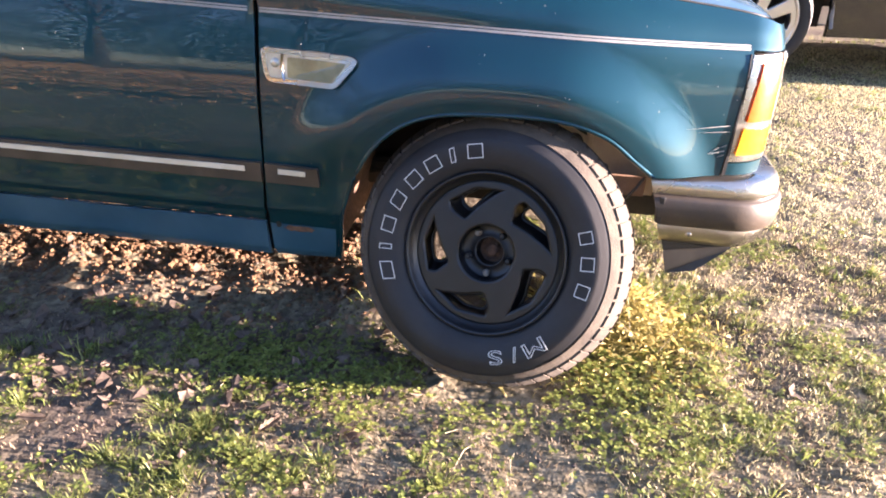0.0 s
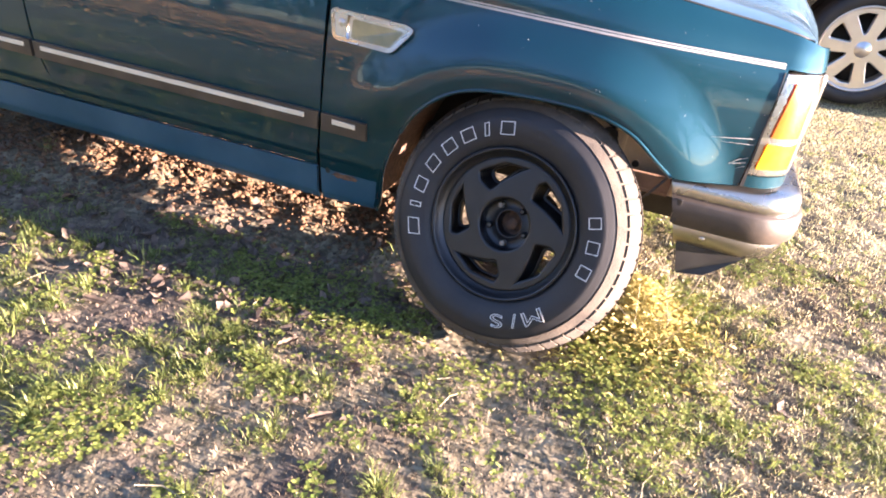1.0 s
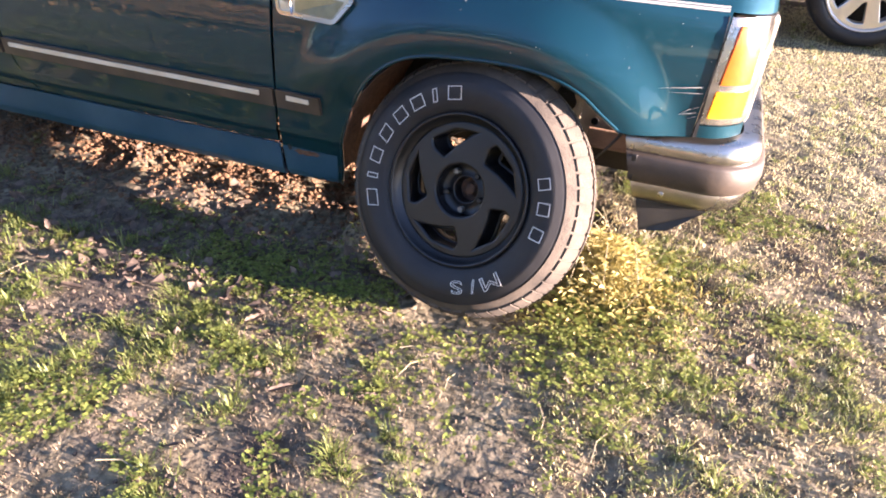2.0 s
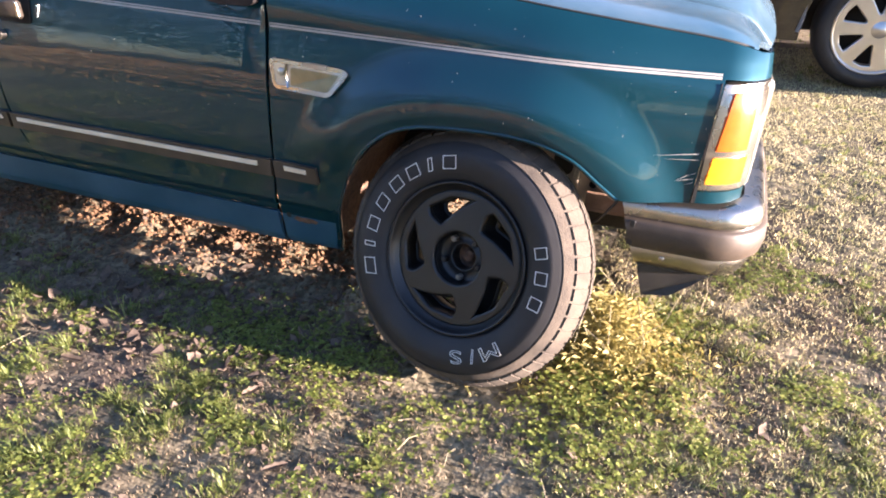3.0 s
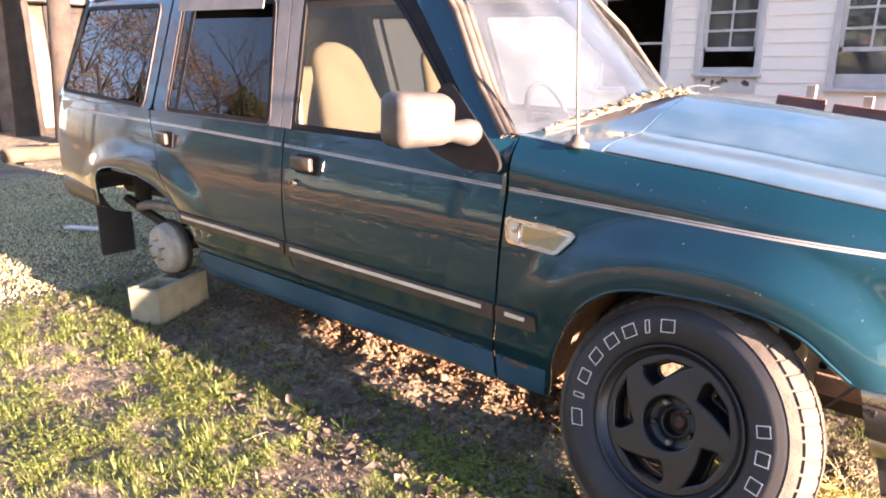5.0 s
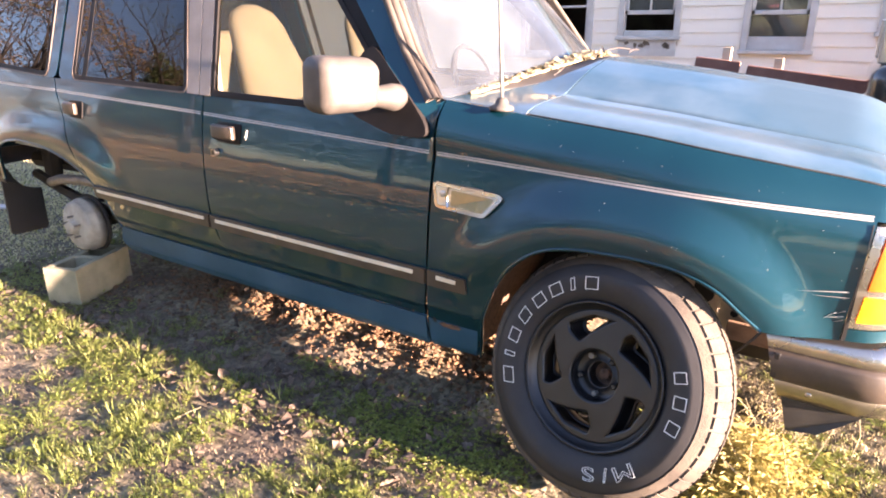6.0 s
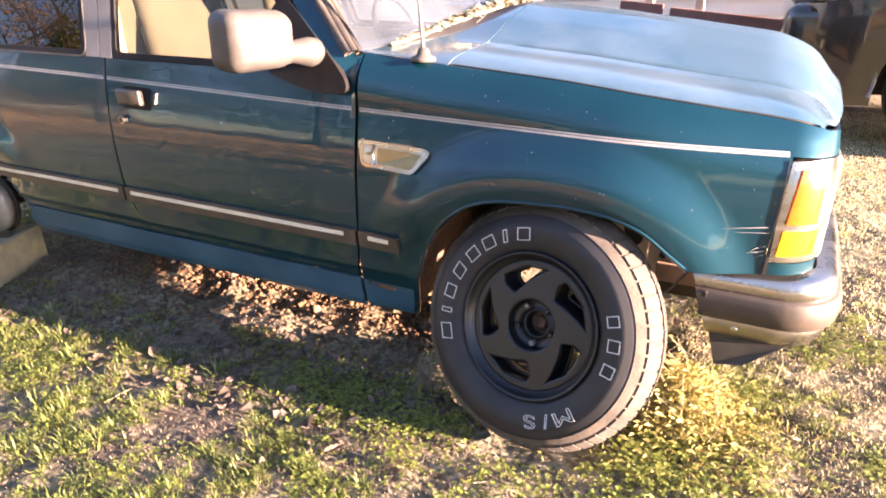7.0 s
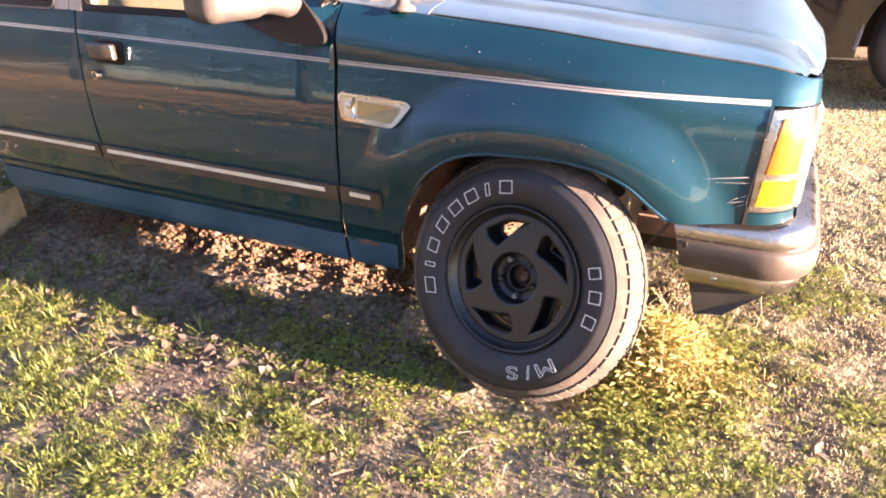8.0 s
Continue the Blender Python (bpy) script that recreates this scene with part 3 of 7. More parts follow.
# weathered grey trim on the pillar between the doors, in two strips
upper("pillar_trim", [(-1.808, 1.0), (-1.925, 1.58), (-1.845, 1.58), (-1.737, 1.0)], GREYTRIM, 0.004, 0.004, label="weathered grey pillar trim")
upper("pillar_trim", [(-1.731, 1.0), (-1.838, 1.58), (-1.768, 1.58), (-1.672, 1.0)], GREYTRIM, 0.004, 0.004, label="weathered grey pillar trim")
# bright edge round the rear windows
for hole in (W_REAR, W_QUART):
    upper("bright_window_edge", inset(hole, -0.006), MOLD, 0.006, 0.006, hole=hole, mirrored=False)
upper("rain_visor", [(-2.60, 1.47), (-2.61, 1.525), (-1.96, 1.525), (-1.95, 1.47)], GREYTRIM, 0.05, 0.004, label="smoky rain visor over the rear door window", mirrored=False)
# windscreen pillar, glass, roof, tailgate
SCREENTRIM = material("sun_baked_rubber", (0.03, 0.024, 0.019), 0.7, 0, 0.8, 9, (0.085, 0.068, 0.055), 0.1, 90, fine=0.4)
for far in (False, True):
    bm = bmesh.new()
    tri = []
    for x0, x1, z, y in ((-0.700, -0.612, 0.985, 0.040), (-0.735, -0.637, 1.050, 0.047), (-0.867, -0.738, 1.20, 0.100), (-1.092, -0.905, 1.44, 0.187), (-1.225, -1.02, 1.575, 0.236), (-1.34, -1.10, 1.615, 0.27)):
        fy = (lambda v: WIDTH - v) if far else (lambda v: v)
        x1 -= 0.075 if far else 0.0
        tri.append([bm.verts.new(p) for p in ((x0, fy(y), z), (x1, fy(y + 0.028), z), (x1 - 0.03, fy(y + 0.085), z), (x0 + 0.0, fy(y + 0.05), z))])
    for a, b in zip(tri, tri[1:]):
        for k in range(4):
            bm.faces.new((a[k], a[(k + 1) % 4], b[(k + 1) % 4], b[k]))
    bmesh.ops.recalc_face_normals(bm, faces=bm.faces)
    part("windscreen_pillar", bm, PAINT, suv)
    bm = bmesh.new()
    fy = (lambda v: WIDTH - v) if far else (lambda v: v)
    tube(bm, [(-0.640, fy(0.10), 1.062), (-0.748, fy(0.137), 1.20), (-0.918, fy(0.222), 1.44), (-1.10, fy(0.30), 1.615)], 0.012, 8)
    tube(bm, [(-0.652, fy(0.085), 1.062), (-0.764, fy(0.124), 1.20), (-0.936, fy(0.208), 1.44), (-1.118, fy(0.285), 1.615)], 0.018, 8)
    tube(bm, [(-0.660, fy(0.070), 1.062), (-0.778, fy(0.110), 1.20), (-0.950, fy(0.194), 1.44), (-1.130, fy(0.272), 1.615)], 0.014, 8)
    part("windscreen_trim", bm, SCREENTRIM, suv, "sun-baked rubber windscreen trim", True)
grid = []
for k in range(25):
    t = k / 24
    row = []
    for i in range(13):
        s = i / 12
        y0 = 0.10 + 0.20 * s
        y = y0 + (WIDTH - 2 * y0) * t
        bow = 0.17 * (1 - (2 * t - 1) ** 2) * (1 - 0.55 * s)
        row.append((-0.652 - 0.46 * s + bow, y, 1.056 + 0.565 * s + (0.085 - 0.055 * s) * (1 - (2 * t - 1) ** 2)))
    grid.append(row)
windscreen = skin(grid[::-1], 0.005, "windscreen", SCREEN, suv, "dusty windscreen catching the sky", (-0.6, 0, -0.4))
bm = bmesh.new()
row0, row1 = [], []
for k in range(25):
    t = k / 24
    y0 = 0.287
    y = y0 + (WIDTH - 2 * y0) * t
    bow = 0.17 * (1 - (2 * t - 1) ** 2) * 0.48
    row0.append(bm.verts.new((-1.065 + bow, y, 1.574 + 0.03 * (1 - (2 * t - 1) ** 2))))
    row1.append(bm.verts.new((-1.105 + bow * 0.95, y + 0.004, 1.622 + 0.03 * (1 - (2 * t - 1) ** 2))))
for k in range(24):
    bm.faces.new((row0[k], row0[k + 1], row1[k + 1], row1[k]))
PINK = material("faded_red_sun_strip", (0.55, 0.10, 0.13), 0.5, 0, 0.6, 9, (0.7, 0.28, 0.3), fine=0.3)
part("sun_strip", bm, PINK, suv, "faded red sun strip along the windscreen's top")
grid = []
for k in range(25):
    t = k / 24
    v = 1 - (2 * t - 1) ** 2
    y = 0.245 + (WIDTH - 0.49) * t
    drop = 0.045 * smooth(0.12, 0.0, min(t, 1 - t))
    grid.append([(-1.10 + 0.10 * v * (1 - i / 16) - (2.56 * i / 16), y, 1.625 + 0.045 * v - drop + 0.02 * math.sin(math.pi * i / 16)) for i in range(17)])
skin(grid, 0.03, "roof", PAINT, suv, "", (0, 0, -1))
skin([[(x, y, z - 0.035) for x, y, z in row[1:]] for row in grid[1:-1]], 0.008, "headliner", CABIN, suv, "cream cloth headliner", (0, 0, -1))
bm = bmesh.new()
box(bm, (-3.93, 0.10, 0.50), (-3.86, WIDTH - 0.10, 1.02), bevel=0.02)
tailgate = part("tailgate", bm, PAINT, suv)
bm = bmesh.new()
bm.faces.new([bm.verts.new(p) for p in ((-3.905, 0.11, 1.01), (-3.905, WIDTH - 0.11, 1.01), (-3.715, WIDTH - 0.27, 1.61), (-3.715, 0.27, 1.61))])
part("rear_glass", bm, TINTED, suv, "dark tinted tailgate glass")

# dark jambs behind the door gaps
for x0, x1, z1 in ((-0.665, -0.585, 0.96), (-1.74, -1.57, 0.47)):
    for y in (0.085, WIDTH - 0.135):
        bm = bmesh.new()
        box(bm, (x0, y, 0.22), (x1, y + 0.05, z1))
        part("door_jamb", bm, UNDER, suv)
# dark panel closing the fender behind the wheel
for y in (0.078, WIDTH - 0.138):
    bm = bmesh.new()
    box(bm, (-0.63, y, 0.245), (-0.475, y + 0.06, 0.60))
    part("fender_closing_panel", bm, UNDER, suv)
# rolled lips of the wheel arches
for line in (fl, soft_line(ARCH_R, 4)):
    bm = bmesh.new()
    tube(bm, [(x, side_y(x, z) + 0.002, z) for x, z in line], 0.0055, 6)
    part("arch_lip", bm, PAINT, suv, "", True)


# lamps, grille and bumper
def lamp_grid(x0, x1, z0, z1, lift, slant=0.0, n=10, m=8):
    """Points on the wrapped front corner between two x and two z; slant moves the rear edge with height."""
    return [[(x, side_y(x, z) - lift, z) for x in [x0 + slant * (z - z0) / (z1 - z0) + (x1 - x0 - slant * (z - z0) / (z1 - z0)) * i / n for i in range(n + 1)]] for z in [z0 + (z1 - z0) * k / m for k in range(m + 1)]]


AMBERLOW = material("bright_amber_lens", (0.80, 0.32, 0.008), 0.2, 0.0, 0.35, 30.0, (0.92, 0.48, 0.03), 0.15, 200, coat=1.0, fine=0.3, trans=0.3)
signal = empty("corner_lamp", parent=suv)
signal["label"] = "amber corner lamp in a bright bezel"
skin(lamp_grid(0.556, 0.672, 0.622, 0.872, 0.001, 0.012), 0.03, "bezel", CHROME, signal, "bright lamp bezel")
skin(lamp_grid(0.581, 0.650, 0.722, 0.855, 0.008, 0.013), 0.008, "upper_lens", AMBER, signal, "upper amber lens")
skin(lamp_grid(0.572, 0.655, 0.640, 0.706, 0.008, 0.006), 0.008, "lower_lens", AMBERLOW, signal, "lower amber lens")
skin(lamp_grid(0.551, 0.560, 0.587, 0.874, 0.004, 0.012, 2, 8), 0.02, "lamp_gasket", BLACK, signal)
skin(lamp_grid(0.556, 0.668, 0.586, 0.617, -0.002), 0.02, "lamp_filler", PAINT, suv)
# front end between the lamps
for y0 in (0.20, WIDTH - 0.52):
    bm = bmesh.new()
    box(bm, (0.63, y0, 0.59), (0.685, y0 + 0.32, 0.87), bevel=0.015)
    part("headlamp", bm, LAMPWHITE, suv, "clear rectangular headlamp")
bm = bmesh.new()
box(bm, (0.63, 0.53, 0.59), (0.675, WIDTH - 0.53, 0.88), bevel=0.01)
grille = part("grille", bm, BLACK, suv)
for k in range(5):
    bm = bmesh.new()
    box(bm, (0.67, 0.54, 0.61 + 0.06 * k), (0.692, WIDTH - 0.54, 0.615 + 0.06 * k), bevel=0.004)
    part("grille_bar", bm, CHROME, grille)


def bumper_path(z):
    """Plan of the bumper at a height: along the flank, round the corner and across."""
    xs = 0.388 + (0.54 - z) * 0.33
    near = [(xs + (0.61 - xs) * k / 6, 0.078) for k in range(7)]
    near += [(0.61 + 0.12 * math.sin(a), 0.078 + 0.13 - 0.13 * math.cos(a)) for a in [math.pi / 2 * k / 8 for k in range(1, 9)]]
    near += [(0.740, 0.40), (0.752, 0.65), (0.756, 0.88)]
    return near + [(x, WIDTH - y) for x, y in near[-2::-1]]


def bumper_band(section, name, mat, label="", parent=None, arch=0.0):
    """A band swept round the bumper; section rows are (z, how far it stands out)."""
    grid = []
    for z, out in section:
        path = bumper_path(z)
        z += 0.014 + 0.055 * (z - 0.355)
        row = []
        for i, (x, y) in enumerate(path):
            a, b = Vector(path[max(i - 1, 0)]), Vector(path[min(i + 1, len(path) - 1)])
            t = (b - a).normalized()
            row.append((x + t.y * out, y - t.x * out, z + arch * smooth(0.22, 0.40, min(y, WIDTH - y))))
        grid.append(row)
    return skin(grid, 0.012, name, mat, parent or suv, label)


bumper = bumper_band([(0.548, -0.045), (0.547, -0.01), (0.538, 0.004), (0.52, 0.012), (0.50, 0.014), (0.495, 0.012)], "bumper", CHROME, "dulled chrome front bumper with a rubber strip")
bumper_band([(0.496, 0.006), (0.495, 0.020), (0.485, 0.027), (0.455, 0.030), (0.425, 0.026), (0.417, 0.018), (0.416, 0.004)], "rubber_strip", MOLD, "brown-black rubber strip", bumper)
bumper_band([(0.420, 0.008), (0.415, 0.012), (0.385, 0.006), (0.362, -0.008), (0.355, -0.03)], "lower_chrome", CHROME, "", bumper, 0.06)
bm = bmesh.new()
box(bm, (0.418, 0.050, 0.442), (0.434, 0.075, 0.514), bevel=0.003)
part("strip_end", bm, BLACK, bumper)
bm = bmesh.new()
bmesh.ops.create_uvsphere(bm, u_segments=12, v_segments=6, radius=0.009, matrix=Matrix.Translation((0.515, 0.071, 0.408)) @ Matrix.Diagonal((1, 0.5, 1, 1)))
part("bumper_bolt", bm, CHROME, bumper, "", True)
# dark valance below the bumper
bm = bmesh.new()
prof = [(0.452, 0.385), (0.482, 0.280), (0.555, 0.294), (0.64, 0.362), (0.66, 0.397)]
a = [bm.verts.new((x, 0.085 + 0.25 * max(0, x - 0.56), z)) for x, z in prof]
b = [bm.verts.new((x + 0.04, 0.27, min(0.40, z + 0.02))) for x, z in prof]
bm.faces.new(a)
bm.faces.new(b[::-1])
for i in range(len(prof)):
    j = (i + 1) % len(prof)
    bm.faces.new((a[i], a[j], b[j], b[i]))
part("valance", bm, BLACK, suv, "dark plastic valance under the bumper")

# side lamp on the fender
lampout = rounded([(-0.604, 0.826), (-0.590, 0.745), (-0.412, 0.739), (-0.355, 0.806), (-0.372, 0.818)], 0.018)


def flank_plate(name, outline, mat, lift, depth, parent=None, label="", hole=None):
    bm = bmesh.new()
    loops = [outline] + ([hole] if hole else [])
    a = [[bm.verts.new((x, side_y(x, z) - lift, z)) for x, z in lp] for lp in loops]
    b = [[bm.verts.new((x, side_y(x, z) - lift + depth, z)) for x, z in lp] for lp in loops]
    n = len(outline)
    if hole:
        for i in range(n):
            j = (i + 1) % n
            bm.faces.new((a[0][i], a[0][j], a[1][j], a[1][i]))
            bm.faces.new((a[1][i], a[1][j], b[1][j], b[1][i]))
            bm.faces.new((a[0][j], a[0][i], b[0][i], b[0][j]))
    else:
        bm.faces.new(a[0])
        for i in range(n):
            j = (i + 1) % n
            bm.faces.new((a[0][j], a[0][i], b[0][i], b[0][j]))
    bmesh.ops.recalc_face_normals(bm, faces=bm.faces)
    return part(name, bm, mat, parent or suv, label)


lamp = flank_plate("side_lamp", lampout, CHROME, 0.012, 0.014, label="clear side lamp in a bright surround", hole=inset(lampout, 0.011))
flank_plate("side_lamp_lens", inset(lampout, 0.010), LAMPWHITE, 0.009, 0.008, lamp, "clear ribbed lens")
flank_plate("lamp_reflector", rounded([(-0.535, 0.806), (-0.535, 0.756), (-0.42, 0.752), (-0.385, 0.800)], 0.008), OLIVE, 0.0105, 0.003, lamp, "olive reflector pane")
bm = bmesh.new()
tube(bm, [(-0.545, side_y(-0.545, 0.8) - 0.011, 0.814), (-0.548, side_y(-0.545, 0.77) - 0.012, 0.782), (-0.543, side_y(-0.545, 0.75) - 0.011, 0.750)], 0.004, 8)
part("lens_rib", bm, CHROME, lamp, "", True)
bm = bmesh.new()
bmesh.ops.create_uvsphere(bm, u_segments=12, v_segments=8, radius=0.012, matrix=Matrix.Translation((-0.566, side_y(-0.566, 0.79) - 0.008, 0.79)) @ Matrix.Diagonal((1, 0.6, 1, 1)))
part("bulb", bm, LAMPWHITE, lamp, "", True)

# door handles, lock, mirror, aerial
for x, mirrored in ((-1.548, False), (-2.575, True)):
    w = 0.066 if x > -2 else 0.052
    handle = flank_plate("door_handle", rounded([(x - w, 0.832), (x - w, 0.909), (x + w, 0.909), (x + w, 0.832)], 0.012), SAIL, 0.004, 0.006, label="black pull handle in a recess")
    bm = bmesh.new()
    box(bm, (x - w + 0.005, -0.013, 0.850), (x + w - 0.006, 0.008, 0.906), bevel=0.009)
    part("grip", bm, MOLD, handle, "", True)
    bm = bmesh.new()
    box(bm, (x + w - 0.018, -0.0145, 0.854), (x + w - 0.0045, 0.0, 0.902), bevel=0.004)
    part("grip_end", bm, CHROME if x > -2 else MOLD, handle, "worn bright end of the grip" if x > -2 else "")
bm = bmesh.new()
tube(bm, [(-1.612, 0.012, 0.792), (-1.612, -0.006, 0.792)], 0.015, 16)
lock = part("door_lock", bm, CHROME, suv)
bm = bmesh.new()
tube(bm, [(-1.612, 0.0, 0.792), (-1.612, -0.0075, 0.792)], 0.010, 16)
part("lock_barrel", bm, BLACK, lock)
upper("mirror_sail", rounded([(-0.955, 1.002), (-0.955, 1.185), (-0.902, 1.222), (-0.722, 1.065), (-0.645, 0.99), (-0.640, 0.952), (-0.78, 0.952)], 0.038), SAIL, 0.028, 0.03, label="black mirror base panel", mirrored=False)
mirror = empty("door_mirror", parent=suv)
mirror["label"] = "chalky grey door mirror in the sun"
bm = bmesh.new()
box(bm, (-0.075, -0.105, -0.083), (0.065, 0.095, 0.083), bevel=0.040, seg=7)
for v in bm.verts:
    t = (v.co.y + 0.115) / 0.23
    v.co.x -= 0.03 * (1 - t) * (v.co.y < 0) + 0.02 * (v.co.z / 0.085) ** 2 * (v.co.x > 0)
    v.co.z *= 0.93 + 0.10 * (1 - t)
shell = part("shell", bm, MIRROR_SHELL, mirror, "", True)
shell.matrix_basis = pose(-0.822, -0.132, 1.112, 0, 2, -10)
bm = bmesh.new()
tube(bm, [(-0.835, -0.06, 1.075), (-0.815, -0.03, 1.072), (-0.800, -0.012, 1.070), (-0.785, 0.01, 1.068), (-0.775, 0.032, 1.066), (-0.768, 0.06, 1.066)], [0.045, 0.036, 0.033, 0.040, 0.044, 0.040], 18)
part("arm", bm, MIRROR_SHELL, mirror, "", True)
bm = bmesh.new()
box(bm, (-0.082, -0.075, -0.05), (-0.074, 0.07, 0.05), bevel=0.003)
part("glass", bm, CHROME, mirror, "mirror glass").matrix_basis = shell.matrix_basis
aerial = empty("aerial", parent=suv)
v, f = lathe([(0.0, 0.032), (0.012, 0.030), (0.018, 0.022), (0.022, 0.010), (0.036, 0.004), (0.038, -0.006), (0.0, -0.006)], 20)
base = mesh_ob("aerial_base", v, f, MIRROR_SHELL, aerial)
base.matrix_basis = pose(-0.430, 0.115, 1.055, 0, 0, 0)
bm = bmesh.new()
tube(bm, [(-0.430, 0.115, 1.07), (-0.445, 0.115, 1.25), (-0.475, 0.115, 1.62), (-0.49, 0.115, 1.80)], [0.0058, 0.0048, 0.004, 0.003], 8)
part("whip", bm, STEEL, aerial, "thin steel aerial whip", True)

# rust and scratches on the flank
RAW = material("scratched_bare_paint", (0.22, 0.25, 0.25), 0.6, 0, 0.5, 40, (0.34, 0.37, 0.36))
rng = random.Random(9)
patch = [(-0.598 + 0.05 * math.cos(a) * rng.uniform(0.75, 1.1), 0.322 + 0.012 * math.sin(a) * rng.uniform(0.6, 1.2)) for a in [2 * math.pi * k / 26 for k in range(26)]]
flank_plate("rust_patch", [(x + 0.055, z) for x, z in patch], RUST, 0.0015, 0.002, fender, "rust bubbling through the lower fender")
flank_plate("rust_hole", [(-0.603 + 0.008 * math.cos(a), 0.332 + 0.011 * math.sin(a)) for a in [2 * math.pi * k / 12 for k in range(12)]], BLACK, 0.0015, 0.002, fender)
for x0, z0, x1, z1, w in ((0.44, 0.700, 0.545, 0.712, 0.0022), (0.47, 0.692, 0.548, 0.697, 0.0016), (0.505, 0.640, 0.545, 0.650, 0.0026), (0.505, 0.640, 0.530, 0.658, 0.0016), (0.53, 0.655, 0.547, 0.664, 0.002), (0.528, 0.632, 0.546, 0.640, 0.002)):
    flank_plate("scratch", [(x0, z0), (x1, z1 - w), (x1, z1)], RAW, 0.0012, 0.001, fender, "pale scratch through the paint")
for k in range(16):
    x, z = rng.uniform(-0.55, 0.55), rng.uniform(0.74, 1.0)
    r = rng.uniform(0.0006, 0.0013)
    flank_plate("paint_chip", [(x + r * math.cos(a), z + 1.3 * r * math.sin(a)) for a in [2 * math.pi * j / 6 for j in range(6)]], RAW, 0.0012, 0.001, fender)
for k in range(10):
    x, z = rng.uniform(-1.6, -0.7), rng.uniform(0.5, 0.95)
    r = rng.uniform(0.0006, 0.0013)
    flank_plate("paint_chip", [(x + r * math.cos(a), z + 1.3 * r * math.sin(a)) for a in [2 * math.pi * j / 6 for j in range(6)]], RAW, 0.0012, 0.001)

# front wheel, steered out and leaning
STEER, CAMBER = radians(11), radians(18.5)
ahead = Vector((math.cos(STEER), -math.sin(STEER), 0))
flat = Vector((-math.sin(STEER), -math.cos(STEER), 0))
axle = flat * math.cos(CAMBER) + Vector((0, 0, 1)) * math.sin(CAMBER)
rise = axle.cross(ahead)
WHEEL = Matrix.Translation((-0.006, -0.104, 0.374)) @ Matrix((ahead, rise, axle)).transposed().to_4x4()
wheel = empty("wheel", CAR.inverted() @ WHEEL, suv)
wheel["label"] = "matte black five-spoke wheel with an outlined-letter tyre"
shoulder = [(0.317, -0.0100), (0.321, -0.0135), (0.334, -0.0235), (0.346, -0.0375), (0.357, -0.0545), (0.363, -0.070)]
half = [(0.196, -0.060), (0.203, -0.040), (0.212, -0.026), (0.222, -0.020), (0.232, -0.012), (0.236, -0.0105), (0.250, -0.004), (0.270, 0.0), (0.290, -0.0008), (0.293, -0.0025), (0.306, -0.006), (0.320, -0.014), (0.333, -0.024), (0.345, -0.038), (0.356, -0.055), (0.362, -0.070)]
back = [(0.362, -0.095), (0.357, -0.125), (0.347, -0.155), (0.328, -0.184), (0.294, -0.205), (0.255, -0.222), (0.215, -0.222), (0.198, -0.205)]
v, f = lathe(half + back, 120)
tyre = mesh_ob("tyre", v, f, RUBBER, wheel, "black tyre with dusty tread")
v, f = lathe(shoulder + [(0.363, -0.095), (0.358, -0.125), (0.348, -0.155), (0.329, -0.184)], 120)
mesh_ob("tread_band", v, f, TREAD, tyre, "dusty tread shoulder")
# tread lugs
bm = bmesh.new()
count = 56
for k in range(count):
    a = 2 * math.pi * k / count
    for row, (w0, w1, off, lean) in enumerate(((-0.069, -0.029, 0.0, 0.0), (-0.090, -0.076, 0.5, 0.25), (-0.106, -0.095, 0.2, -0.2), (-0.123, -0.111, 0.7, 0.25), (-0.158, -0.128, 0.4, 0.0))):
        am = a + off * 2 * math.pi / count
        da = 2 * math.pi / count * ((0.462 if row else 0.405) + 0.012 * ((k * 7 + row) % 3) / 2)
        quad = []
        for r0, pinch in ((0.345, 1.0), (0.3700 if 0 < row < 4 else 0.3675, 0.97)):
            for s, w in ((-1, w0), (1, w0), (1, w1), (-1, w1)):
                ang = am + s * da * pinch + lean * (w - (w0 + w1) / 2) / 0.03 * da
                rr = r0 - (0.0225 if row == 0 and w == w1 else 0.0150 if row == 4 and w == w0 else 0.0)
                rr -= 0.45 * max(0, -0.075 - w) ** 1.35
                quad.append(bm.verts.new((rr * math.cos(ang), rr * math.sin(ang), w)))
        for q in ((4, 5, 6, 7), (0, 1, 5, 4), (1, 2, 6, 5), (2, 3, 7, 6), (3, 0, 4, 7)):
            bm.faces.new([quad[i] for i in q])
tread = part("tread", bm, TREAD, tyre, "dusty brown tread lugs")
tread["kind"] = "stuff"
# rim: flange and barrel
v, f = lathe([(0.207, -0.026), (0.2125, -0.021), (0.2125, -0.017), (0.208, -0.015), (0.203, -0.020), (0.200, -0.034), (0.190, -0.040), (0.186, -0.046), (0.182, -0.056), (0.176, -0.062), (0.173, -0.075), (0.168, -0.12), (0.176, -0.155), (0.205, -0.168), (0.207, -0.160)], 96)
rim = mesh_ob("rim", v, f, RIMBLACK, wheel, "matte black rim")


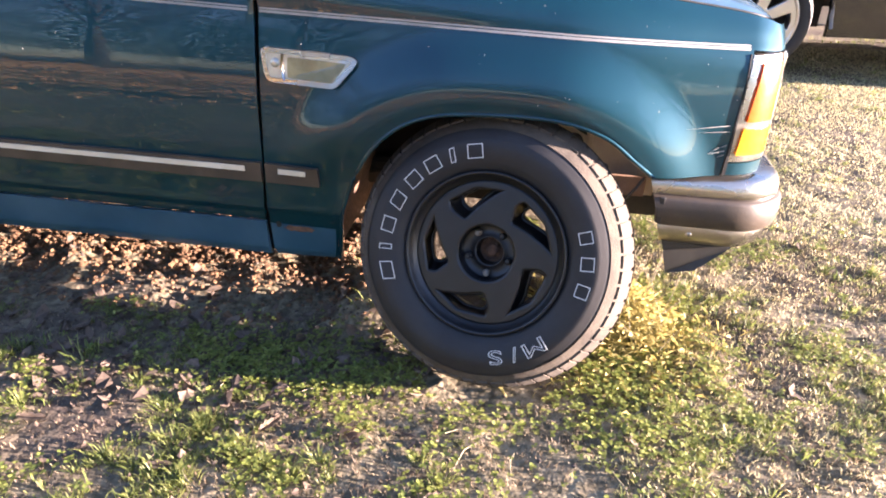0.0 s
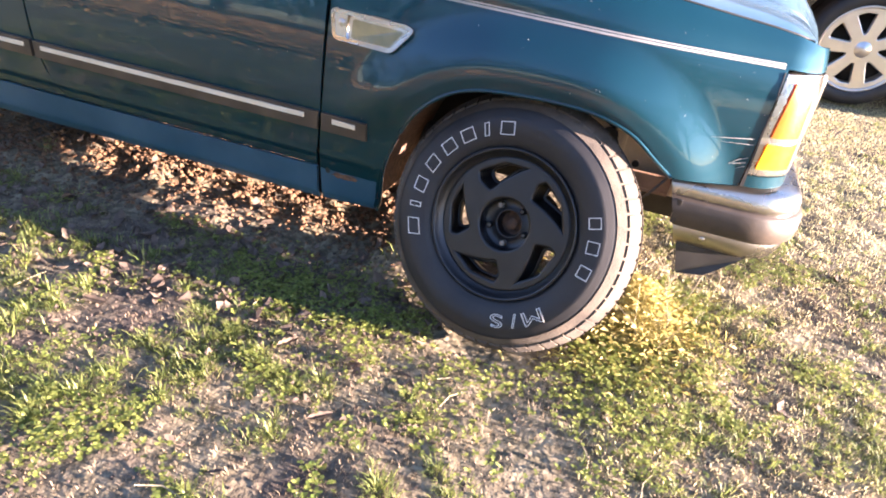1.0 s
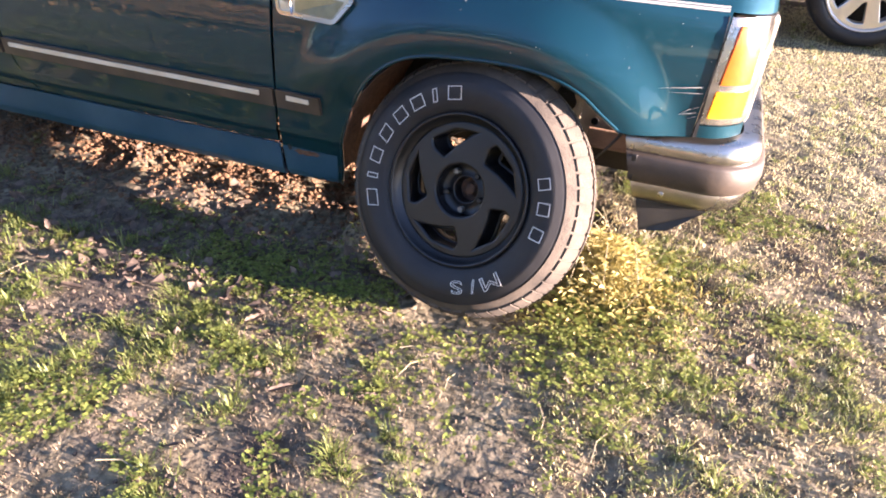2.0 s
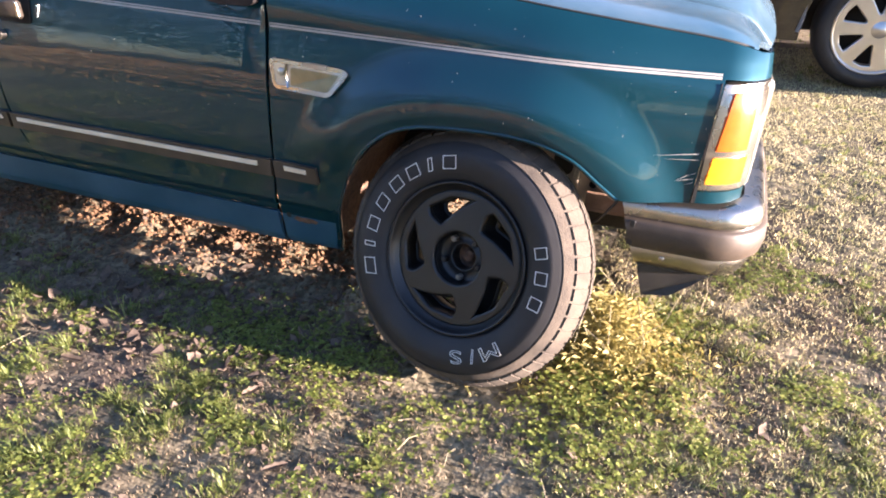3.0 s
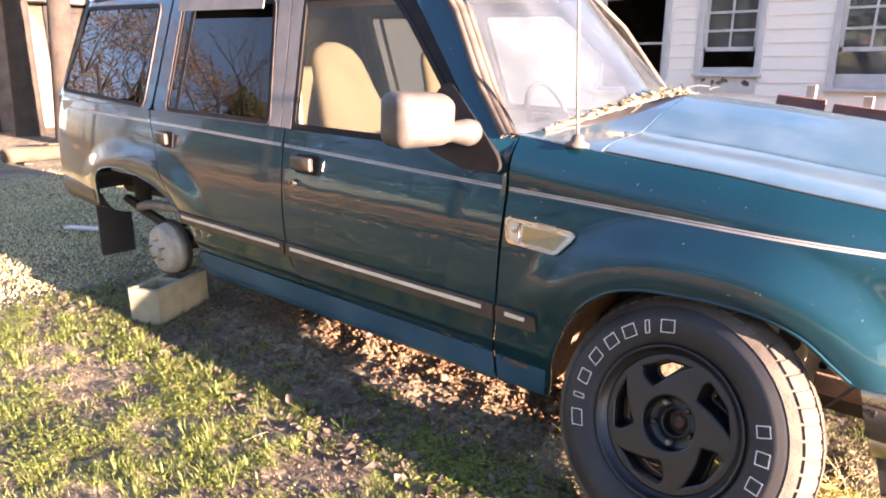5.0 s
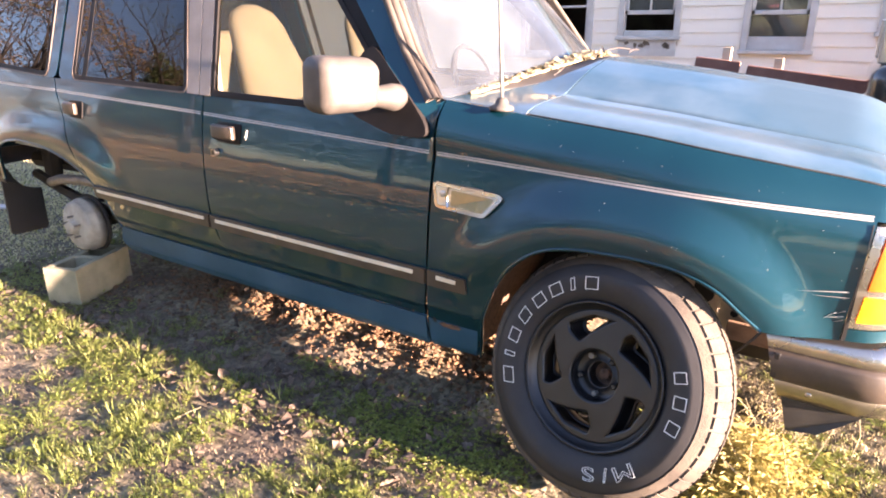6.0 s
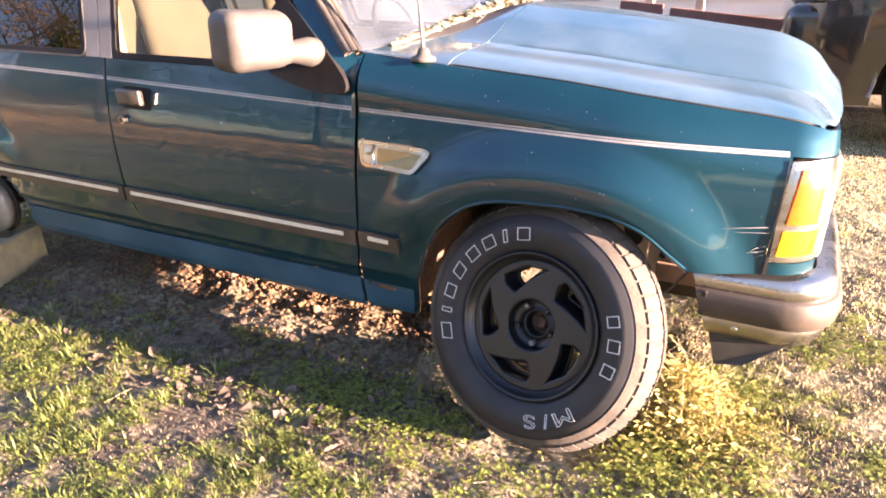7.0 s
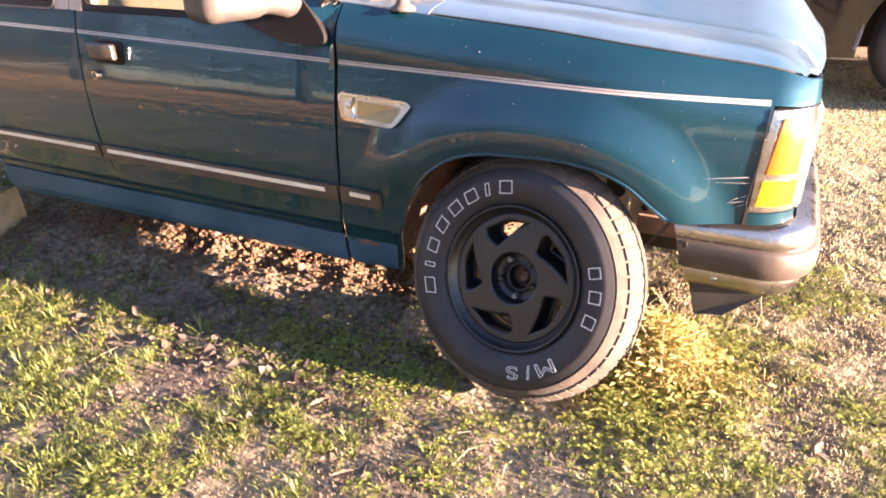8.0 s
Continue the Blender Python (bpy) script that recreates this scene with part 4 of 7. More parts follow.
def plate_curve(loops, extrude, bevel, name, mat, parent, label="", res=4):
    """A flat plate with holes and rounded edges, from closed outlines in x and y."""
    cu = bpy.data.curves.new(name, "CURVE")
    cu.dimensions, cu.fill_mode, cu.extrude, cu.bevel_depth, cu.bevel_resolution = "2D", "BOTH", extrude, bevel, 3
    for lp in loops:
        sp = cu.splines.new("POLY")
        sp.points.add(len(lp) - 1)
        for p, (x, y) in zip(sp.points, lp):
            p.co = (x, y, 0, 1)
        sp.use_cyclic_u = True
    tmp = new("tmp", cu)
    me = bpy.data.meshes.new_from_object(tmp.evaluated_get(bpy.context.evaluated_depsgraph_get()))
    bpy.data.objects.remove(tmp)
    me.name = name
    me.materials.clear()
    me.materials.append(mat)
    ob = new(name, me)
    ob.parent = parent
    if label:
        ob["label"] = label
    return ob


def polar(r, deg):
    return (r * math.cos(radians(deg)), r * math.sin(radians(deg)))


def rim_plate(windows, extrude, bevel, depth, name, label):
    loops = [[polar(0.183, 3 * k) for k in range(120)]]
    for k in range(5):
        c = 328 + 72 * k
        loops.append(rounded([polar(r, c + d) for r, d in windows], 0.012, 5))
    loops.append([polar(0.080, -6 * k) for k in range(60)])
    ob = plate_curve(loops, extrude, bevel, name, RIMBLACK, wheel, label)
    ob.location = (0, 0, depth)
    return ob


FRONT_WINDOW = [(0.098, 20), (0.146, 27), (0.173, 22), (0.1765, -6), (0.1755, -35), (0.148, -24), (0.118, -6)]
REAR_WINDOW = [(0.120, 14), (0.146, 18), (0.166, 14), (0.170, -4), (0.168, -24), (0.154, -14), (0.134, -2)]
rim_plate(FRONT_WINDOW, 0.004, 0.007, -0.052, "spokes", "five swept spokes")
rim_plate(REAR_WINDOW, 0.003, 0.004, -0.108, "inner_spokes", "recessed inner face of the spokes")
# sloping walls of the deep windows
for k in range(5):
    rings = []
    for depth, share in ((-0.050, 0.0), (-0.066, 0.18), (-0.086, 0.55), (-0.108, 1.0)):
        ring = [polar(ra + (rb - ra) * share, 328 + 72 * k + da + (db - da) * share) for (ra, da), (rb, db) in zip(FRONT_WINDOW, REAR_WINDOW)]
        rings.append([(x, y, depth) for x, y in rounded(ring, 0.016, 5)])
    m = len(rings[0])
    mesh_ob("window_wall", [p for ring in rings for p in ring], [(a * m + i, a * m + (i + 1) % m, (a + 1) * m + (i + 1) % m, (a + 1) * m + i) for a in range(3) for i in range(m)], RIMBLACK, wheel)
# sunken hub with its nuts round an open bore
v, f = lathe([(0.088, -0.044), (0.082, -0.042), (0.079, -0.045), (0.077, -0.052), (0.073, -0.082), (0.069, -0.087), (0.044, -0.088), (0.041, -0.084), (0.038, -0.084), (0.036, -0.088), (0.034, -0.13)], 60)
mesh_ob("hub_recess", v, f, RIMBLACK, wheel)
v, f = lathe([(0.0, -0.108), (0.014, -0.108), (0.017, -0.112), (0.017, -0.122), (0.036, -0.124)], 32)
mesh_ob("hub_end", v, f, RUST, wheel, "rusty axle end in the bore")
for k in range(5):
    bm = bmesh.new()
    x, y = polar(0.057, 55 + 72 * k)
    tube(bm, [(x, y, -0.088), (x, y, -0.070), (x, y, -0.066)], [0.0095, 0.0095, 0.006], 6)
    part("lug_nut", bm, STEEL if k in (1, 3) else RIMBLACK, wheel)
# stub added behind the wheel to shade the soil under the sill
v, f = lathe([(0.0, -0.16), (0.085, -0.16), (0.10, -0.17), (0.10, -0.27), (0.09, -0.30), (0.0, -0.30)], 32)
mesh_ob("hub_shade_stub", v, f, UNDER, wheel)
v, f = lathe([(0.0, -0.135), (0.06, -0.135), (0.10, -0.135), (0.108, -0.137), (0.108, -0.15), (0.0, -0.15)], 40)
mesh_ob("brake_disc", v, f, STEEL, wheel, "rusty brake disc behind the spokes")


# raised outlines on the sidewall: plain blocks for the maker's marks, letters for the season mark
def ring_block(name, w, h, radius, deg, slant=0.0):
    x0, x1 = -w / 2, w / 2
    t = 0.0020
    outer = [(x0, -h / 2), (x1, -h / 2), (x1 + slant, h / 2), (x0 + slant, h / 2)]
    inner = [(x0 + t, -h / 2 + t), (x1 - t, -h / 2 + t), (x1 - t + slant, h / 2 - t), (x0 + t + slant, h / 2 - t)]
    ob = plate_curve([outer, inner[::-1]], 0.0006, 0.0, name, WHITE, tyre)
    x, y = polar(radius, deg)
    ob.matrix_basis = Matrix.Translation((x, y, 0.0004)) @ Matrix.Rotation(radians(deg - 90), 4, "Z")
    return ob


for i, deg in enumerate((198.5, 184, 171, 156, 140.5, 126.5, 114.5, 101)):
    ring_block("sidewall_mark", 0.014 if i in (1, 6) else (0.048 if i == 0 else 0.040), 0.036, 0.262, deg, 0.0 if i % 3 else 0.004)
for deg, w in ((19, 0.030), (5, 0.034), (-10, 0.034)):
    ring_block("sidewall_mark", w, 0.033, 0.263, deg)
for ch, deg in (("M", -51.5), ("/", -63.5), ("S", -74.5)):
    cu = bpy.data.curves.new("season_mark", "FONT")
    cu.body, cu.size, cu.align_x, cu.align_y = ch, 0.066, "CENTER", "CENTER"
    cu.fill_mode, cu.bevel_depth, cu.bevel_resolution = "NONE", 0.0011, 1
    tmp = new("tmp", cu)
    me = bpy.data.meshes.new_from_object(tmp.evaluated_get(bpy.context.evaluated_depsgraph_get()))
    bpy.data.objects.remove(tmp)
    me.materials.clear()
    me.materials.append(WHITE)
    ob = new("season_mark", me)
    ob.parent = tyre
    x, y = polar(0.263, deg)
    ob.matrix_basis = Matrix.Translation((x, y, 0.0004)) @ Matrix.Rotation(radians(deg - 90), 4, "Z") @ Matrix.Diagonal((1.3 if ch != "/" else 1.0, 0.80, 1, 1))
# the wheel on the far side
far = copy_thing(wheel, pose(0, WIDTH - 0.02, 0.36, 90, 0, 180))

# underside
RUSTTAN = material("rusty_brown_steel", (0.16, 0.09, 0.055), 0.8, 0.0, 0.8, 14.0, (0.30, 0.19, 0.13), 0.2, 100, fine=0.4)
bm = bmesh.new()
box(bm, (-2.36, 0.16, 0.36), (-0.46, WIDTH - 0.16, 0.42), bevel=0.02)
box(bm, (-3.80, 0.16, 0.62), (-2.34, WIDTH - 0.16, 0.68), bevel=0.02)
part("floor_pan", bm, UNDER, suv)
for y in (0.42, WIDTH - 0.42):
    bm = bmesh.new()
    tube(bm, [(0.62, y, 0.44), (0.2, y, 0.44), (-0.5, y, 0.37), (-2.2, y, 0.36), (-2.6, y, 0.45), (-3.2, y, 0.45), (-3.8, y, 0.42)], 0.05, 6)
    part("frame_rail", bm, UNDER, suv)
bm = bmesh.new()
box(bm, (-0.42, 0.50, 0.44), (0.55, WIDTH - 0.50, 0.95), bevel=0.05)
part("engine_bay", bm, UNDER, suv)
# inner wheel housing with its tan apron in front
rows = []
for i in range(21):
    a = math.pi * (-0.05 + 1.07 * i / 20)
    rows.append([(-0.01 + 0.425 * math.cos(a), y, 0.30 + 0.425 * math.sin(a)) for y in ((0.04, 0.16, 0.32, 0.47) if i > 6 else (0.26, 0.32, 0.40, 0.47))])
rear_half, front_half = rows[7:], rows[3:8]
skin(rear_half[:8], 0.01, "wheel_housing", UNDER, suv, "dark inner wheel housing", (0, 0, 0.01))
skin(rear_half[7:], 0.01, "rear_liner", RUST, suv, "rusty brown rear edge of the wheel arch", (0, 0, 0.01))
skin(front_half, 0.01, "front_apron", APRON, suv, "dusty tan inner fender apron", (0, 0, 0.01))
bm = bmesh.new()
box(bm, (-0.45, 0.47, 0.28), (0.52, 0.49, 0.95))
part("housing_wall", bm, UNDER, suv)
bm = bmesh.new()
box(bm, (0.285, 0.17, 0.462), (0.40, 0.25, 0.474), bevel=0.003)
box(bm, (0.285, 0.168, 0.474), (0.40, 0.18, 0.520), bevel=0.003)
part("bumper_bracket", bm, RUSTTAN, suv, "rusty brown bumper bracket")
bm = bmesh.new()
tube(bm, [(0.198, 0.252, 0.578), (0.198, 0.244, 0.578)], 0.026, 18)
tube(bm, [(0.205, 0.252, 0.555), (0.205, 0.2435, 0.555)], 0.026, 18)
part("apron_hole", bm, BLACK, suv)
bm = bmesh.new()
tube(bm, [(0.293, 0.252, 0.512), (0.293, 0.244, 0.512)], 0.011, 14)
part("apron_hole", bm, BLACK, suv)
bm = bmesh.new()
box(bm, (0.00, 0.25, 0.435), (0.44, 0.262, 0.76), bevel=0.004)
box(bm, (0.235, 0.243, 0.44), (0.25, 0.252, 0.72), bevel=0.003)
part("apron_wall", bm, APRON, suv, "cream-tan inner fender wall with holes")
bm = bmesh.new()
tube(bm, soft_line([(0.38, 0.10, 0.545), (0.35, 0.09, 0.50), (0.32, 0.10, 0.46), (0.28, 0.14, 0.43)], 5), 0.004, 6)
part("wire", bm, BLACK, suv, "loose black wire", True)
bm = bmesh.new()
tube(bm, [(0.0, 0.30, 0.42), (0.0, 0.5, 0.43), (0.02, 0.9, 0.44)], 0.035, 8)
tube(bm, [(0.0, 0.32, 0.42), (-0.5, 0.42, 0.39)], 0.022, 8)
part("axle_beam", bm, UNDER, suv)
# rear axle, drum, spring, pipe, damper, flap
rearax = empty("rear_axle", parent=suv)
RX, RZ = -2.855, 0.235
bm = bmesh.new()
tube(bm, [(RX, 0.20, RZ), (RX, WIDTH - 0.20, RZ)], 0.042, 12)
part("axle_tube", bm, UNDER, rearax, "", True)
bm = bmesh.new()
bmesh.ops.create_uvsphere(bm, u_segments=20, v_segments=12, radius=0.14, matrix=Matrix.Translation((RX, 0.86, RZ)))
part("differential", bm, UNDER, rearax, "", True)
drum_prof = [(0.0, 0.035), (0.030, 0.035), (0.034, 0.030), (0.036, 0.012), (0.050, 0.006), (0.095, 0.004), (0.112, 0.0), (0.122, -0.004), (0.130, -0.012), (0.132, -0.04), (0.140, -0.044), (0.142, -0.052), (0.140, -0.058), (0.140, -0.085), (0.0, -0.085)]
for y, turn in ((0.075, 90), (WIDTH - 0.075, -90)):
    v, f = lathe(drum_prof, 56)
    drum = mesh_ob("brake_drum", v, f, DRUM, rearax, "dusty brake drum bare of its wheel")
    drum.matrix_basis = pose(RX, y, RZ, turn, 0, 0)
    for k in range(5):
        bm = bmesh.new()
        x, z = polar(0.057, 20 + 72 * k)
        tube(bm, [(x, z, 0.0), (x, z, 0.036)], 0.006, 8)
        part("wheel_stud", bm, STEEL, drum)
    v, f = lathe([(0.03, -0.09), (0.15, -0.088), (0.155, -0.096), (0.15, -0.104), (0.03, -0.106)], 48)
    bp = mesh_ob("backing_plate", v, f, UNDER, drum)
    bm = bmesh.new()
    yy = y + (0.17 if y < 1 else -0.17)
    tube(bm, soft_line([(-2.20, yy, 0.33), (-2.50, yy, 0.27), (RX, yy, 0.285), (-3.20, yy, 0.33), (-3.50, yy, 0.40)], 5), [0.028] * 21, 6)
    part("leaf_spring", bm, UNDER, rearax)
bm = bmesh.new()
tube(bm, soft_line([(-2.38, 0.20, 0.475), (-2.60, 0.16, 0.478), (-2.85, 0.14, 0.470), (-3.05, 0.15, 0.445), (-3.30, 0.22, 0.38)], 5), 0.027, 12)
part("exhaust_pipe", bm, STEEL, suv, "grimy exhaust pipe bent over the axle", True)
bm = bmesh.new()
tube(bm, [(-3.02, 0.34, 0.28), (-3.08, 0.36, 0.50)], 0.028, 10)
tube(bm, [(-3.08, 0.36, 0.48), (-3.12, 0.37, 0.68)], 0.036, 10)
part("damper", bm, UNDER, suv, "", True)
bm = bmesh.new()
box(bm, (-3.46, 0.26, 0.37), (-3.36, 0.34, 0.64), bevel=0.03)
part("spring_hanger", bm, UNDER, suv)
bm = bmesh.new()
flap = [(0.035, 0.47), (0.075, 0.46), (0.10, 0.40), (0.14, 0.35), (0.20, 0.325), (0.24, 0.32), (0.245, 0.085), (0.23, 0.072), (0.05, 0.075), (0.038, 0.09)]
front = [bm.verts.new((-3.455 - 0.05 * (0.47 - z), y, z)) for y, z in flap]
rear = [bm.verts.new((-3.469 - 0.05 * (0.47 - z), y, z)) for y, z in flap]
bm.faces.new(front)
bm.faces.new(rear[::-1])
for i in range(len(flap)):
    j = (i + 1) % len(flap)
    bm.faces.new((front[j], front[i], rear[i], rear[j]))
bmesh.ops.recalc_face_normals(bm, faces=bm.faces)
part("mud_flap", bm, RUBBER, suv, "black rubber mud flap")
rows = []
for i in range(21):
    a = math.pi * (0.02 + 0.96 * i / 20)
    rows.append([(-2.87 + 0.50 * math.cos(a), y, 0.30 + 0.385 * math.sin(a)) for y in (0.12, 0.25, 0.42)])
skin(rows[5:16], 0.01, "rear_housing", UNDER, suv, "dark rear wheel housing", (0, 0, 0.01))
# rear bumper
grid = []
for z, o in ((0.545, 0.0), (0.54, 0.03), (0.50, 0.045), (0.45, 0.04), (0.40, 0.02), (0.385, -0.02)):
    path = [(-3.39, 0.045), (-3.60, 0.055), (-3.84, 0.075), (-3.93, 0.12), (-3.97, 0.20), (-3.99, 0.88), (-3.97, WIDTH - 0.20), (-3.93, WIDTH - 0.12), (-3.84, WIDTH - 0.075), (-3.39, WIDTH - 0.045)]
    row = []
    for i, (x, y) in enumerate(path):
        a, b = Vector(path[max(i - 1, 0)]), Vector(path[min(i + 1, len(path) - 1)])
        t = (b - a).normalized()
        row.append((x + (0.12 if i == 0 and z < 0.42 else 0) * 0 + t.y * -o, y + t.x * o, z))
    grid.append(row)
skin(grid, 0.012, "rear_bumper", MOLD, suv, "dull dark rear bumper", (0.0, 0.5, 0))

# cabin
bm = bmesh.new()
box(bm, (-2.34, 0.14, 0.425), (-0.70, WIDTH - 0.14, 0.47))
box(bm, (-3.70, 0.14, 0.685), (-2.34, WIDTH - 0.14, 0.72))
part("cabin_floor", bm, CABIN, suv)
for y in (0.085, WIDTH - 0.085):
    bm = bmesh.new()
    box(bm, (-2.33, y - 0.012, 0.47), (-0.70, y + 0.012, 0.985))
    box(bm, (-3.80, y - 0.012, 0.70), (-2.34, y + 0.012, 0.985))
    part("door_card", bm, CABIN, suv)


def seat_shape(x, y, width, name="seat"):
    s = empty(name, parent=suv)
    s["label"] = "beige cloth bucket seat lit by the sun"
    bm = bmesh.new()
    box(bm, (x - 0.02, y - width / 2, 0.58), (x + 0.50, y + width / 2, 0.74), bevel=0.05, seg=4)
    part("cushion", bm, SEAT, s, "", True)
    bm = bmesh.new()
    rows = []
    for i in range(25):
        t = i / 24
        z = 0.66 + 0.68 * t
        w = width / 2 * lerp_table([(0, 0.95), (0.35, 1.0), (0.6, 0.84), (0.80, 0.70), (0.88, 0.65), (0.94, 0.56), (0.975, 0.42), (1.0, 0.16)], t)
        d = lerp_table([(0, 0.075), (0.5, 0.065), (0.85, 0.05), (1.0, 0.02)], t)
        cx = x - 0.02 - 0.30 * t
        rows.append([bm.verts.new((cx + d * math.sin(a) * abs(math.sin(a)) ** -0.3 if abs(math.sin(a)) > 1e-6 else cx, y + w * math.cos(a), z)) for a in [2 * math.pi * k / 24 for k in range(24)]])
    for a, b in zip(rows, rows[1:]):
        for k in range(24):
            bm.faces.new((a[k], a[(k + 1) % 24], b[(k + 1) % 24], b[k]))
    bm.faces.new(rows[-1])
    part("backrest", bm, SEAT, s, "", True)
    return s


seat_shape(-1.535, 0.46, 0.45)
seat_shape(-1.57, 1.28, 0.52)
bm = bmesh.new()
box(bm, (-2.75, 0.20, 0.60), (-2.25, WIDTH - 0.20, 0.76), bevel=0.05, seg=3)
box(bm, (-2.90, 0.20, 0.70), (-2.72, WIDTH - 0.20, 1.20), bevel=0.05, seg=3)
part("rear_bench", bm, SEAT, suv, "beige rear bench seat", True)
bm = bmesh.new()
box(bm, (-1.02, 0.14, 0.72), (-0.66, WIDTH - 0.14, 1.03), bevel=0.06, seg=4)
part("dashboard", bm, CABIN, suv, "dusty dashboard", True)
bm = bmesh.new()
ring = [(-1.16 - 0.07 * math.sin(a), 1.28 + 0.19 * math.cos(a), 1.0 + 0.17 * math.sin(a)) for a in [2 * math.pi * k / 32 for k in range(33)]]
tube(bm, ring, 0.015, 8, False)
tube(bm, [(-1.16, 1.10, 1.0), (-1.16, 1.46, 1.0)], 0.018, 8)
tube(bm, [(-1.16, 1.28, 1.0), (-0.95, 1.28, 0.93)], 0.03, 8)
part("steering_wheel", bm, BLACK, suv, "", True)
bm = bmesh.new()
tube(bm, [(-1.90, 0.30, 1.46), (-1.84, 0.24, 1.05), (-1.76, 0.20, 0.6)], 0.016, 6)
part("seat_belt", bm, CABIN, suv)
# leaves and twigs in the windscreen's corner
litter = tagged(empty("leaf_litter", CAR), "pale dry leaves and twigs heaped on the cowl", "leaf litter")
rng = random.Random(21)
bm = bmesh.new()
for k in range(800):
    t = rng.random() ** 0.75
    y = 0.26 + 1.24 * t
    v_ = min(y, WIDTH - y)
    x = -0.655 + 0.17 * smooth(0.05, 0.9, v_) + rng.uniform(0.0, 0.025 + 0.11 * t * t) + 0.022
    z = 1.072 + 0.10 * smooth(0.1, 0.9, v_) + rng.uniform(0, 0.005 + 0.035 * t * t)
    L, w = rng.uniform(0.008, 0.026 + 0.030 * t * t), rng.uniform(0.006, 0.014 + 0.016 * t * t)
    m = Matrix.Translation((x, y, z)) @ Euler((rng.uniform(-0.35, 0.35), rng.uniform(-0.35, 0.35), rng.uniform(0, 6.28))).to_matrix().to_4x4()
    q = [bm.verts.new(m @ Vector(p)) for p in ((-L, 0, 0), (-L * 0.3, -w, 0.006), (L * 0.5, -w * 0.8, 0.004), (L, 0, 0.01), (L * 0.4, w * 0.9, 0.006), (-L * 0.4, w, 0.005))]
    bm.faces.new(q)
tagged(part("leaves", bm, LITTER, litter), kind="stuff")
# matted leaf mould under the loose leaves
grid = []
for k in range(61):
    t = k / 60
    y = 0.24 + 1.28 * t
    v_ = min(y, WIDTH - y)
    x = -0.655 + 0.17 * smooth(0.05, 0.9, v_) + 0.012 + 0.006 * noise.noise(Vector((y * 14, 1.0, 0.0)))
    wide = 0.022 + 0.075 * t * t + 0.012 * noise.noise(Vector((y * 19, 4.0, 0.0)))
    z = 1.068 + 0.10 * smooth(0.1, 0.9, v_)
    grid.append([(x + wide * u, y, z + (0.004 + 0.016 * t * t) * (1 - (2 * u - 1) ** 2) + 0.004 * noise.noise(Vector((y * 30, u * 4, 2.0)))) for u in (0, 0.2, 0.4, 0.6, 0.8, 1.0)])
skin(grid, 0.006, "leaf_mould", LITTER, litter, "matted pale leaf mould", (0, 0, -1))
for k in range(9):
    bm = bmesh.new()
    t = rng.random()
    y = 0.22 + 1.25 * t
    x = -0.60 + 0.20 * smooth(0.05, 0.9, min(y, WIDTH - y)) + rng.uniform(0.0, 0.1)
    z = 1.078 + 0.10 * smooth(0.1, 0.9, min(y, WIDTH - y)) + rng.uniform(0, 0.05 * t)
    a, L = rng.uniform(0.9, 2.2), rng.uniform(0.05, 0.16)
    tube(bm, [(x, y, z), (x + L * math.cos(a) * 0.5, y + L * math.sin(a) * 0.5, z + 0.01), (x + L * math.cos(a), y + L * math.sin(a), z + rng.uniform(-0.01, 0.03))], 0.002, 5)
    part("twig", bm, SCREENTRIM, litter)


# ---- concrete block under the hub ----
def concrete_block(m, label):
    """A hollow block lying on its bed with two cores."""
    ob = tagged(empty("concrete_block", m), label, "concrete block")
    bm = bmesh.new()
    L, W, H = 0.395, 0.19, 0.19
    xs = [-L / 2, -L / 2 + 0.033, -0.016, 0.016, L / 2 - 0.033, L / 2]
    ys = [-W / 2, -W / 2 + 0.033, W / 2 - 0.033, W / 2]
    for i in range(5):
        for j in range(3):
            if j == 1 and i in (1, 3):
                continue
            box(bm, (xs[i], ys[j], 0), (xs[i + 1], ys[j + 1], H))
    bmesh.ops.remove_doubles(bm, verts=bm.verts, dist=0.0005)
    bm.verts.index_update()
    keyed = {}
    for f in bm.faces:
        keyed.setdefault(tuple(sorted(v.index for v in f.verts)), []).append(f)
    bmesh.ops.delete(bm, geom=[f for fs in keyed.values() if len(fs) > 1 for f in fs], context="FACES_ONLY")
    bmesh.ops.recalc_face_normals(bm, faces=bm.faces)
    edges = [e for e in bm.edges if len(e.link_faces) == 2 and e.calc_face_angle(0) > 0.5]
    bmesh.ops.bevel(bm, geom=edges, offset=0.006, segments=2, profile=0.5, affect="EDGES")
    rr = random.Random(3)
    for v in bm.verts:
        v.co += Vector((rr.uniform(-1, 1), rr.uniform(-1, 1), rr.uniform(-1, 1))) * 0.0012
    part("block_body", bm, CONCRETE, ob)
    return ob


concrete_block(pose(-2.752, 0.050, -0.012, 0, 0, 110), "weathered hollow concrete block holding up the bare rear hub")
concrete_block(pose(-2.80, 1.68, -0.012, 0, 0, 90), "weathered hollow concrete block holding up the far rear hub")


# ---- ground ----
def soil_share(x, y):
    """How bare the ground is: under the car and in patches."""
    under = smooth(-0.15, 0.25, y) * smooth(1.95, 1.55, y) * smooth(-3.6, -3.0, x) * smooth(0.1, -0.3, x)
    patch = smooth(0.05, 0.45, noise.noise(Vector((x * 1.7, y * 1.7, 3.1))) + 0.4 * noise.noise(Vector((x * 5, y * 5, 9.0))))
    return min(1, max(under, 0.75 * patch))


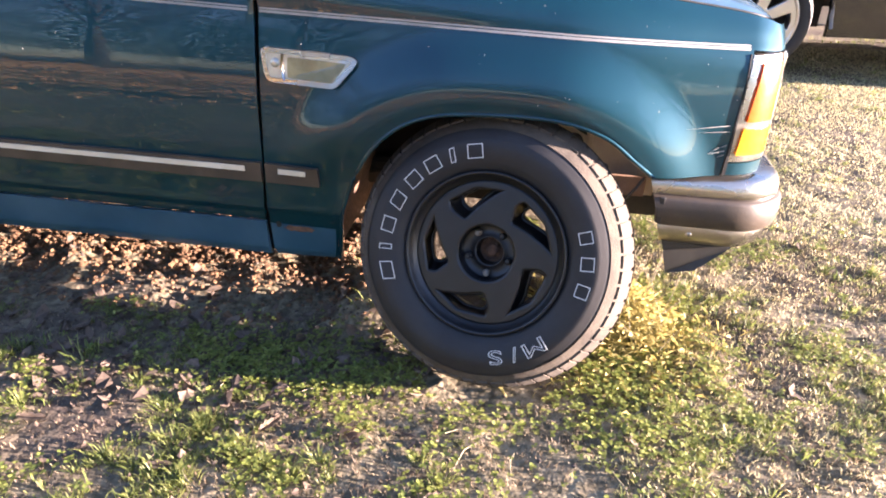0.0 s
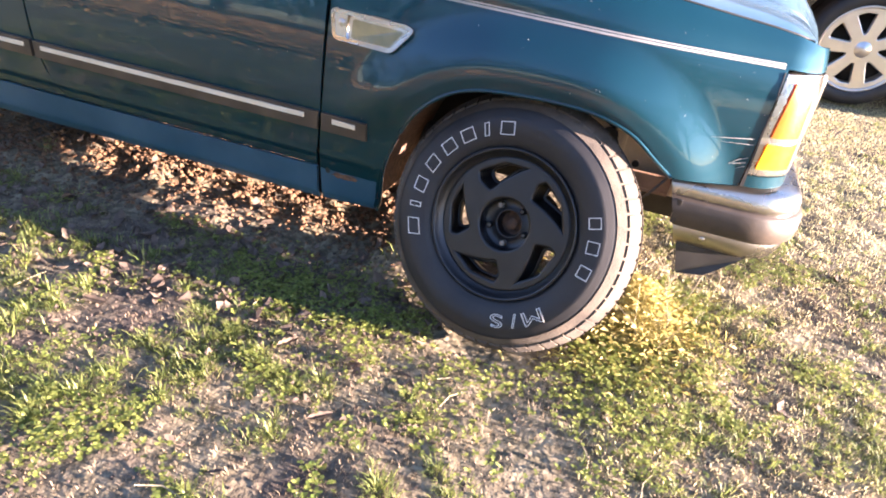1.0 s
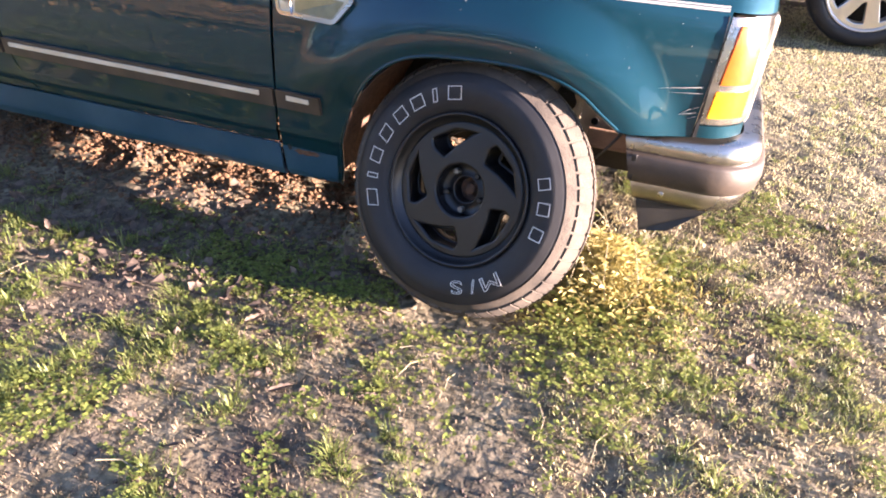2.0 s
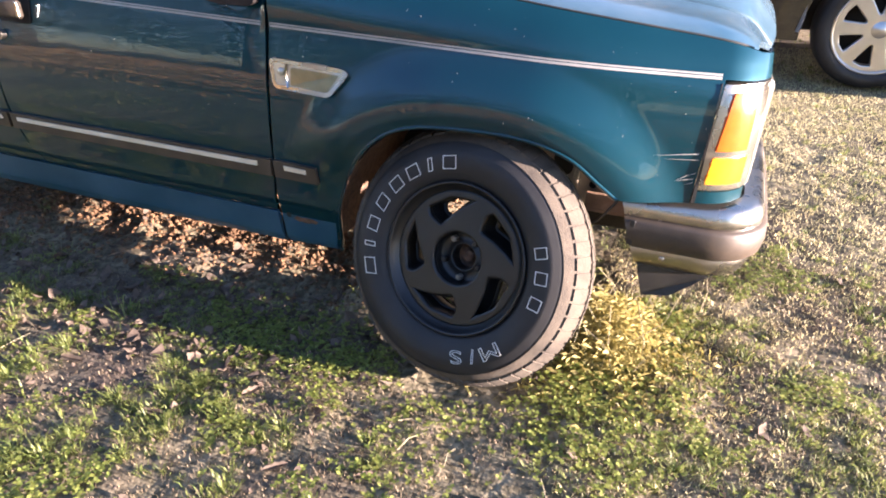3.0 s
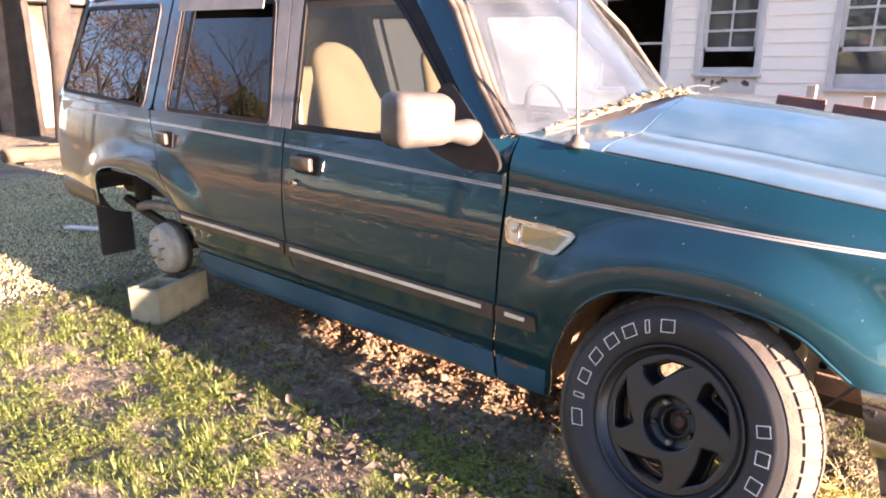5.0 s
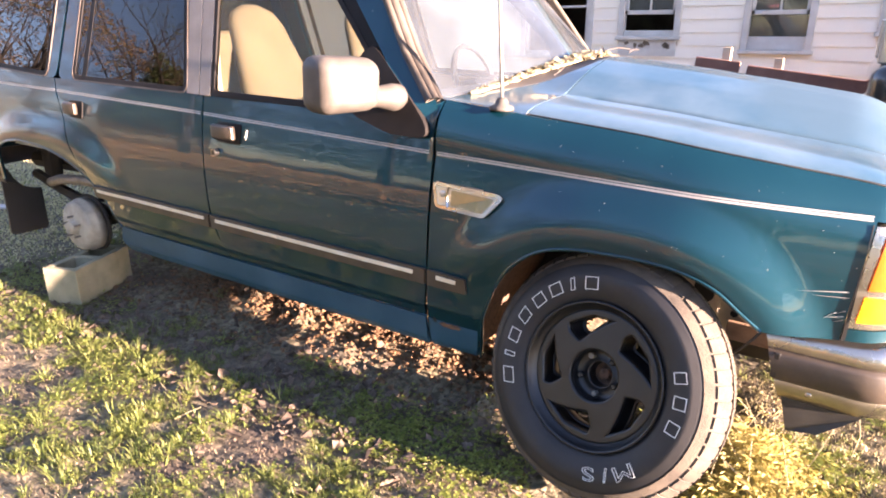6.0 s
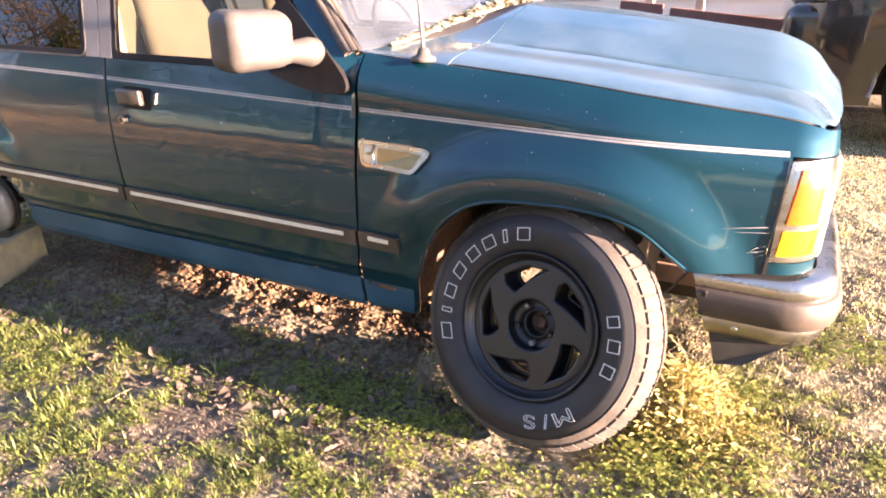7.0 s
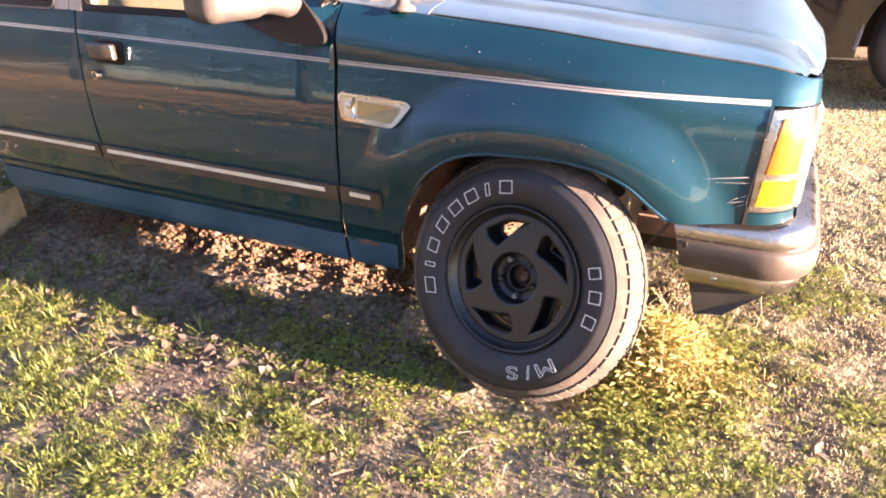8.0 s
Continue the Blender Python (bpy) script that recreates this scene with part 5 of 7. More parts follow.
def ground_z(x, y):
    h = 0.012 * noise.noise(Vector((x * 1.1, y * 1.1, 0.0)))
    fine = 0.006 * noise.noise(Vector((x * 5.0, y * 5.0, 5.0))) + 0.009 * noise.noise(Vector((x * 8.5, y * 8.5, 11.0))) + 0.006 * noise.noise(Vector((x * 19.0, y * 19.0, 17.0)))
    h += fine * smooth(-2.3, -1.6, y) * smooth(3.2, 2.2, y) * smooth(-4.6, -3.6, x) * smooth(3.2, 2.2, x)
    h += 0.10 * math.exp(-(((x + 0.34) / 0.12) ** 2 + ((y - 0.12) / 0.085) ** 2))
    u = smooth(0.02, 0.3, y) * smooth(1.9, 1.5, y) * smooth(-3.4, -2.9, x) * smooth(-0.25, -0.5, x)
    h += u * (0.02 + 0.016 * noise.noise(Vector((x * 7.0, y * 7.0, 1.0))) + 0.013 * noise.noise(Vector((x * 19.0, y * 19.0, 2.0))))
    h += 0.03 * math.exp(-(((x + 0.38) / 0.15) ** 2 + ((y - 0.32) / 0.20) ** 2)) * (1 + 0.5 * noise.noise(Vector((x * 17.0, y * 17.0, 3.0))))
    far = max(abs(x), abs(y))
    h *= 1 - smooth(6, 14, far)
    dent = math.exp(-((x / 0.22) ** 2 + ((y + 0.16) / 0.15) ** 2))
    return h - 0.012 * dent - 0.012


def axis_steps(lo, hi, step, reach):
    out = [lo + step * i for i in range(int(round((hi - lo) / step)) + 1)]
    d, a, b = step, lo, hi
    while b < reach:
        d *= 1.25
        a, b = a - d, b + d
        out = [a] + out + [b]
    return out


GX, GY = axis_steps(-3.6, 2.2, 0.022, 600), axis_steps(-1.6, 2.2, 0.022, 600)
gverts = [(x, y, ground_z(x, y)) for y in GY for x in GX]
nx = len(GX)
gfaces = [(j * nx + i, j * nx + i + 1, (j + 1) * nx + i + 1, (j + 1) * nx + i) for j in range(len(GY) - 1) for i in range(nx - 1)]
GROUND = material("sandy_soil", (0.041, 0.029, 0.023), 0.95, 0, 0.8, 2.2, (0.084, 0.063, 0.051), 0.8, 45, fine=0.45)
# thin grass and dry thatch in the soil's colour, by noise
gn, gl = GROUND.node_tree.nodes, GROUND.node_tree.links
bsdf = gn["Principled BSDF"]
soil_col = bsdf.inputs["Base Color"].links[0].from_socket
tc = gn.new("ShaderNodeTexCoord")
n1 = gn.new("ShaderNodeTexNoise")
n1.inputs["Scale"].default_value = 1.3
n1.inputs["Detail"].default_value = 9
n1.inputs["Roughness"].default_value = 0.7
n2 = gn.new("ShaderNodeTexNoise")
n2.inputs["Scale"].default_value = 38
n2.inputs["Detail"].default_value = 6
for q in (n1, n2):
    gl.new(tc.outputs["Object"], q.inputs["Vector"])
r1 = gn.new("ShaderNodeValToRGB")
r1.color_ramp.elements[0].position, r1.color_ramp.elements[1].position = 0.37, 0.56
gl.new(n1.outputs["Fac"], r1.inputs["Fac"])
r2 = gn.new("ShaderNodeValToRGB")
r2.color_ramp.elements[0].position, r2.color_ramp.elements[1].position = 0.40, 0.62
r2.color_ramp.elements[0].color = (0.092, 0.079, 0.046, 1)
r2.color_ramp.elements[1].color = (0.245, 0.205, 0.130, 1)
gl.new(n2.outputs["Fac"], r2.inputs["Fac"])
gm = gn.new("ShaderNodeMix")
gm.data_type = "RGBA"
gl.new(r1.outputs["Color"], gm.inputs["Factor"])
gl.new(soil_col, gm.inputs["A"])
gl.new(r2.outputs["Color"], gm.inputs["B"])
gl.new(gm.outputs["Result"], bsdf.inputs["Base Color"])
tagged(mesh_ob("ground", gverts, gfaces, GROUND), "patchy lawn of sandy soil and thin winter grass", "ground", kind="structure")
SOIL = material("dug_red_soil", (0.060, 0.030, 0.015), 0.95, 0, 0.8, 6, (0.165, 0.092, 0.046), 0.6, 80, fine=0.5, island=0.35)


def scatter_mesh(name, verts, faces, mat, label, category):
    me = bpy.data.meshes.new(name)
    me.from_pydata(verts.tolist() if hasattr(verts, "tolist") else verts, [], faces)
    me.materials.append(mat)
    return tagged(new(name, me), label, category, kind="stuff")


# clods of dug soil under the car
rng = random.Random(5)
ico = bmesh.new()
bmesh.ops.create_icosphere(ico, subdivisions=1, radius=1.0)
ico.verts.index_update()
ICO_V, ICO_F = [v.co.copy() for v in ico.verts], [tuple(v.index for v in f.verts) for f in ico.faces]
ico.free()
cv, cf = [], []
for k in range(50000):
    x, y = rng.uniform(-3.0, -0.35), 0.06 + 1.5 * rng.random() ** 2
    if rng.random() > smooth(0.12, 0.34, y) * smooth(-2.7, -2.0, x) * (0.35 + 0.65 * smooth(-0.1, 0.3, noise.noise(Vector((x * 6, y * 6, 14.0))))) + 0.05:
        continue
    s = 0.0020 + 0.010 * rng.random() ** 4
    b = len(cv)
    z = ground_z(x, y) + 0.02 * max(0, noise.noise(Vector((x * 11, y * 11, 4.0)))) * smooth(0.12, 0.3, y)
    for v in ICO_V:
        j = 0.75 + 0.5 * rng.random()
        cv.append((x + v.x * s * j * 1.2, y + v.y * s * j, z + s * 0.3 + v.z * s * j * 0.8))
    cf += [tuple(b + i for i in f) for f in ICO_F]
scatter_mesh("soil_clods", cv, cf, SOIL, "crumbly red-brown soil dug up under the car", "soil")

# crumbs of soil over the bare patches
CRUMB = material("sandy_crumbs", (0.036, 0.026, 0.021), 0.95, 0, 0.8, 5, (0.078, 0.059, 0.048), 0.4, 120, fine=0.4, island=0.7)
cv, cf = [], []
while len(cv) < 12 * 7000:
    x, y = rng.uniform(-3.2, 1.6), rng.uniform(-1.4, 0.35)
    if rng.random() > 0.15 + 0.85 * soil_share(x, y + 0.15):
        continue
    s = 0.0012 + 0.0050 * rng.random() ** 3
    b, z = len(cv), ground_z(x, y)
    for v in ICO_V:
        j = 0.7 + 0.6 * rng.random()
        cv.append((x + v.x * s * j * 1.2, y + v.y * s * j, z + s * 0.2 + v.z * s * j * 0.8))
    cf += [tuple(b + i for i in f) for f in ICO_F]
scatter_mesh("soil_crumbs", cv, cf, CRUMB, "loose crumbs of sandy soil on the bare patches", "soil")

# grass blades
GRASS = material("grass_blade", (0.070, 0.118, 0.024), 0.5, 0, 0.3, 1.2, (0.262, 0.278, 0.086), fine=0.1, island=0.75, trans=0.45)
DRY = material("dry_grass_blade", (0.38, 0.34, 0.17), 0.7, 0, 0.3, 2, (0.62, 0.56, 0.33), fine=0.1, island=0.7, trans=0.35)
STRAW = material("thin_straw", (0.135, 0.10, 0.062), 0.7, 0, 0.3, 2, (0.30, 0.235, 0.15), fine=0.1, island=0.7, trans=0.3)
CLOVER = material("clover_leaf", (0.075, 0.124, 0.022), 0.5, 0, 0.3, 1.5, (0.295, 0.315, 0.080), fine=0.1, island=0.7, trans=0.4)


def blocked(x, y):
    """Inside the tyre's footprint or the block."""
    return (abs(x - 0.02) < 0.16 and abs(y + 0.10) < 0.10) or (abs(x + 2.80) < 0.14 and abs(y - 0.055) < 0.2)


def blades(count, area, seed, tall, thin, keep):
    rr = random.Random(seed)
    vs, fs = [], []
    x0, x1, y0, y1 = area
    for k in range(count):
        x, y = rr.uniform(x0, x1), rr.uniform(y0, y1)
        d = keep(x, y)
        if rr.random() > d or blocked(x, y):
            continue
        z = ground_z(x, y) if abs(x) < 8 and abs(y) < 8 else -0.012
        h = tall * (0.35 + 0.9 * rr.random() ** 1.5) * (0.55 + 0.6 * d)
        a = rr.uniform(0, 6.283)
        lean = h * rr.uniform(0.2, 1.1)
        dx, dy = math.cos(a), math.sin(a)
        w = thin * rr.uniform(0.6, 1.3)
        px, py = -dy * w, dx * w
        b = len(vs)
        vs += [(x - px, y - py, z), (x + px, y + py, z), (x + px * 0.8 + dx * lean * 0.35, y + py * 0.8 + dy * lean * 0.35, z + h * 0.6),
               (x - px * 0.8 + dx * lean * 0.35, y - py * 0.8 + dy * lean * 0.35, z + h * 0.6), (x + dx * lean, y + dy * lean, z + h * 0.95)]
        fs += [(b, b + 1, b + 2, b + 3), (b + 3, b + 2, b + 4)]
    return vs, fs


def lush(x, y):
    """How thick the green grass stands."""
    n = noise.noise(Vector((x * 2.3, y * 2.3, 7.0))) + 0.55 * noise.noise(Vector((x * 6.5, y * 6.5, 4.0)))
    return smooth(-0.10, 0.46, n) * (1 - 0.5 * max(smooth(0.3, 0.8, x), smooth(-0.35, 0.0, x) * smooth(-0.22, -0.42, y))) * smooth(-3.7, -3.2, x) * smooth(-1.6, -1.15, y) * (1 - 0.98 * smooth(-0.05, 0.16, y) * smooth(1.9, 1.6, y) * smooth(-3.6, -3.0, x) * smooth(0.15, -0.25, x))


def clumps(count, area, seed, keep, size=1.0, per=20):
    """Blades growing in low tufts."""
    rr = random.Random(seed)
    vs, fs = [], []
    x0, x1, y0, y1 = area
    for k in range(count):
        cx, cy = rr.uniform(x0, x1), rr.uniform(y0, y1)
        d = keep(cx, cy)
        if rr.random() > d or blocked(cx, cy):
            continue
        big = size * (0.6 + 0.9 * rr.random() ** 2)
        for q in range(int(per * (0.5 + rr.random()))):
            a, away = rr.uniform(0, 6.283), abs(rr.gauss(0, 0.016)) * big
            x, y = cx + away * math.cos(a), cy + away * math.sin(a)
            if blocked(x, y):
                continue
            a += rr.uniform(-0.6, 0.6)
            h, w = rr.uniform(0.009, 0.028) * big, rr.uniform(0.0007, 0.0015) * (0.7 + 0.3 * big)
            dx, dy = math.cos(a), math.sin(a)
            lean = h * rr.uniform(0.3, 1.3)
            z, b = ground_z(x, y), len(vs)
            vs += [(x + dy * w, y - dx * w, z), (x - dy * w, y + dx * w, z), (x - dy * w + dx * lean * 0.4, y + dx * w + dy * lean * 0.4, z + h * 0.65), (x + dy * w + dx * lean * 0.4, y - dx * w + dy * lean * 0.4, z + h * 0.65), (x + dx * lean, y + dy * lean, z + h * 0.9)]
            fs += [(b, b + 1, b + 2, b + 3), (b + 3, b + 2, b + 4)]
    return vs, fs


v, f = clumps(11000, (-3.6, 1.8, -1.5, 0.9), 1, lush, 1.0, 26)
scatter_mesh("grass", v, f, GRASS, "low tufts of patchy yellow-green winter grass", "grass")
v, f = clumps(1500, (-3.4, 1.2, -1.4, 0.0), 14, lambda x, y: lush(x, y) ** 2 * smooth(0.05, -0.25, y), 1.0, 40)
scatter_mesh("grass_tufts", v, f, GRASS, "brighter tufts of taller grass", "grass")
v, f = clumps(1300, (-3.4, -0.7, -1.4, -0.1), 19, lambda x, y: (0.2 + 0.7 * lush(x, y)) * smooth(-0.7, -1.2, x) * smooth(-0.1, -0.3, y), 1.6, 30)
scatter_mesh("tall_tufts", v, f, GRASS, "taller yellow-green grass tufts on the bare lawn", "grass")
v, f = clumps(9000, (0.3, 3.8, -1.0, 5.0), 3, lambda x, y: 0.07 + 0.6 * lush(x, y), 0.9, 16)
scatter_mesh("far_grass", v, f, GRASS, "short sunlit lawn grass", "grass")
v, f = blades(190000, (-3.6, 1.4, -1.6, 1.0), 2, 0.017, 0.0012, lambda x, y: 0.6 * (1 - soil_share(x, y)) * (0.45 + 0.55 * smooth(-1.2, -0.2, x)))
scatter_mesh("dry_grass", v, f, STRAW, "thin straw-coloured dry grass", "grass")
v, f = blades(175000, (0.35, 4.2, -1.2, 5.5), 4, 0.012, 0.0020, lambda x, y: 0.95 - 0.5 * soil_share(x, y))
scatter_mesh("dry_lawn", v, f, DRY, "straw-coloured dry lawn in the sun", "grass")
v, f = blades(52000, (-9, -2.9, -2.0, 3.5), 6, 0.03, 0.003, lambda x, y: 0.3 * smooth(-2.9, -3.3, x) * smooth(-9.0, -6.0, x))
scatter_mesh("side_grass", v, f, GRASS, "short patchy lawn grass", "grass")

v, f = blades(64000, (-9, -3.3, -0.9, 3.5), 26, 0.016, 0.0062, lambda x, y: 1.0 * smooth(-3.2, -3.9, x) * smooth(-9.0, -7.0, x))
scatter_mesh("tail_dry_grass", v, f, DRY, "pale dry thatch on the lawn beyond the tail", "grass")

# the lawn farther off, thinning out
def outer(x, y):
    near = smooth(-3.7, -3.2, x) * smooth(2.1, 1.6, x) * smooth(-1.6, -1.15, y) * smooth(1.2, 0.9, y)
    lit = smooth(0.2, 0.5, x) * smooth(4.4, 4.0, x) * smooth(-1.4, -1.1, y) * smooth(5.7, 5.3, y)
    under_car = smooth(-4.0, -3.7, x) * smooth(0.7, 0.5, x) * smooth(0.0, 0.2, y) * smooth(1.9, 1.7, y)
    n = noise.noise(Vector((x * 1.1, y * 1.1, 31.0))) + 0.6 * noise.noise(Vector((x * 3.7, y * 3.7, 8.0)))
    return max(0.0, 1 - max(near, lit, under_car)) * (0.25 + 0.75 * smooth(-0.3, 0.5, n)) * smooth(15, 6, math.hypot(x + 1, y)) * (1 - 0.75 * smooth(-3.6, -4.6, x) * smooth(-1.5, 0.3, y))


v, f = blades(220000, (-12, 10, -11, 6.3), 15, 0.035, 0.004, outer)
scatter_mesh("outer_grass", v, f, GRASS, "patchy yellow-green lawn grass", "grass")
v, f = blades(110000, (-13, 11, -13, 6.3), 16, 0.03, 0.003, outer)
scatter_mesh("outer_dry_grass", v, f, STRAW, "thin straw-coloured lawn", "grass")

# golden-brown upright blades on the unseen lawn, added to give the doors golden reflections
GOLDBLADE = material("golden_reflection_blades", (0.34, 0.20, 0.085), 0.8, 0, 0.4, 1.5, (0.54, 0.36, 0.17), island=0.6, trans=0.3)
v, f = blades(95000, (-24, 5, -13, -2.8), 27, 0.07, 0.018, lambda x, y: smooth(-3.4, -5.2, y) * smooth(5, 0, x) * (0.7 + 0.3 * smooth(-0.2, 0.4, noise.noise(Vector((x * 0.4, y * 0.9, 41.0))))))
scatter_mesh("reflected_lawn", v, f, GOLDBLADE, "golden-brown blades on the unseen lawn, added for the doors' reflections", "leaf litter")

# larger golden blades farther out, unseen, continuing the reflected band
v, f = blades(70000, (-36, 4, -30, -9), 29, 0.12, 0.045, lambda x, y: max(smooth(-9, -13, y), smooth(-22, -24, x)) * (0.6 + 0.4 * smooth(-0.2, 0.4, noise.noise(Vector((x * 0.3, y * 0.3, 17.0))))))
scatter_mesh("far_reflected_lawn", v, f, GOLDBLADE, "golden-brown blades below the far woods, unseen, added for reflections", "leaf litter")

# clover and chickweed
def clover_share(x, y):
    by_tyre = 0.75 * math.exp(-(((x - 0.36) / 0.27) ** 2 + ((y + 0.02) / 0.26) ** 2)) + 0.6 * math.exp(-(((x + 0.50) / 0.40) ** 2 + ((y + 0.09) / 0.16) ** 2)) + 0.6 * math.exp(-(((x + 0.32) / 0.10) ** 2 + ((y + 0.33) / 0.09) ** 2))
    by_tyre += 0.9 * math.exp(-(((x + 3.0) / 0.25) ** 2 + ((y + 0.05) / 0.2) ** 2))
    n = noise.noise(Vector((x * 3.0, y * 3.0, 12.0))) + 0.5 * noise.noise(Vector((x * 9.0, y * 9.0, 2.0)))
    n2 = noise.noise(Vector((x * 4.5, y * 4.5, 21.0))) + 0.7 * noise.noise(Vector((x * 13.0, y * 13.0, 6.0)))
    return min(1, by_tyre * (0.55 + 0.8 * n + 0.3) + (0.50 * smooth(0.12, 0.50, n) + 0.45 * smooth(0.25, 0.6, n2)) * (1 - 0.55 * smooth(-0.35, 0.0, x) * smooth(-0.22, -0.42, y))) * (1 - smooth(-0.02, 0.14, y) * smooth(-2.9, -2.5, x) * smooth(0.1, -0.25, x))


vs, fs = [], []
rr = random.Random(8)
for k in range(170000):
    x, y = rr.uniform(-3.5, 2.0), rr.uniform(-1.5, 1.2)
    if rr.random() > clover_share(x, y) or blocked(x, y):
        continue
    z = ground_z(x, y)
    h = rr.uniform(0.003, 0.030)
    cx, cy, cz = x + rr.uniform(-0.012, 0.012), y + rr.uniform(-0.012, 0.012), z + h
    t0 = rr.uniform(0, 6.283)
    for q in range(3):
        a = t0 + q * 2.094 + rr.uniform(-0.3, 0.3)
        L, w = rr.uniform(0.005, 0.013), rr.uniform(0.003, 0.0065)
        dx, dy, up = math.cos(a), math.sin(a), rr.uniform(-0.25, 0.6)
        b = len(vs)
        vs += [(cx, cy, cz), (cx + dx * L * 0.5 - dy * w, cy + dy * L * 0.5 + dx * w, cz + up * L * 0.6), (cx + dx * L, cy + dy * L, cz + up * L), (cx + dx * L * 0.5 + dy * w, cy + dy * L * 0.5 - dx * w, cz + up * L * 0.6)]
        fs.append((b, b + 1, b + 2, b + 3))
scatter_mesh("clover", vs, fs, CLOVER, "bright green clover and chickweed round the tyre", "weeds")

# dead leaves and bits of bark
LEAF = material("dead_leaf", (0.046, 0.032, 0.024), 0.85, 0, 0.6, 25, (0.135, 0.100, 0.076), 0.1, 100, fine=0.3, island=0.6, trans=0.2)
vs, fs = [], []
rr = random.Random(31)
for k in range(17000):
    x, y = rr.uniform(-3.5, 2.0), rr.uniform(-1.5, 0.9)
    if rr.random() > 0.02 + 0.98 * math.exp(-(((y + 0.16) / 0.30) ** 2)) * smooth(0.1, -0.5, x):
        continue
    z = ground_z(x, y) + rr.uniform(0.002, 0.018)
    L = 0.005 + (0.012 + 0.016 * smooth(-0.45, -0.3, y)) * rr.random() ** 2.0
    w = L * rr.uniform(0.35, 0.7)
    m = Matrix.Translation((x, y, z)) @ Euler((rr.gauss(0, 0.4), rr.gauss(0, 0.4), rr.uniform(0, 6.283))).to_matrix().to_4x4()
    b = len(vs)
    c = rr.uniform(0, 0.5) * L
    vs += [tuple(m @ Vector(p)) for p in ((-L, 0, c), (-L * 0.3, -w, 0), (L * 0.5, -w * 0.8, 0), (L, 0, c), (L * 0.4, w * 0.9, 0.1 * L), (-L * 0.4, w, 0))]
    fs += [(b, b + 1, b + 2, b + 5), (b + 5, b + 2, b + 4), (b + 2, b + 3, b + 4)]
scatter_mesh("leaf_scraps", vs, fs, LEAF, "brown scraps of dead leaves strewn on the soil", "leaf litter")


def dry_leaf(x, y, L, turn, curl, label):
    bm = bmesh.new()
    z = ground_z(x, y) + 0.012
    m = Matrix.Translation((x, y, z)) @ Euler((curl, 0.3 * curl, turn)).to_matrix().to_4x4()
    outline = [(-1.0, 0.0), (-0.55, 0.33), (-0.15, 0.28), (0.05, 0.48), (0.45, 0.30), (0.62, 0.36), (1.0, 0.0), (0.62, -0.34), (0.42, -0.26), (0.10, -0.46), (-0.12, -0.27), (-0.55, -0.34)]
    mid = [bm.verts.new(m @ Vector((L * u, 0, 0.10 * L * u * u))) for u in (-1, -0.5, 0, 0.5, 1)]
    top = [bm.verts.new(m @ Vector((L * u, L * w * 0.8, 0.12 * L + 0.35 * L * w * w))) for u, w in outline[1:6]]
    low = [bm.verts.new(m @ Vector((L * u, L * w * 0.8, 0.10 * L + 0.25 * L * w * w))) for u, w in outline[:6:-1]]
    for side in (top, low):
        ring = [mid[0]] + side + [mid[4]]
        bm.faces.new((mid[0], side[0], side[1], mid[1]))
        bm.faces.new((mid[1], side[1], side[2], mid[2]))
        bm.faces.new((mid[2], side[2], side[3], mid[3]))
        bm.faces.new((mid[3], side[3], side[4], mid[4]))
    return tagged(part("dry_leaf", bm, LEAF, None, "", True), label, "leaf", "fallen leaves")


rr = random.Random(77)
places = [(-1.275, -0.085), (-0.28, -0.60), (-0.06, -0.54), (-0.97, -0.25), (-0.93, -0.22), (-1.02, -0.20), (-0.62, 0.02), (-0.70, -0.55), (-0.40, -0.85), (0.10, -0.85), (-1.55, -0.55), (-1.75, -0.20), (-1.35, -0.95), (0.55, -0.70), (0.75, -0.30), (-0.85, -0.80), (-2.2, -0.10), (-1.1, -0.45), (0.35, -0.95), (-0.15, -0.36), (-1.85, -0.85), (0.95, -0.55), (-0.5, -0.38), (-1.45, 0.08), (-1.65, 0.02), (-0.9, 0.02)]
for x, y in places:
    dry_leaf(x, y, rr.uniform(0.018, 0.038), rr.uniform(0, 6.283), rr.uniform(-0.5, 0.5), "curled pale brown dead leaf on the grass")
for k in range(26):
    x, y = rr.uniform(-2.2, 0.9), rr.uniform(-1.0, 0.1)
    a, L = rr.uniform(0, 6.283), rr.uniform(0.04, 0.14)
    bm = bmesh.new()
    z = ground_z(x, y) + 0.012
    tube(bm, [(x, y, z), (x + L * 0.5 * math.cos(a), y + L * 0.5 * math.sin(a), z + 0.008), (x + L * math.cos(a + 0.2), y + L * math.sin(a + 0.2), z)], 0.0016, 5)
    tagged(part("twig", bm, LITTER, None, "", True), "thin pale dry twig lying on the lawn", "twig", "fallen twigs")
# heap of dry yellow weeds behind the front wheel
WEEDS = material("dry_yellow_weeds", (0.19, 0.15, 0.045), 0.7, 0, 0.3, 2, (0.46, 0.40, 0.14), fine=0.1, island=0.7, trans=0.35)
vs, fs = [], []
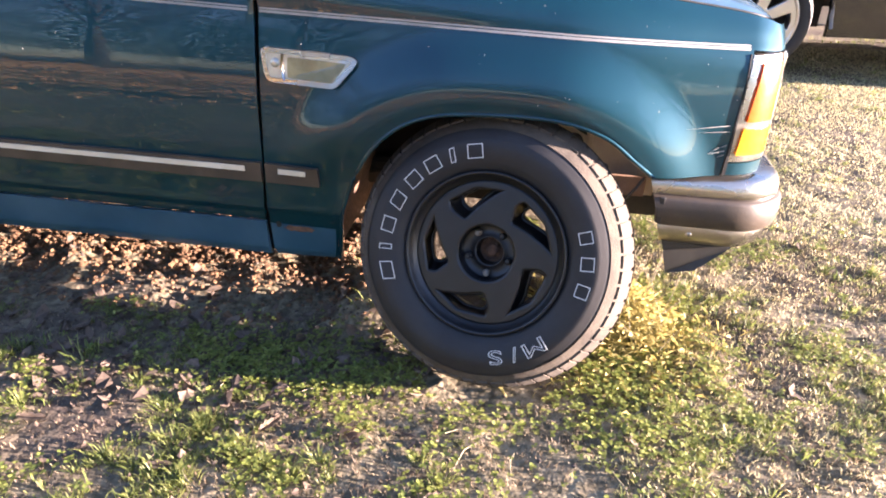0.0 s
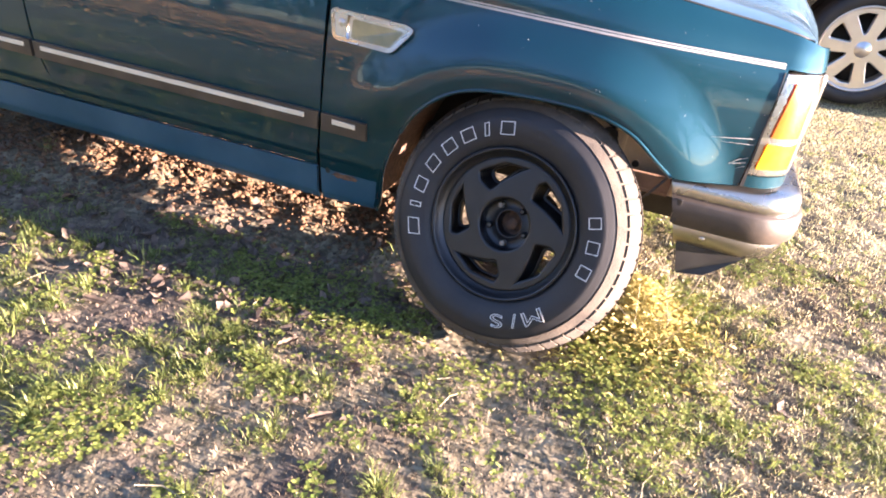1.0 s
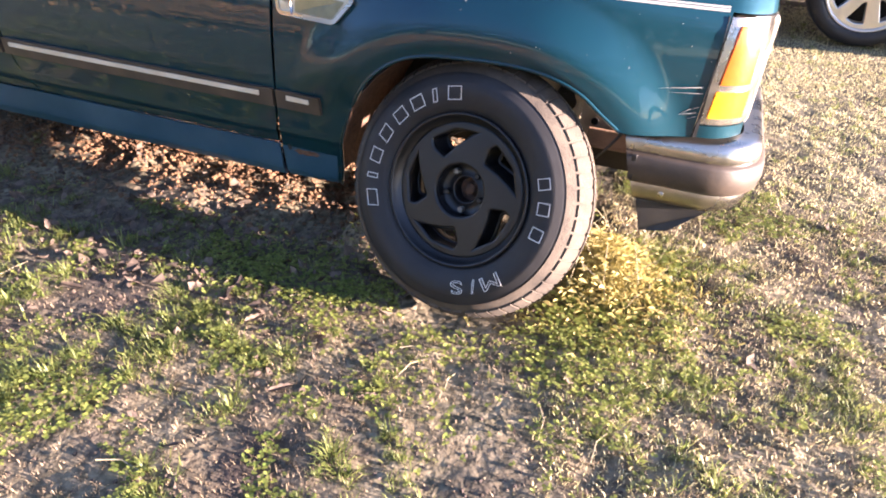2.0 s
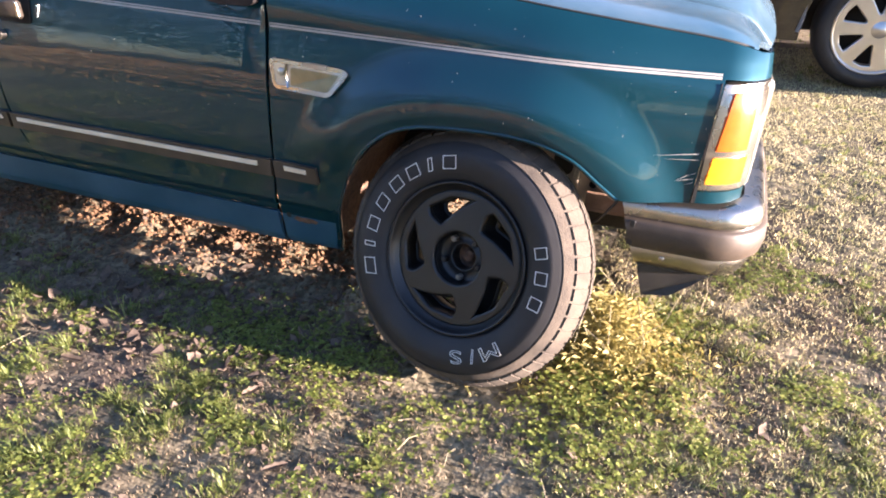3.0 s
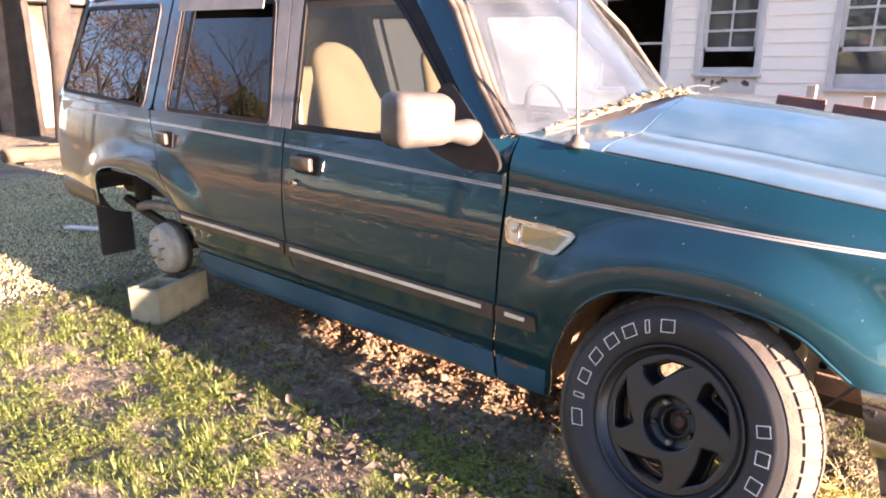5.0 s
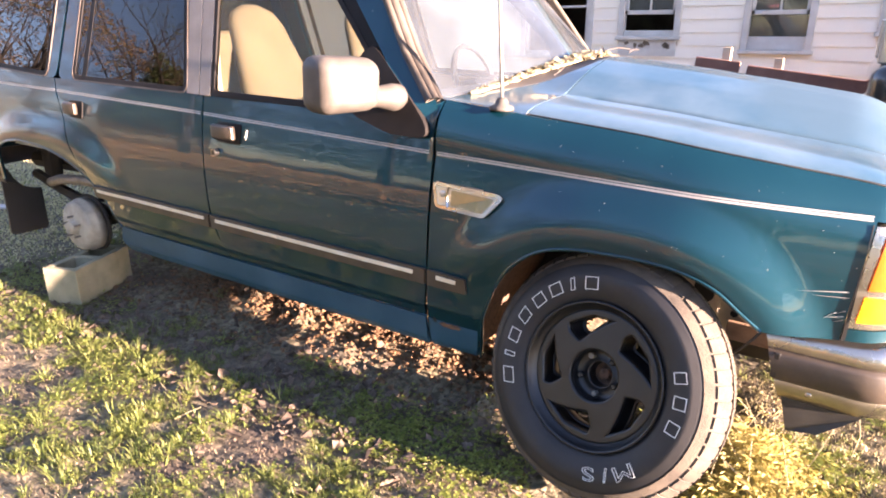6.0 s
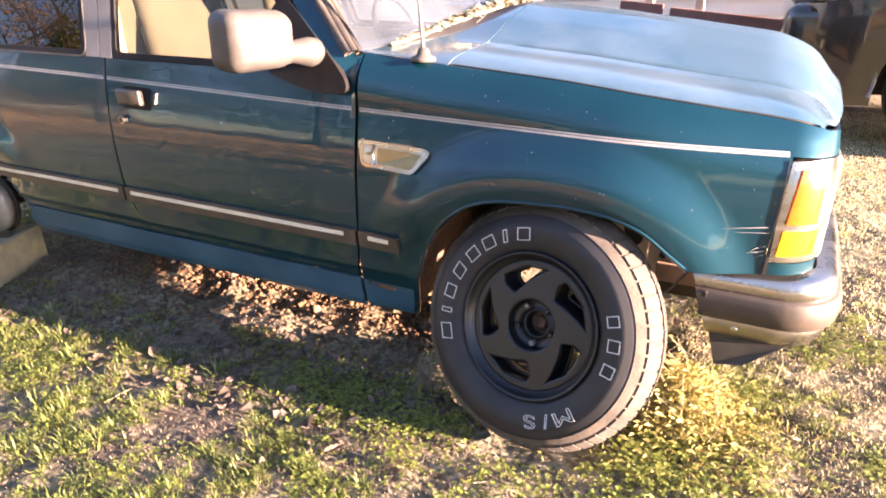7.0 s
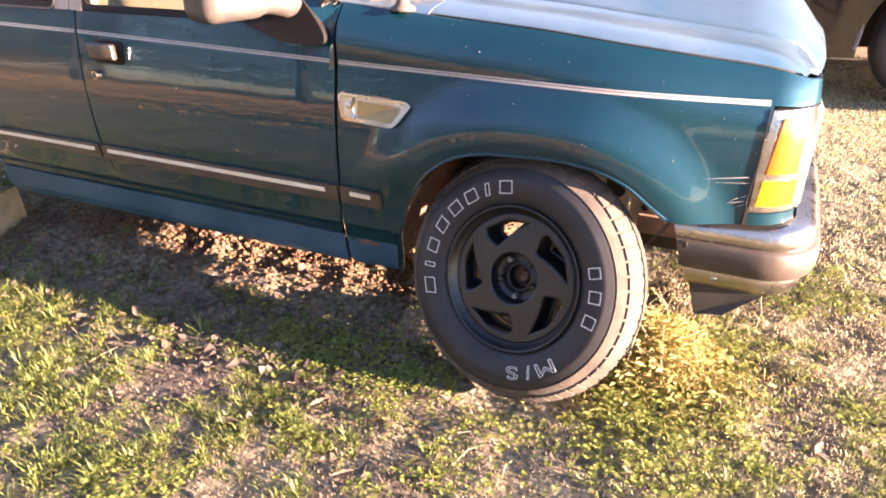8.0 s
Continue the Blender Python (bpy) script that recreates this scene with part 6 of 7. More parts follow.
for k in range(8000):
    x, y = rr.gauss(0.40, 0.13), rr.gauss(0.20, 0.14)
    top = 0.15 * math.exp(-(((x - 0.40) / 0.14) ** 2 + ((y - 0.22) / 0.16) ** 2))
    z = ground_z(x, y) + top * rr.random()
    a, up, L, w = rr.uniform(0, 6.283), rr.uniform(-0.4, 0.9), rr.uniform(0.012, 0.045), rr.uniform(0.0007, 0.0030)
    dx, dy, b = math.cos(a), math.sin(a), len(vs)
    vs += [(x - dy * w, y + dx * w, z), (x + dy * w, y - dx * w, z), (x + dx * L * 0.6 + dy * w, y + dy * L * 0.6 - dx * w, z + up * L * 0.7), (x + dx * L, y + dy * L, z + up * L * 0.6)]
    fs.append((b, b + 1, b + 2, b + 3))
scatter_mesh("dry_weeds", vs, fs, WEEDS, "heap of dry yellow weeds behind the front tyre", "weeds")
# dry stalks behind the front wheel
for k in range(60):
    x, y = rr.gauss(0.40, 0.10), rr.uniform(0.05, 0.5)
    a = rr.uniform(0, 6.283)
    bm = bmesh.new()
    tube(bm, [(x, y, -0.01), (x + 0.03 * math.cos(a), y + 0.03 * math.sin(a), 0.06), (x + 0.10 * math.cos(a + 0.4), y + 0.10 * math.sin(a + 0.4), rr.uniform(0.08, 0.2))], 0.0014, 4)
    tagged(part("dry_stalk", bm, LITTER), "tangled dry weed stalk behind the wheel", "weed", "dry stalks")
for k in range(3):
    x, y = rr.uniform(-0.62, -0.40), rr.uniform(0.0, 0.35)
    a = rr.uniform(0, 6.283)
    bm = bmesh.new()
    tube(bm, [(x, y, -0.01), (x + 0.05 * math.cos(a), y + 0.05 * math.sin(a), 0.04), (x + 0.13 * math.cos(a + 0.5), y + 0.13 * math.sin(a + 0.5), rr.uniform(0.03, 0.12))], 0.0011, 4)
    tagged(part("dry_stalk", bm, LITTER), "dry root sticking out of the soil", "weed", "dry stalks")


# ---- house ----
SIDING = material("aged_white_siding", (0.86, 0.76, 0.645), 0.6, 0, 0.7, 1.5, (0.92, 0.83, 0.72), 0.05, 60, fine=0.3, coords="Object")
TRIM = material("grey_white_window_paint", (0.46, 0.435, 0.41), 0.6, 0, 0.7, 7, (0.60, 0.575, 0.55), 0.1, 80, fine=0.3)
# INSIDE: brown with the indoor shade put into its colour
INSIDE = material("room_shade_brown", (0.09, 0.068, 0.052), 0.9, 0, 0.8, 3, (0.20, 0.16, 0.125), fine=0.3)
PANE = glass_material("old_window_glass", (0.75, 0.75, 0.72), 0.02, 0.10, (0.5, 0.48, 0.42), boost=1.3)
DECK = material("dark_red_deck_wood", (0.13, 0.055, 0.046), 0.75, 0, 0.8, 5, (0.20, 0.10, 0.08), 0.3, 60, fine=0.4)
PALEWOOD = material("pale_post_wood", (0.38, 0.30, 0.22), 0.8, 0, 0.7, 9, (0.50, 0.42, 0.33), 0.2, 60, fine=0.4)
ROOFING = material("grey_roof_shingle", (0.09, 0.085, 0.08), 0.9, 0, 0.8, 6, (0.15, 0.14, 0.13), 0.4, 30, fine=0.4)
HY = 7.0
house = tagged(empty("house", pose(0, 0, 0)), "old single-storey house with aged white lap siding", "house")
WINS = [(-3.55, -2.54, 0.93, 2.75), (-2.18, -1.43, 1.17, 2.36), (-0.70, 0.03, 1.02, 2.36), (0.64, 1.36, 1.22, 2.36)]
X0, X1, TOP = -9.0, 5.5, 3.0
bm = bmesh.new()
cuts = sorted([X0, X1] + [q for w in WINS for q in w[:2]])
for a, b in zip(cuts, cuts[1:]):
    w = next((w for w in WINS if w[0] == a and w[1] == b), None)
    for z0, z1 in ([(0.0, TOP)] if not w else [(0.0, w[2]), (w[3], TOP)]):
        box(bm, (a, HY + 0.02, z0), (b, HY + 0.14, z1))
part("wall", bm, SIDING, house)
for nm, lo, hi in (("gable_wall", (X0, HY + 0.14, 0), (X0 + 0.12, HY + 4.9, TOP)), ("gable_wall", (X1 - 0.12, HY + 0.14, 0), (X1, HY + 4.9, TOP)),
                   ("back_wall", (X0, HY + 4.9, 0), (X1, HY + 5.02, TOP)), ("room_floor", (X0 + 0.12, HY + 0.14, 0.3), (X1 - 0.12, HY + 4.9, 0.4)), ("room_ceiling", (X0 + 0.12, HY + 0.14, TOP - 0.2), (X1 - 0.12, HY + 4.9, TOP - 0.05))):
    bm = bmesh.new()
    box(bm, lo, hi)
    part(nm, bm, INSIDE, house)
EXPO = 0.152
board_mesh = {}
k = 0
z = 0.30
while z < TOP - 0.02:
    spans = []
    for a, b in zip(cuts, cuts[1:]):
        w = next((w for w in WINS if w[0] == a and w[1] == b), None)
        if not w or z + EXPO < w[2] - 0.04 or z > w[3] + 0.02:
            spans.append([a, b])
    merged = []
    for a, b in spans:
        if merged and abs(merged[-1][1] - a) < 1e-6:
            merged[-1][1] = b
        else:
            merged.append([a, b])
    for a, b in merged:
        key = round(b - a, 3)
        if key not in board_mesh:
            me = bpy.data.meshes.new("siding_board")
            L = b - a
            pts = [(0, 0.0, 0.0), (0, -0.022, 0.002), (0, -0.004, EXPO + 0.01), (0, 0.0, EXPO + 0.01)]
            vv = pts + [(L, y, zz) for _, y, zz in pts]
            me.from_pydata(vv, [], [(0, 4, 5, 1), (1, 5, 6, 2), (2, 6, 7, 3), (0, 1, 2, 3), (7, 6, 5, 4)])
            me.materials.append(SIDING)
            board_mesh[key] = me
        ob = new("siding_board", board_mesh[key])
        ob.parent = house
        ob.location = (a, HY + 0.018, z)
    z += EXPO
for wi, (a, b, z0, z1) in enumerate(WINS):
    win = empty("window", parent=house)
    win["label"] = ("wide dark opening with bare sashes", "double-hung window with a raised broken lower sash", "double-hung window with a raised lower sash", "small double-hung window")[wi]
    bm = bmesh.new()
    t = 0.062
    box(bm, (a - 0.01, HY - 0.03, z0 - 0.02), (a + t, HY + 0.10, z1 + 0.05), bevel=0.006)
    box(bm, (b - t, HY - 0.03, z0 - 0.02), (b + 0.01, HY + 0.10, z1 + 0.05), bevel=0.006)
    box(bm, (a + t, HY - 0.028, z1 - 0.05), (b - t, HY + 0.10, z1 + 0.05), bevel=0.006)
    part("casing", bm, TRIM, win)
    bm = bmesh.new()
    box(bm, (a - 0.03, HY - 0.06, z0 - 0.045), (b + 0.03, HY + 0.12, z0 - 0.0), bevel=0.008)
    part("sill", bm, TRIM, win)
    gap = (0.0, 0.26, 0.39, 0.12)[wi]
    s0, s1 = z0 + gap, z1 - 0.05
    bars = (2, 2, 2, 2)[wi]
    bm = bmesh.new()
    y0, y1 = HY + 0.02, HY + 0.055
    for u0, u1, w0, w1 in ((a + t, a + t + 0.04, s0, s1), (b - t - 0.04, b - t, s0, s1), (a + t, b - t, s0, s0 + 0.05), (a + t, b - t, s1 - 0.04, s1)):
        box(bm, (u0, y0, w0), (u1, y1, w1), bevel=0.004)
    part("sash", bm, TRIM, win)
    mid = (a + b) / 2
    rows = 4 if wi else 3
    if wi:
        bm = bmesh.new()
        box(bm, (mid - 0.012, y0 + 0.003, s0 + 0.05), (mid + 0.012, y1 - 0.003, s1 - 0.04), bevel=0.003)
        part("muntin", bm, TRIM, win)
    for r in range(1, rows):
        zz = s0 + 0.03 + (s1 - s0 - 0.03) * r / rows
        bm = bmesh.new()
        box(bm, (a + t + 0.04, y0 + 0.004, zz - 0.014), (b - t - 0.04, y1 - 0.004, zz + 0.014), bevel=0.003)
        part("muntin", bm, TRIM, win)
    if wi:
        for c in range(2):
            for r in range(rows):
                u0, u1 = (a + t + 0.04, mid - 0.012) if c == 0 else (mid + 0.012, b - t - 0.04)
                w0 = s0 + 0.03 + (s1 - s0 - 0.03) * r / rows + 0.016
                w1 = s0 + 0.03 + (s1 - s0 - 0.03) * (r + 1) / rows - 0.016
                bm = bmesh.new()
                box(bm, (u0, HY + 0.036, w0), (u1, HY + 0.039, w1))
                part("pane", bm, PANE, win)
    if gap:
        bm = bmesh.new()
        box(bm, (a + t, HY + 0.03, z0), (b - t, HY + 0.06, z0 + (0.07 if wi == 1 else 0.15)), bevel=0.004)
        part("bottom_rail", bm, TRIM, win)
        if wi == 2:
            bm = bmesh.new()
            box(bm, (a + t, HY + 0.043, z0 + 0.15), (b - t, HY + 0.047, s0))
            part("pane", bm, PANE, win)
# torn panel under one window
bm = bmesh.new()
box(bm, (-2.17, HY - 0.012, 0.93), (-1.45, HY + 0.012, 1.122), bevel=0.003)
torn = part("patch_board", bm, TRIM, house, "white patch board with torn holes under the window")
# flat dark patches on the board stand in for the shade inside its holes
rr = random.Random(2)
for k in range(7):
    x, zz = rr.uniform(-2.08, -1.52), 1.10 - 0.05 * rr.random()
    bm = bmesh.new()
    bm.faces.new([bm.verts.new((x + 0.035 * math.cos(a) * rr.uniform(0.5, 1.3), HY - 0.0145, zz + 0.03 * math.sin(a) * rr.uniform(0.4, 1.4))) for a in [6.283 * j / 8 for j in range(8)]])
    part("torn_hole_shade", bm, INSIDE, torn)
bm = bmesh.new()
ridge = HY + 2.5
for y0, y1 in ((HY - 0.5, ridge), (ridge, HY + 5.5)):
    zz0, zz1 = (TOP - 0.05, TOP + 1.3) if y0 < ridge else (TOP + 1.3, TOP - 0.05)
    a = [bm.verts.new(p) for p in ((X0 - 0.3, y0, zz0), (X1 + 0.3, y0, zz0), (X1 + 0.3, y1, zz1), (X0 - 0.3, y1, zz1))]
    b = [bm.verts.new(v.co + Vector((0, 0, 0.12))) for v in a]
    bm.faces.new(a)
    bm.faces.new(b[::-1])
    for i in range(4):
        bm.faces.new((a[i], b[i], b[(i + 1) % 4], a[(i + 1) % 4]))
part("roof", bm, ROOFING, house)
# low timber deck rail before the house
deck = tagged(empty("deck_rail"), "low dark red timber rail with pale post stubs before the house", "railing")
for x0, x1, z0, z1 in ((-1.05, -0.578, 0.965, 0.915), (-0.504, 1.9, 0.885, 0.61)):
    bm = bmesh.new()
    lean = math.degrees(math.atan2(z0 - z1, x1 - x0))
    box(bm, (0, 0, -0.13), (math.hypot(x1 - x0, z1 - z0), 0.05, 0), m=pose(x0, 6.28, z0, 0, lean, 0), bevel=0.006)
    part("rail", bm, DECK, deck)
for x, zz in ((-0.743, 1.065), (-0.21, 0.96), (1.3, 0.80)):
    bm = bmesh.new()
    box(bm, (x - 0.045, 6.34, -0.02), (x + 0.045, 6.43, zz), bevel=0.006)
    part("post", bm, PALEWOOD, deck)

# ---- dark pickup behind ----
TRUCKPAINT = material("black_truck_paint", (0.010, 0.009, 0.010), 0.25, 0.0, 0.6, 3, (0.035, 0.026, 0.02), coat=1.0, coat_rough=0.05, fine=0.2)
ALLOY = material("bright_alloy", (0.66, 0.64, 0.62), 0.28, 0.85, 0.5, 12, (0.52, 0.50, 0.48), 0.03, 60, fine=0.2)
truck = tagged(empty("pickup_truck", pose(1.745, 3.93, 0.0, 0, 0, 0) @ Matrix.Scale(1.15, 4)), "black pickup truck with bright alloy wheels beside the house", "car")
arch = [(-0.46, 0.33)] + [(0.445 * math.cos(a), 0.40 + 0.45 * math.sin(a)) for a in [math.pi * (1 - k / 20) for k in range(21)]] + [(0.46, 0.33)]
arch_x = [p[0] for p in arch[1:-1]]
flank_x = [-0.92, -0.80, -0.60, -0.50, -0.450] + arch_x + [0.450, 0.6, 1.0, 1.5, 2.0, 2.5, 3.0, 3.12] + [3.57 + x for x in arch_x] + [4.02, 4.3, 4.6]


def truck_low(x):
    for c in (0.0, 3.57):
        if abs(x - c) < 0.4452:
            return 0.36 + 0.49 * math.sqrt(max(0, 1 - ((x - c) / 0.445) ** 2))
    return 0.28


for y0, sign in ((0.0, 1), (1.80, -1)):
    grid = []
    for i in range(9):
        t = i / 8
        row = []
        for x in flank_x:
            top = lerp_table([(-0.92, 0.88), (-0.62, 0.90), (-0.50, 1.14), (-0.40, 1.18), (2.35, 1.21), (4.6, 1.21)], x)
            front = 0.22 * smooth(-0.55, -0.95, x) ** 1.5
            z = truck_low(x) + (top - truck_low(x)) * t
            row.append((x, y0 + sign * (front - 0.030 * math.sin(math.pi * min(1, (z - 0.3) / 0.95)) + 0.05 * max(0, t - 0.8)), z))
        grid.append(row)
    skin(grid, 0.05, "flank", TRUCKPAINT, truck, "", (0, sign, 0))
for x0 in (-0.5, 3.07):
    bm = bmesh.new()
    box(bm, (x0, 0.32, 0.30), (x0 + 1.0, 0.34, 1.12))
    part("wheel_well", bm, UNDER, truck)
bm = bmesh.new()
tube(bm, [(x * 1.01, -0.006, zz + 0.004) for x, zz in arch], 0.012, 6)
part("arch_trim", bm, GREYTRIM, truck, "bright worn arch trim", True)
bm = bmesh.new()
box(bm, (-0.80, 0.06, 1.12), (0.75, 1.74, 1.22), bevel=0.04, seg=3)
part("hood", bm, TRUCKPAINT, truck, "", True)
bm = bmesh.new()
box(bm, (-0.80, 0.10, 0.50), (-0.50, 1.70, 1.10), bevel=0.03)
box(bm, (0.6, 0.10, 0.42), (4.6, 1.70, 0.60))
part("chassis", bm, UNDER, truck)
bm = bmesh.new()
a = [bm.verts.new(q) for q in ((0.70, 0.06, 1.20), (2.5, 0.06, 1.22), (2.4, 0.22, 1.85), (1.35, 0.22, 1.85))]
b = [bm.verts.new(q) for q in ((0.70, 1.72, 1.20), (2.5, 1.72, 1.22), (2.4, 1.56, 1.85), (1.35, 1.56, 1.85))]
bm.faces.new(a)
bm.faces.new(b[::-1])
for i in range(4):
    bm.faces.new((a[i], b[i], b[(i + 1) % 4], a[(i + 1) % 4]))
part("cab", bm, TINTED, truck, "dark glazed cab")
bm = bmesh.new()
box(bm, (-1.00, 0.10, 0.40), (-0.70, 1.70, 0.88), bevel=0.09, seg=6)
part("front_bumper", bm, TRUCKPAINT, truck, "dark front bumper reflecting the sky", True)
bm = bmesh.new()
box(bm, (-0.86, 0.05, 0.90), (-0.53, 0.40, 1.125), bevel=0.03, seg=3)
part("headlamp", bm, LAMPWHITE, truck, "large clear headlamp", True)
bm = bmesh.new()
box(bm, (-0.62, -0.012, 0.91), (-0.52, 0.08, 1.115), bevel=0.015)
part("turn_lamp", bm, AMBER, truck, "amber turn lamp", True)
bm = bmesh.new()
box(bm, (-0.92, 0.44, 0.88), (-0.80, 1.36, 1.16), bevel=0.03)
tg = part("grille", bm, BLACK, truck)
for k in range(6):
    bm = bmesh.new()
    box(bm, (-0.95, 0.44, 0.885 + 0.045 * k), (-0.90, 1.36, 0.905 + 0.045 * k), bevel=0.005)
    part("grille_bar", bm, ALLOY, tg)
for yy in (0.40, 1.35):
    bm = bmesh.new()
    box(bm, (-0.97, yy, 0.88), (-0.82, yy + 0.05, 1.17), bevel=0.015)
    part("grille_surround", bm, ALLOY, tg)
tyre_prof = [(0.262, -0.02), (0.275, 0.0), (0.31, 0.008), (0.335, 0.0), (0.355, -0.02), (0.362, -0.05), (0.362, -0.20), (0.355, -0.23), (0.32, -0.25), (0.262, -0.24)]
tw = empty("wheel", pose(0.0, 0.03, 0.365, 90, 0, 0), truck)
v, f = lathe(tyre_prof, 64)
mesh_ob("tyre", v, f, RUBBER, tw)
v, f = lathe([(0.266, -0.022), (0.270, -0.005), (0.263, 0.0), (0.252, -0.006), (0.247, -0.03), (0.23, -0.12), (0.23, -0.2)], 64)
mesh_ob("rim", v, f, ALLOY, tw, "bright alloy rim")
loops = [[polar(0.250, 4 * k) for k in range(90)]]
for k in range(7):
    c = 360 / 7 * k
    loops.append(rounded([polar(0.088, c - 8), polar(0.088, c + 8), polar(0.225, c + 16), polar(0.232, c), polar(0.225, c - 16)], 0.014, 4))
sp = plate_curve(loops, 0.012, 0.008, "spokes", ALLOY, tw, "seven bright alloy spokes")
sp.location = (0, 0, -0.035)
v, f = lathe([(0.0, 0.0), (0.035, -0.002), (0.042, -0.012), (0.07, -0.022)], 32)
mesh_ob("hub_cap", v, f, ALLOY, tw)
v, f = lathe([(0.0, -0.12), (0.225, -0.12), (0.225, -0.13)], 32)
mesh_ob("brake_disc", v, f, UNDER, tw)
copy_thing(tw, pose(3.57, 0.03, 0.365, 90, 0, 0))

# ---- shed, tree and rubbish beyond the tail ----
BARK = material("grey_brown_bark", (0.018, 0.0135, 0.0105), 0.95, 0, 0.8, 5, (0.040, 0.031, 0.024), 0.8, 25, fine=0.5)
SHEDW = material("weathered_pale_boards", (0.017, 0.0145, 0.012), 0.85, 0, 0.8, 3, (0.038, 0.032, 0.027), 0.3, 30, fine=0.4)
LOGW = material("pale_dead_wood", (0.038, 0.028, 0.017), 0.9, 0, 0.8, 5, (0.07, 0.054, 0.035), 0.4, 40, fine=0.4)


def limb(bm, p, d, length, r, level, rr, tips=None):
    """A branch that forks on its way."""
    pts, radii = [p.copy()], [r]
    n = 4
    for i in range(n):
        d = (d + Vector((rr.gauss(0, 0.16), rr.gauss(0, 0.16), rr.gauss(0.04, 0.12)))).normalized()
        p = p + d * length / n
        pts.append(p.copy())
        radii.append(r * (1 - 0.55 * (i + 1) / n))
        if level > 0 and i > 0:
            for _ in range(2 if level > 1 else 1):
                a = rr.uniform(0, 6.283)
                side = Vector((math.cos(a), math.sin(a), rr.uniform(0.1, 0.7))).normalized()
                limb(bm, p, (d * 0.6 + side).normalized(), length * rr.uniform(0.45, 0.7), radii[-1] * 0.6, level - 1, rr, tips)
    if tips is not None and level == 0:
        tips.append(p)
    tube(bm, pts, radii, 7 if level > 1 else 4, False)


def bare_tree(x, y, h, r, seed, label, needles=0):
    rr = random.Random(seed)
    t = tagged(empty("tree", pose(x, y, -0.05)), label, "tree")
    bm = bmesh.new()
    tube(bm, [(0, 0, 0), (0.03 * h * rr.uniform(-1, 1), 0.02 * h, h * 0.3), (0.04 * h * rr.uniform(-1, 1), 0.03 * h, h * 0.55)], [r * 1.25, r, r * 0.8], 12, False)
    top = Vector((0.0, 0.03 * h, h * 0.5))
    part("trunk", bm, BARK, t, "", True)
    bm = bmesh.new()
    tips = []
    for k in range(5):
        a = 6.283 * k / 5 + rr.uniform(-0.4, 0.4)
        limb(bm, Vector((0, 0.02 * h, h * (0.28 + 0.06 * k))), Vector((math.cos(a), math.sin(a), rr.uniform(0.5, 1.2))).normalized(), h * 0.36, r * 0.5, 2, rr, tips)
    part("crown", bm, BARK, t, "bare forking branches")
    if needles:
        vs, fs = [], []
        for p in tips:
            for k in range(needles):
                q = p + Vector((rr.gauss(0, 0.35), rr.gauss(0, 0.35), rr.gauss(0, 0.25)))
                s = rr.uniform(0.03, 0.08)
                e = Vector((rr.gauss(0, 1), rr.gauss(0, 1), rr.gauss(0, 1))).normalized() * s
                g = Vector((rr.gauss(0, 1), rr.gauss(0, 1), rr.gauss(0, 1))).normalized() * s
                b = len(vs)
                vs += [tuple(q), tuple(q + e), tuple(q + g)]
                fs.append((b, b + 1, b + 2))
        lf = mesh_ob("leaves", vs, fs, NEEDLE, t, "dark evergreen leaves", False)
        lf["kind"] = "stuff"
    return t


NEEDLE = material("dark_evergreen", (0.03, 0.05, 0.015), 0.6, 0, 0.5, 1, (0.07, 0.09, 0.03), island=0.5, trans=0.2)
bare_tree(-13.4, 3.35, 9, 0.20, 3, "leafless tree with a grey-brown trunk beside the shed")
bare_tree(-11.5, 3.24, 8, 0.17, 5, "leafless tree with a pale trunk beside the shed")
shed = tagged(empty("shed", pose(-14.6, 3.6, 0, 0, 0, 8)), "derelict pale board shed with a dark doorway", "shed")
for k in range(14):
    bm = bmesh.new()
    box(bm, (0.0, -3.0, 0.18 * k), (0.03, -0.35, 0.18 * k + 0.175), m=Matrix.Translation((0.012 * (k % 2), 0, 0)), bevel=0.004)
    part("board", bm, SHEDW, shed)
    bm = bmesh.new()
    box(bm, (0.0, 0.85, 0.18 * k), (0.03, 4.0, 0.18 * k + 0.175), m=Matrix.Translation((0.012 * (k % 2), 0, 0)), bevel=0.004)
    part("board", bm, SHEDW, shed)
# solid dark block fills the shed, standing in for the shade in its doorway
bm = bmesh.new()
box(bm, (-3.0, -3.0, 0), (-0.02, 4.0, 2.5))
part("doorway_shade_block", bm, INSIDE, shed)
bm = bmesh.new()
box(bm, (-3.3, -3.3, 2.5), (0.4, 4.3, 2.62), bevel=0.02)
part("roof", bm, ROOFING, shed)
bm = bmesh.new()
tube(bm, [(-9.6, 1.6, 0.10), (-8.9, 2.4, 0.16), (-8.3, 3.4, 0.35)], [0.10, 0.09, 0.07], 10)
tagged(part("log", bm, LOGW, None, "", True), "pale fallen log lying on the lawn", "log")
rr = random.Random(41)
for k in range(26):
    x, y = rr.uniform(-11.5, -9.0), rr.uniform(1.0, 4.6)
    a, L = rr.uniform(0, 3.14), rr.uniform(0.15, 0.6)
    bm = bmesh.new()
    box(bm, (-L / 2, -0.05, 0), (L / 2, 0.05, 0.03), m=pose(x, y, rr.uniform(-0.01, 0.06), rr.uniform(-10, 10), rr.uniform(-10, 10), math.degrees(a)), bevel=0.005)
    tagged(part("scrap_board", bm, LOGW if k % 2 else SHEDW), "broken scrap board lying on the ground", "board", "scrap boards")
bm = bmesh.new()
box(bm, (-0.22, -0.035, 0), (0.22, 0.035, 0.02), m=pose(-4.94, 0.6, 0.0, 0, 0, 25), bevel=0.005)
tagged(part("white_strip", bm, TRIM), "short white plastic strip lying on the ground", "strip")

